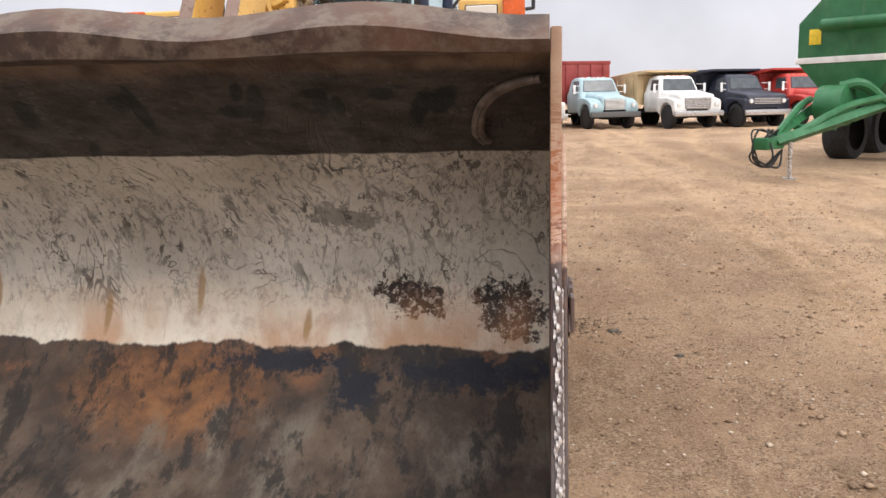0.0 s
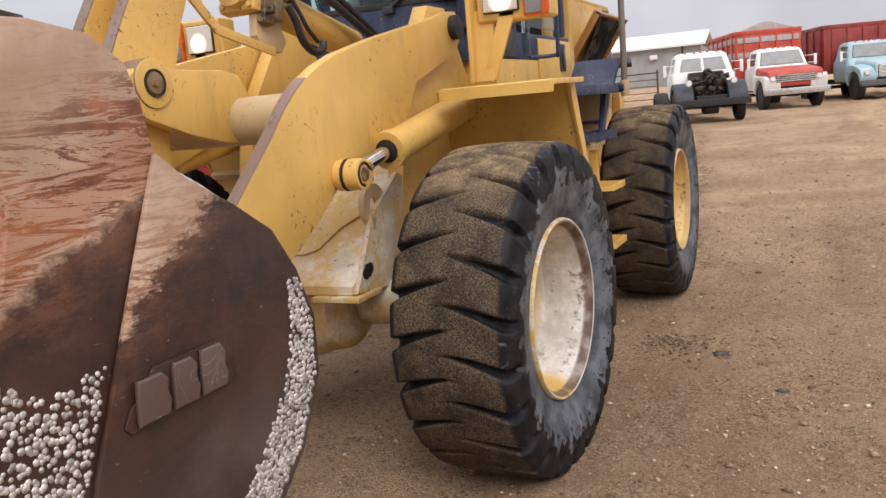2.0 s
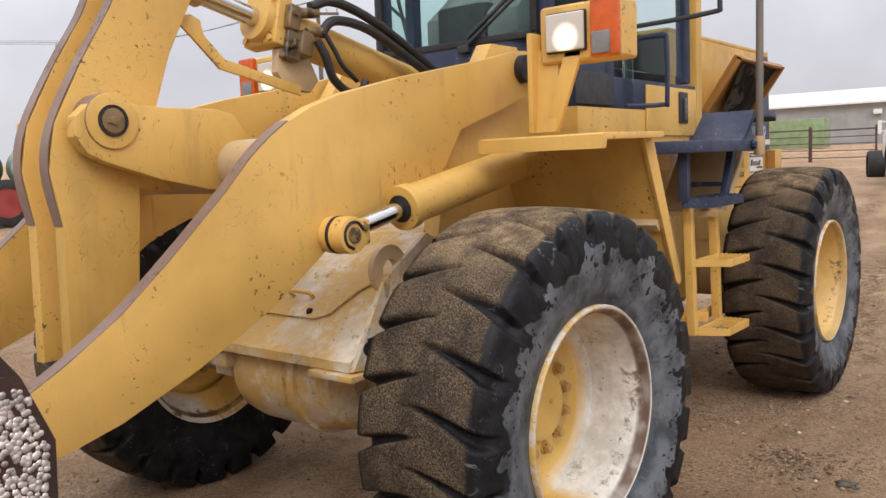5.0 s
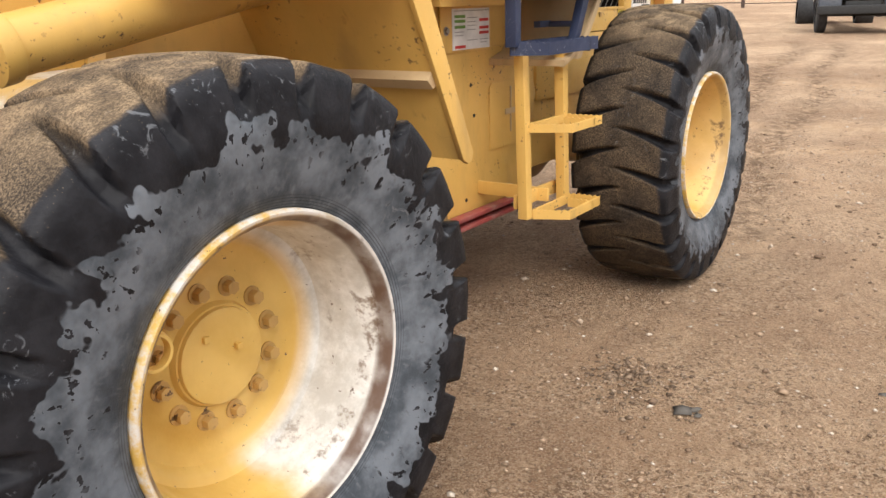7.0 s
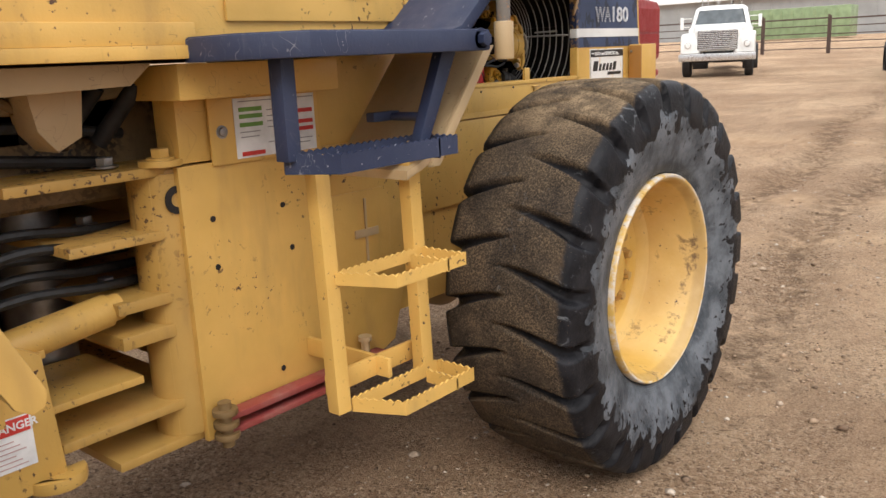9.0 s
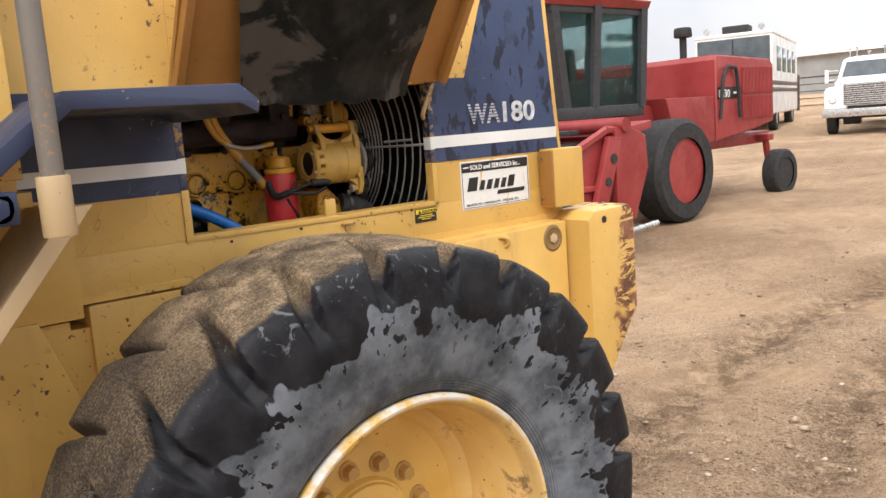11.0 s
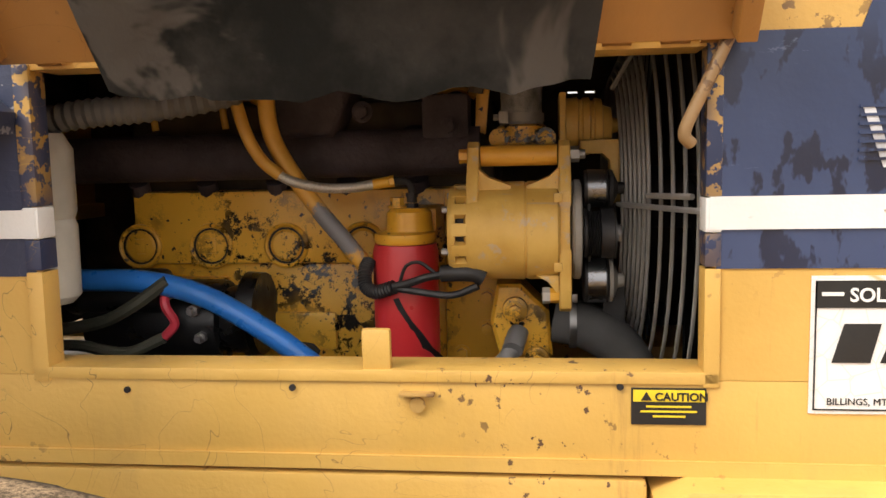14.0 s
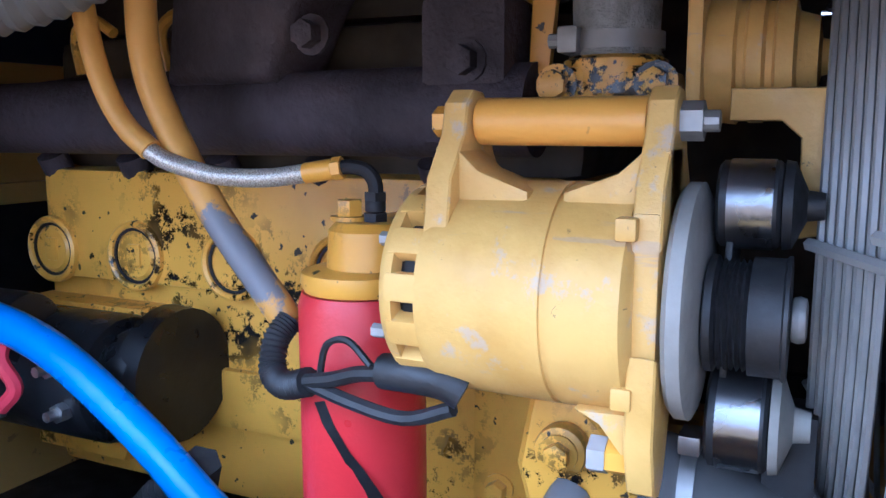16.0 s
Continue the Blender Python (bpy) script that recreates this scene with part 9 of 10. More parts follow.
box(bm, 0.45, 0.75, 2.3, 2.9, 1.72, 2.1, 0.04)
part("operator_seat", bm, cab_dark, sw)
bm = B()
pts = [(0.20 * math.cos(a), 2.18 + 0.09 * math.sin(a), 2.36 + 0.17 * math.sin(a)) for a in [2 * math.pi * k / 24 for k in range(25)]]
tube(bm, pts, 0.014, 6, 1)
cyl(bm, (0, 2.0, 2.15), (0, 2.18, 2.36), 0.02, seg=8)
tube(bm, [(-0.2, 2.18, 2.36), (0.2, 2.18, 2.36)], 0.012, 6, 1)
part("steering_wheel", bm, black_far, sw)
bm = B()
prism(bm, [(2.75, 1.57), (3.9, 1.57), (3.9, 0.95), (3.0, 0.95), (2.85, 1.30)], "x", -0.80, 0.95, 0.03)
prism(bm, [(3.95, 2.05), (4.0, 2.12), (5.45, 2.06), (5.55, 1.98), (5.55, 1.15), (4.9, 1.05), (3.95, 0.95)], "x", -0.85, 0.95, 0.04, 3)
box(bm, -0.7, 0.7, 3.2, 5.9, 0.82, 1.0, 0.03)
body_ = part("engine_body", bm, sw_red, sw)
bm = B()
box(bm, 0.952, 0.962, 3.97, 4.60, 1.52, 1.68, 0.004)
lab = part("model_band", bm, ink_black, body_)
text_mesh("8830", 0.15, ink_white, lab, side_plane(0.966, 3.98, 1.54), 0.002)
bm = B()
side_sheet(bm, 0.9635, 4.38, 4.56, 1.58, 1.61)
part("maker_bar", bm, ink_white, lab)
for k in range(22):
    for z0, z1 in ((1.22, 1.54), (1.58, 1.94)):
        bm = B()
        y_ = 4.62 + 0.04 * k
        box(bm, 0.952, 0.975, y_, y_ + 0.02, z0, z1)
        part("louvre", bm, maroon, body_)
bm = B()
tube(bm, [(0.99, 3.98, 1.25), (0.995, 4.05, 1.75), (0.995, 4.15, 1.93), (0.995, 4.32, 1.94), (0.995, 4.42, 1.86), (0.995, 4.50, 1.25)], 0.025, 8, 5)
part("hand_rail", bm, black_far, sw)
bm = B()
cyl(bm, (0.3, 4.2, 2.05), (0.3, 4.2, 2.42), 0.05, seg=14)
cyl(bm, (0.3, 4.2, 2.42), (0.3, 4.2, 2.56), 0.13, 0.12, seg=18, bev=0.03)
part("air_intake", bm, black_far, sw)
for x_ in (0.98, -0.98):
    road_wheel(sw, x_ * 1.05, 2.7, 0.66, 0.48, sw_red)
    road_wheel(sw, x_ * 0.95, 5.75, 0.36, 0.24, black_far)
    bm = B()
    tube(bm, [(x_ * 0.80, 5.60, 0.92), (x_ * 0.80, 5.62, 0.80), (x_ * 0.80, 5.74, 0.40)], 0.05, 8, 3)
    box(bm, min(0.6 * x_, 0.9 * x_), max(0.6 * x_, 0.9 * x_), 5.5, 5.68, 0.86, 0.96, 0.02)
    part("castor_fork", bm, sw_red, sw)
bm = B()
cyl(bm, (0.75, 1.25, 1.30), (-0.75, 2.0, 1.46), 0.065, seg=14)
part("drive_shaft", bm, black_far, sw)
# block under the cab, dark maroon to paint in the recess's shade
bm = B()
box(bm, -0.75, 0.70, 2.2, 2.9, 0.90, 1.50, 0.03)
part("recess_shade_block", bm, maroon, sw)
# the cab stands out over the header
for ob in sw.children:
    if ob.name.split(".")[0] in ("cab_roof", "cab_frame", "front_glass", "side_glass", "rear_glass", "operator_seat", "steering_wheel"):
        ob.location.y, ob.scale.z = -0.80, 0.88
# header: red back and canopy, black reel, triangular end plates
bm = B()
box(bm, -2.25, 2.25, 0.95, 1.08, 0.25, 1.05, 0.02)
header = part("cutting_header", bm, sw_red, sw, "faded red cutting header with a black reel")
bm = B()
prism(bm, [(0.84, 1.10), (0.86, 1.15), (1.45, 1.22), (1.45, 1.14), (0.95, 1.06)], "x", -2.25, 2.22, 0.012)
part("canopy", bm, sw_red, header)
bm = B()
cyl(bm, (-2.25, 0.86, 1.20), (2.35, 0.86, 1.20), 0.075, seg=16)
part("top_tube", bm, sw_red, header)
bm = B()
box(bm, -0.5, 0.6, 0.9, 1.9, 0.75, 0.95, 0.03)
part("lift_frame", bm, sw_red, header)
tri_ = [(-0.72, 0.58), (-0.70, 0.68), (0.62, 1.16), (0.86, 1.14), (0.30, 0.14), (0.05, 0.12)]
for s in (1, -1):
    bm = B()
    prism(bm, tri_, "x", s * 2.20, s * 2.24, 0.006)
    ep = part("end_plate", bm, sw_red, header)
    for p, q in zip(tri_, tri_[1:] + tri_[:1]):
        bm = B()
        cyl(bm, (s * 2.26, *p), (s * 2.26, *q), 0.045, seg=6)
        part("edge_rail", bm, sw_red, ep)
    for p, q, r_ in (((-0.35, 0.62), (0.45, 0.60), 0.035), ((0.02, 0.90), (0.12, 0.60), 0.03)):
        bm = B()
        cyl(bm, (s * 2.26, *p), (s * 2.26, *q), r_, seg=6)
        part("end_brace", bm, sw_red, ep)
    bm = B()
    prism(bm, [(0.58, 1.10), (0.78, 1.08), (0.42, 0.18), (0.24, 0.22)], "x", s * 2.27, s * 2.36, 0.02)
    part("drive_cover", bm, sw_red, ep)
    for k in range(3):
        bm = B()
        cyl(bm, (s * 2.355, 0.62 - 0.1 * k, 0.88 - 0.22 * k), (s * 2.372, 0.62 - 0.1 * k, 0.88 - 0.22 * k), 0.05 - 0.006 * k, seg=14)
        part("cover_hole", bm, black_far if k < 2 else chrome_far, ep)
    bm = B()
    prism(bm, [(0.70, 1.16), (0.95, 1.18), (1.22, 1.08), (1.25, 0.75), (1.0, 0.22), (0.72, 0.30)], "x", s * 2.26, s * 2.32, 0.02, 3)
    part("gear_case", bm, sw_red, header)
    bm = B()
    tube(bm, [(s * 2.30, -0.45, 0.62), (s * 2.36, 0.0, 0.42), (s * 2.42, 0.35, 0.22), (s * 2.46, 0.6, 0.15), (s * 2.46, 1.2, 0.17)], 0.032, 10, 5)
    part("crop_divider", bm, chrome_far, header)
bm = B()
cyl(bm, (-2.18, 0.28, 0.84), (2.15, 0.28, 0.84), 0.22, seg=20)
reel = part("reel", bm, black_far, header, "black pick-up reel")
for k in range(6):
    a = radians(25 + 60 * k)
    bm = B()
    cy_, cz_ = 0.24 + 0.36 * math.cos(a), 0.84 + 0.32 * math.sin(a)
    box(bm, -2.15, 2.12, cy_ - 0.09, cy_ + 0.09, cz_ - 0.025, cz_ + 0.025, 0.01)
    part("reel_bat", bm, black_far, reel)
for k in range(40):
    bm = B()
    xx = -2.1 + 4.2 * k / 39
    cyl(bm, (xx, -0.10, 0.98), (xx + 0.02, -0.16, 0.78), 0.012, seg=6)
    part("reel_tine", bm, dark_iron, reel)
bm = B()
cyl(bm, (-2.2, -0.40, 0.40), (2.1, -0.40, 0.40), 0.07, seg=14)
part("knife_guard", bm, chrome_far, header)
header.location.y, header.location.z, header.scale.x = -0.40, 0.12, 0.85

# ---- green air cart ----
cart = stand("air_cart", "green hopper cart with yellow wheels on a tow tongue", "farm machine", 4.9, 16.6, -42)
cart.scale = (0.85, 0.85, 0.85)
# local: hitch at the origin, the cart goes off along +y
bm = B()
prism(bm, [(-1.25, 2.45), (-1.25, 3.35), (-0.4, 4.2), (0.4, 4.2), (1.25, 3.35), (1.25, 2.45), (0.35, 1.45), (-0.35, 1.45)], "y", 3.6, 8.6, 0.03)
part("hopper", bm, green_jd, cart)
bm = B()
box(bm, -1.28, 1.28, 3.57, 8.63, 2.42, 2.56, 0.01)
part("white_band", bm, white_paint, cart)
bm = B()
tube(bm, [(-0.4, 3.7, 4.2), (-0.4, 3.7, 4.5), (-0.4, 8.0, 4.5)], 0.03, 6, 1)
tube(bm, [(0.4, 3.7, 4.2), (0.4, 3.7, 4.5), (0.4, 8.0, 4.5)], 0.03, 6, 1)
tube(bm, [(-0.4, 3.7, 4.5), (0.4, 3.7, 4.5)], 0.03, 6, 1)
part("top_rail", bm, black_far, cart)
bm = B()
for s in (1, -1):
    tube(bm, [(s * 0.08, 0.1, 0.75), (s * 0.5, 2.2, 1.15), (s * 0.85, 4.2, 1.5), (s * 0.9, 6.8, 1.6)], 0.13, 4, 3)
    tube(bm, [(s * 0.15, 0.5, 0.8), (s * 0.5, 2.2, 1.40), (s * 0.8, 3.4, 1.6)], 0.08, 8, 3)
tube(bm, [(-0.45, 2.0, 1.0), (0.45, 2.0, 1.0)], 0.07, 8, 1)
box(bm, -0.15, 0.15, -0.3, 0.4, 0.62, 0.86, 0.03)
part("tongue", bm, green_jd, cart)
bm = B()
cyl(bm, (-0.3, 2.9, 1.45), (0.3, 2.9, 1.45), 0.45, seg=28, bev=0.03)
tube(bm, [(0.1, 2.9, 1.85), (0.5, 3.1, 1.9), (0.8, 3.6, 1.5)], 0.12, 10, 5)
part("fan_housing", bm, green_jd, cart)
bm = B()
cyl(bm, (0.25, 0.45, 0.0), (0.25, 0.45, 0.75), 0.045, seg=10)
cyl(bm, (0.25, 0.45, 0.0), (0.25, 0.45, 0.03), 0.14, seg=14)
part("jack_stand", bm, chrome_far, cart)
bm = B()
for k in range(5):
    rr = random.Random(k + 40)
    tube(bm, [(rr.uniform(-.1, .1), 0.3, 0.9), (rr.uniform(-.3, .3), -0.1, 1.0), (rr.uniform(-.3, .3), -0.2, 0.5), (rr.uniform(-.2, .2), 0.1, 0.25), (0.1, 0.4, 0.6)], 0.02, 6, 6)
part("hose_bundle", bm, black_far, cart)
yellow_rim = paint("rim_yellow_far", (0.65, 0.45, 0.03, 1))
for s in (1, -1):
    road_wheel(cart, s * 1.15, 6.2, 0.75, 0.6, yellow_rim)
    road_wheel(cart, s * 1.3, 8.4, 0.8, 0.6, yellow_rim)
bm = B()
cyl(bm, (-0.55, 3.3, 3.25), (-0.55, 3.62, 3.25), 0.12, seg=14)
cyl(bm, (-0.55, 3.3, 3.25), (1.5, 3.3, 3.25), 0.14, seg=14)
part("auger_tube", bm, green_jd, cart)
bm = B()
box(bm, -0.98, -0.70, 3.585, 3.595, 2.85, 3.2, 0.02)
part("maker_plate", bm, ink_yellow, cart)

# ---- tank trailer, yellow tractor, white trailer beyond the bucket ----
tank_green = paint("tank_green", (0.05, 0.12, 0.075, 1))
tank_grey = plain("galvanised_tank", (0.30, 0.36, 0.33, 1), 0.4, 0.4)
tt = stand("tank_trailer", "green and grey liquid tank trailer with red wheels", "trailer", -18.65, 11.79, -23)
for y_, mt in ((0.0, tank_green), (1.1, tank_grey)):
    bm = B()
    lathe_solid(bm, [(-0.95, 0.2), (-0.88, 0.42), (-0.7, 0.52), (0.7, 0.52), (0.88, 0.42), (0.95, 0.2)], 24, "x", (0, y_, 1.36))
    part("tank", bm, mt, tt)
bm = B()
box(bm, -0.9, 0.9, -0.5, 1.7, 0.62, 0.74, 0.02)
tube(bm, [(0.0, 1.5, 0.62), (0.1, 2.2, 0.45), (0.15, 3.2, 0.22)], 0.06, 8, 3)
cyl(bm, (0, 1.1, 1.75), (0, 1.1, 1.9), 0.2, seg=14)
part("trailer_frame", bm, maroon, tt)
for s in (1, -1):
    road_wheel(tt, s * 1.05, 0.55, 0.55, 0.25, grain_red)
tr = stand("blade_tractor", "yellow tractor with an orange cab and dozer blade", "tractor", -30.98, 20.85, 88)
bm = B()
box(bm, -0.5, 0.5, 0.4, 1.9, 0.8, 1.5, 0.06)
box(bm, -0.7, 0.7, 1.9, 3.2, 0.8, 1.5, 0.05)
part("tractor_body", bm, black_far, tr)
bm = B()
for x_ in (-0.75, 0.75):
    for y_ in (1.9, 3.2):
        box(bm, x_ - 0.06, x_ + 0.06, y_ - 0.06, y_ + 0.06, 1.4, 2.6)
box(bm, -0.9, 0.9, 1.75, 3.35, 2.55, 2.72, 0.05)
box(bm, -0.78, 0.78, 1.86, 3.25, 1.4, 1.8, 0.03)
part("tractor_cab", bm, paint("orange_cab", (0.5, 0.2, 0.03, 1)), tr)
bm = B()
box(bm, -0.74, 0.74, 1.92, 3.18, 1.8, 2.56)
part("cab_glass", bm, glass_far, tr)
bm = B()
prism(bm, [(-0.6, 0.1), (-0.45, 0.35), (-0.45, 0.8), (-0.6, 1.0), (-0.52, 1.0), (-0.37, 0.8), (-0.37, 0.35), (-0.5, 0.1)], "x", -1.6, 1.6, 0.01)
box(bm, -0.8, -0.65, -0.4, 1.2, 0.4, 0.55, 0.02)
box(bm, 0.65, 0.8, -0.4, 1.2, 0.4, 0.55, 0.02)
part("dozer_blade", bm, black_far, tr)
for s in (1, -1):
    road_wheel(tr, s * 0.85, 0.7, 0.5, 0.35, yellow_dull)
    road_wheel(tr, s * 0.95, 2.7, 0.75, 0.45, yellow_dull)
wt = stand("flatbed_trailer", "white boxy trailer with a dark frame", "trailer", -22.5, 18.2, 50)
bm = B()
box(bm, -1.0, 1.0, 0.0, 3.0, 1.0, 2.3, 0.05)
part("trailer_body", bm, white_paint, wt)
bm = B()
box(bm, -1.05, 1.05, -0.3, 3.2, 0.75, 0.98, 0.03)
for x_ in (-1.0, -0.5, 0.0, 0.5, 1.0):
    box(bm, x_ - 0.03, x_ + 0.03, -0.2, -0.14, 0.98, 2.9)
box(bm, -1.03, 1.03, -0.2, -0.14, 2.85, 2.92)
pieces("trailer_rack", bm, black_far, wt)
for s in (1, -1):
    road_wheel(wt, s * 0.9, 0.9, 0.42, 0.28, black_far)
    road_wheel(wt, s * 0.9, 2.3, 0.42, 0.28, black_far)

# ---- building, fences, poles, hill ----
shed = stand("storage_building", "long grey metal building with a white roof", "building", -24.0, 97.0, 4)
wall_grey = plain("grey_siding", (0.30, 0.31, 0.31, 1), 0.6, 0.0, 0.1, 0.6)
bm = B()
box(bm, -30, 13, 0, 18, -4.0, 4.2)
wl = part("wall", bm, wall_grey, shed)
for k in range(21):
    bm = B()
    x_ = -29 + 2 * k
    box(bm, x_, x_ + 0.12, -0.06, 0.0, -4.0, 4.2)
    part("siding_rib", bm, wall_grey, wl)
bm = B()
prism(bm, [(-0.6, 4.15), (9, 6.0), (18.6, 4.15), (18.6, 4.35), (9, 6.25), (-0.6, 4.35)], "x", -30.5, 13.5)
part("roof", bm, plain("white_roof", (0.72, 0.74, 0.76, 1), 0.5), shed)
for x_ in (-12.0, 8.0):
    bm = B()
    box(bm, x_ - 0.4, x_ + 0.4, -0.5, -0.05, 3.0, 3.5, 0.1)
    part("wall_lamp", bm, ink_white, shed)
    bm = B()
    box(bm, x_ + 3, x_ + 3.15, -0.1, 0.0, -4.0, 4.2)
    part("door_jamb", bm, black_far, shed)
rail_rust = plain("rusty_pipe", (0.09, 0.06, 0.05, 1), 0.7, 0.3)


def pipe_panel(x, y, heading, n, w=3.0, h=1.5, bars=5):
    for k in range(n):
        c, s_ = math.cos(radians(heading)), math.sin(radians(heading))
        px_, py_ = x + c * w * k, y + s_ * w * k
        e = stand("fence_panel", "rusty pipe livestock fence panel", "fence", px_, py_, heading, "pipe fence", 0.05)
        for xx in (0.0, w - 0.08):
            bm = B()
            cyl(bm, (xx, 0, 0), (xx, 0, h + 0.15), 0.05, seg=8)
            part("fence_post", bm, rail_rust, e)
        for j in range(bars):
            bm = B()
            z_ = 0.25 + (h - 0.25) * j / (bars - 1)
            cyl(bm, (0, 0, z_), (w, 0, z_), 0.035 if j == bars - 1 else 0.022, seg=6)
            part("fence_rail", bm, rail_rust, e)


pipe_panel(-39.2, 46.9, 0.5, 11, 3.0, 1.6)
pipe_panel(-50, 47.0, 75, 5, 3.0, 1.6)
gc = stand("green_container", "green farm container behind the fence", "container", -19.5, 77.0, 2)
bm = B()
box(bm, -5.6, 3.4, 0, 2.5, 0.1, 2.5, 0.05)
gcb = part("container_body", bm, paint("pale_green", (0.21, 0.29, 0.15, 1)), gc)
for k in range(10):
    bm = B()
    box(bm, -5.3 + 0.85 * k, -5.1 + 0.85 * k, -0.06, 0.0, 0.1, 2.3)
    part("container_rib", bm, gcb.data.materials[0], gcb)
wood_grey = plain("weathered_wood", (0.13, 0.10, 0.08, 1), 0.85)
for (x, y, h_, head_) in ((-59.0, 35.6, 10.5, 60), (-34.0, 37.5, 10.0, 50), (19.3, 59.1, 11.0, -15)):
    e = stand("utility_pole", "weathered wooden utility pole with a crossarm", "utility pole", x, y, head_, "utility poles", 0.3)
    bm = B()
    cyl(bm, (0, 0, 0), (0, 0, h_), 0.16, 0.11, seg=12)
    part("pole", bm, wood_grey, e)
    bm = B()
    box(bm, -1.2, 1.2, -0.16, -0.08, h_ - 0.35, h_ - 0.2)
    part("crossarm", bm, wood_grey, e)
    for xx in (-1.1, -0.5, 0.5, 1.1):
        bm = B()
        cyl(bm, (xx, -0.12, h_ - 0.2), (xx, -0.12, h_ + 0.02), 0.05, seg=8)
        part("insulator", bm, chrome_far, e)
    bm = B()
    cyl(bm, (0.28, 0, h_ - 2.6), (0.28, 0, h_ - 1.6), 0.2, seg=12)
    part("transformer", bm, tank_grey, e)
wire = thing("overhead_wires", "thin overhead power wires", "wires", kind="stuff")
bm = B()
for dx in (-1.0, 0.0, 1.0):
    for (a, b) in (((-59.0 + dx, 35.6, 11.6), (-160 + dx, -60, 17.0)), ((-59.0 + dx, 35.6, 11.6), (-34 + dx, 37.5, 11.2)), ((-34 + dx, 37.5, 11.2), (19.3 + dx, 59.1, 13.5)), ((19.3 + dx, 59.1, 13.5), (90 + dx, 80, 17))):
        mid = (Vector(a) + Vector(b)) / 2 - Vector((0, 0, 0.8))
        tube(bm, [a, mid, b], 0.012, 4, 6)
part("wire", bm, black_far, wire)


def hill():
    m = Mat("hill_scrub", 0.95)
    m.color(m.mix(m.ramp(m.noise(0.02, 5), 0.3, 0.7), (0.12, 0.12, 0.14, 1), (0.18, 0.175, 0.19, 1)))
    verts, faces = [], []
    nx, ny = 60, 14
    for j in range(ny):
        for i in range(nx):
            x = -700 + 1500 * i / (nx - 1)
            y = 640 + 240 * j / (ny - 1)
            h = 0
            for (cx, hh, ww) in ((300, 17, 26), (325, 12, 45), (225, 8, 80), (430, 8, 120), (-380, 8, 160), (-120, 4, 120)):
                h += hh * math.exp(-((x - cx) / ww) ** 2)
            h *= math.exp(-((y - 760) / 70) ** 2)
            h += 2.5 * noise.noise((x * 0.02, y * 0.02, 0)) * min(1, h / 8)
            verts.append((x, y, rise(x, y) + h - 3))
    for j in range(ny - 1):
        for i in range(nx - 1):
            a = j * nx + i
            faces.append((a, a + 1, a + nx + 1, a + nx))
    me = bpy.data.meshes.new("hills")
    me.from_pydata(verts, [], faces)
    me.shade_smooth()
    me.materials.append(m.m)
    tagged(new("backdrop_hills", me), "low grey-brown hills on the horizon", "hills", kind="structure")


hill()


# ---- loose stones and clods ----
def stones(name, label, n, area, r0, r1, seed, mat, flat=0.6, density=None):
    rnd = random.Random(seed)
    verts, faces = [], []
    base_v = [(1, 0, 0), (-1, 0, 0), (0, 1, 0), (0, -1, 0), (0, 0, 1), (0, 0, -1), (.6, .6, .4), (-.6, .6, .4), (.6, -.6, .4), (-.6, -.6, .4)]
    tri = [(4, 6, 0), (4, 0, 8), (4, 8, 3), (4, 3, 9), (4, 9, 1), (4, 1, 7), (4, 7, 2), (4, 2, 6), (5, 0, 6), (5, 6, 2), (5, 2, 7), (5, 7, 1), (5, 1, 9), (5, 9, 3), (5, 3, 8), (5, 8, 0)]
    k = 0
    while k < n:
        x, y = rnd.uniform(area[0], area[1]), rnd.uniform(area[2], area[3])
        if density and rnd.random() > density(x, y):
            continue
        k += 1
        r = r0 + (r1 - r0) * rnd.random() ** 3
        a = rnd.uniform(0, 6.28)
        z = ground_z(x, y)
        sx, sy, sz = rnd.uniform(0.7, 1.3), rnd.uniform(0.7, 1.3), flat * rnd.uniform(0.7, 1.2)
        b = len(verts)
        for (p, q, s) in base_v:
            j = rnd.uniform(0.8, 1.15)
            p, q, s = p * j * sx * r, q * j * sy * r, s * j * sz * r
            verts.append((x + p * math.cos(a) - q * math.sin(a), y + p * math.sin(a) + q * math.cos(a), z + s + r * sz * 0.35))
        faces += [tuple(b + i for i in f) for f in tri]
    me = bpy.data.meshes.new(name)
    me.from_pydata(verts, [], faces)
    me.shade_smooth()
    me.materials.append(mat)
    return tagged(new(name, me), label, "gravel", kind="stuff")


def ground_z(x, y):
    n1 = noise.noise((x * 0.45, y * 0.45, 0)) * 0.035
    n2 = noise.noise((x * 1.9, y * 1.9, 3)) * 0.012
    n3 = noise.noise((x * 7, y * 7, 5)) * 0.006
    far = max(0.0, min(1.0, (math.hypot(x - 0.4, y - 6.8) - 2.0) / 3.0))
    return rise(x, y) + (n1 * (0.25 + 0.75 * far) + n2 + n3 + tracks(x, y)) - 0.004


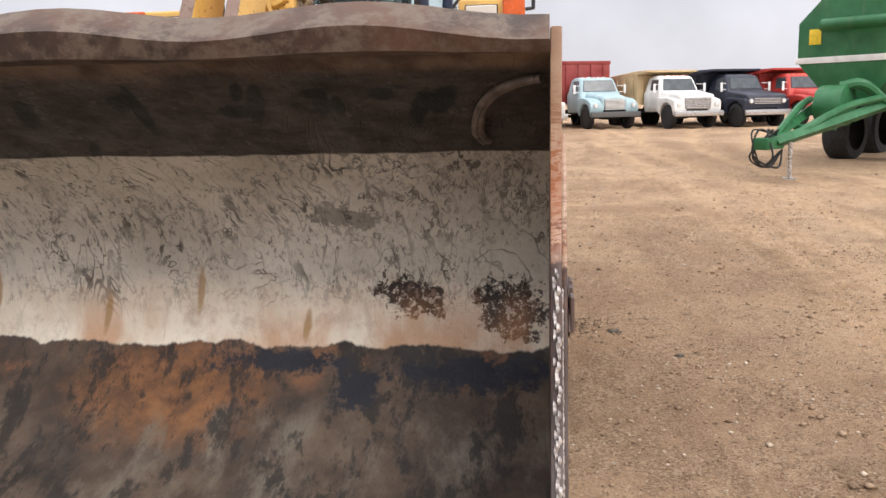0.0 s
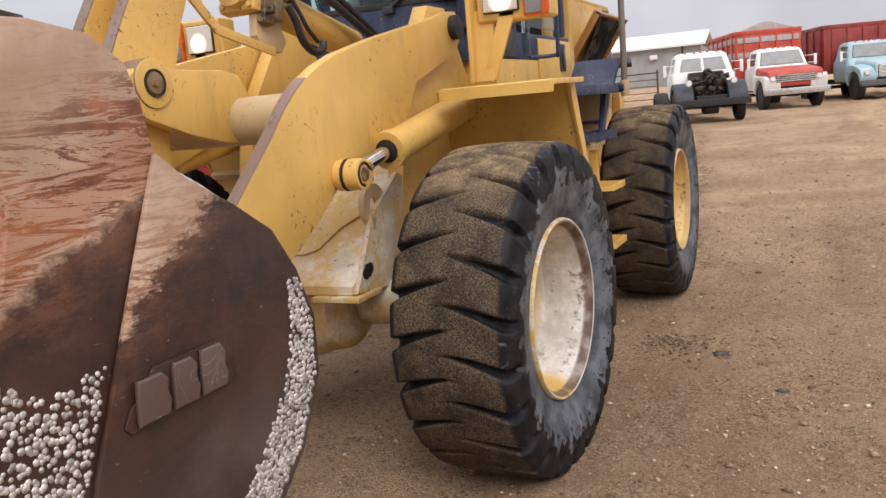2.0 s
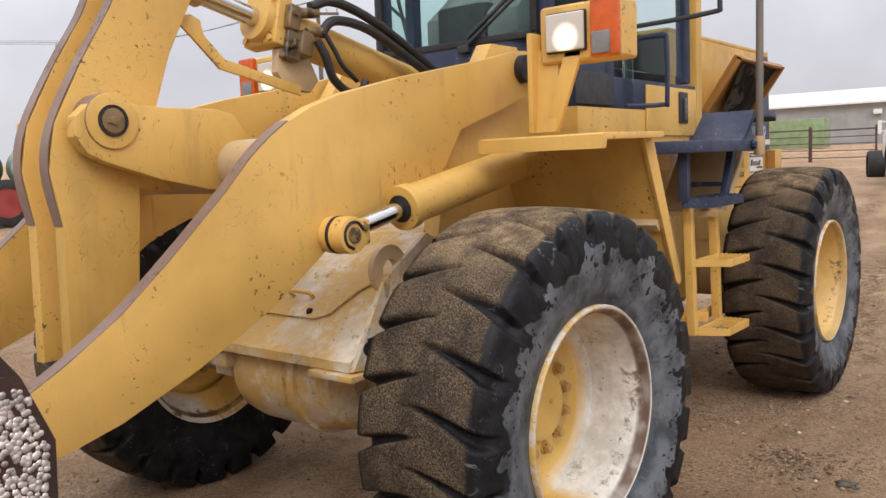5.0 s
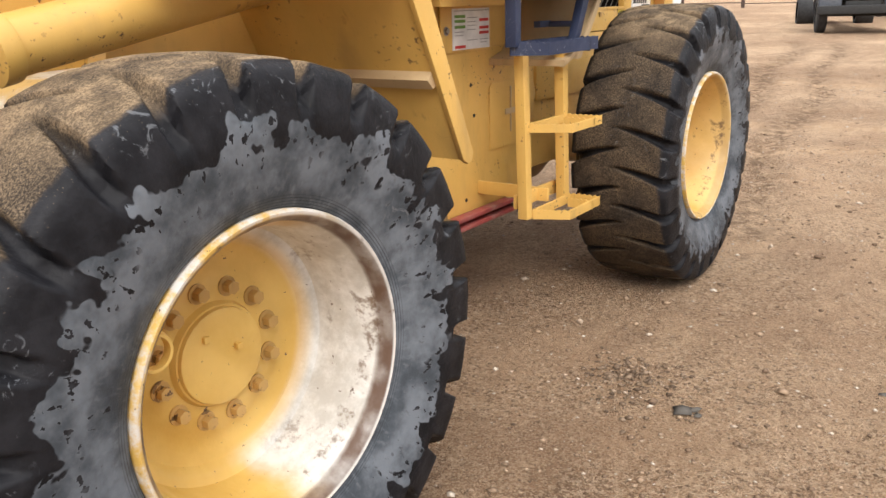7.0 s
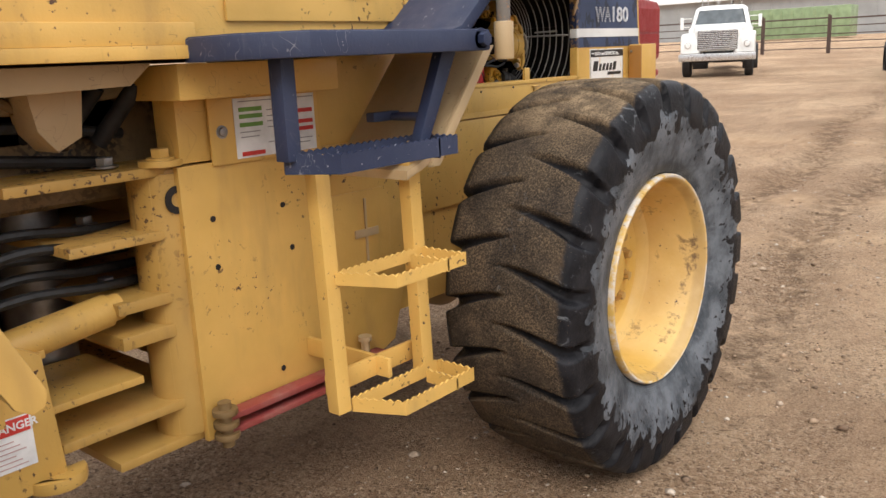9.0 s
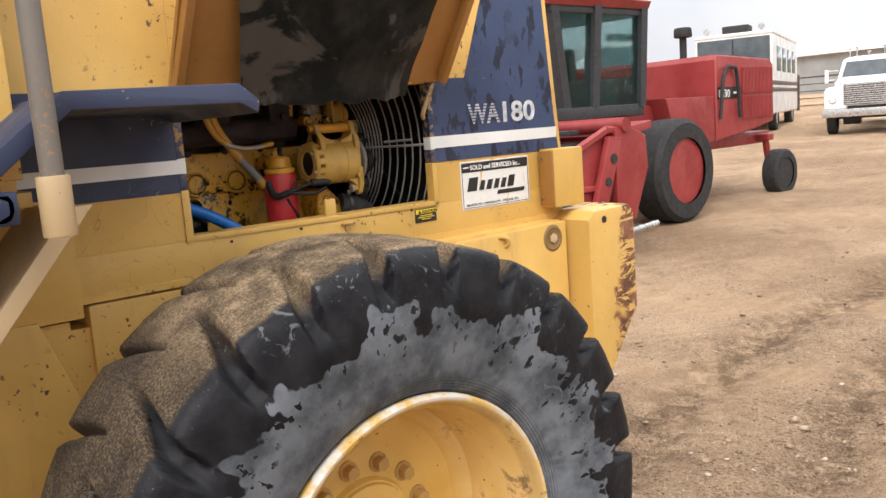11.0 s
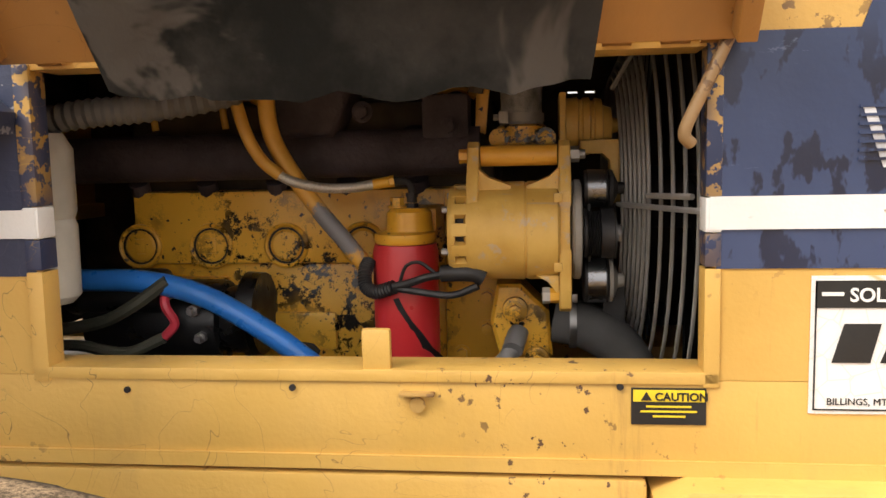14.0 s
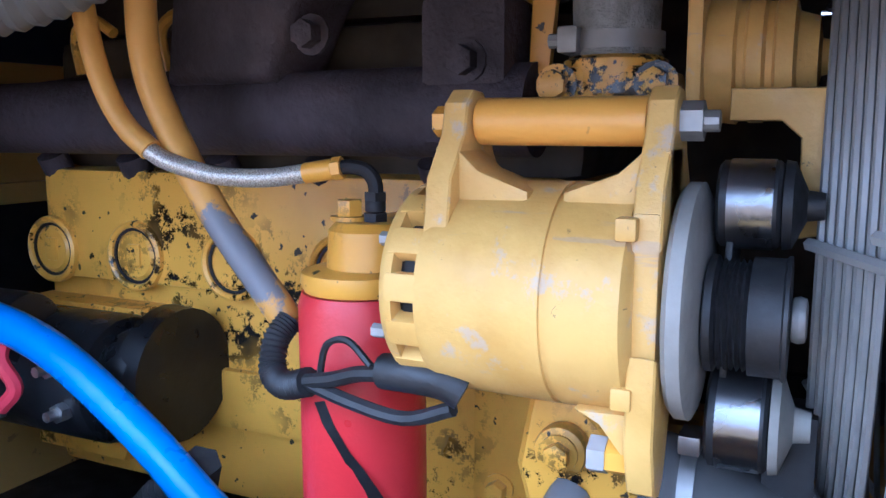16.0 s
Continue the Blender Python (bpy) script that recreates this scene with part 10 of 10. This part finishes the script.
def stone_mat(name, cols):
    m = Mat(name, 0.9, 0, 0.2)
    n = m.nt.nodes.new("ShaderNodeNewGeometry")
    c = m.mix(m.ramp(n.outputs["Random Per Island"], 0.0, 0.6), cols[0], cols[1])
    c = m.mix(m.ramp(n.outputs["Random Per Island"], 0.7, 1.0), c, cols[2])
    m.color(c)
    return m.bump(m.noise(200, 2), 0.3, 0.003).m


grit = stone_mat("grit", ((0.16, 0.105, 0.07, 1), (0.36, 0.25, 0.165, 1), (0.56, 0.47, 0.38, 1)))
dense = lambda x, y: 0.35 + 0.65 * max(0, noise.noise((x * 0.8, y * 0.8, 9)) + 0.35)
stones("grit", "small brown grit and pebbles on the dirt", 20000, (0.2, 4.4, 1.5, 12.5), 0.003, 0.011, 1, grit, density=dense)
stones("gravel", "scattered pale pebbles on the dirt", 4200, (-1.4, 5.5, 0.5, 19), 0.006, 0.022, 2, grit, density=dense)
stones("far_gravel", "scattered stones further off in the yard", 1100, (0.5, 12, 8, 30), 0.010, 0.03, 3, grit)
clod = stone_mat("clods", ((0.10, 0.067, 0.045, 1), (0.20, 0.138, 0.092, 1), (0.34, 0.25, 0.175, 1)))
stones("dirt_clods", "dark crumbled dirt clods beside the wheels", 420, (1.0, 1.95, 6.5, 7.3), 0.004, 0.015, 4, clod, density=lambda x, y: math.exp(-((x - 1.27) ** 2 + (y - 7.0) ** 2) / 0.012) + 0.12 * math.exp(-((x - 1.4) ** 2 + (y - 6.93) ** 2) / 0.06))
rock = stone_mat("dark_rock", ((0.06, 0.052, 0.045, 1), (0.11, 0.098, 0.085, 1), (0.15, 0.135, 0.12, 1)))
for (x, y, r, sd) in ((1.53, 6.86, 0.034, 5), (1.56, 6.89, 0.024, 15), (1.58, 6.86, 0.018, 16), (1.86, 6.35, 0.03, 6), (2.06, 7.35, 0.026, 7), (1.05, 3.6, 0.03, 8)):
    stones("stone", "dark grey stone lying on the dirt", 1, (x, x + 0.001, y, y + 0.001), r, r, sd, rock, 0.45)
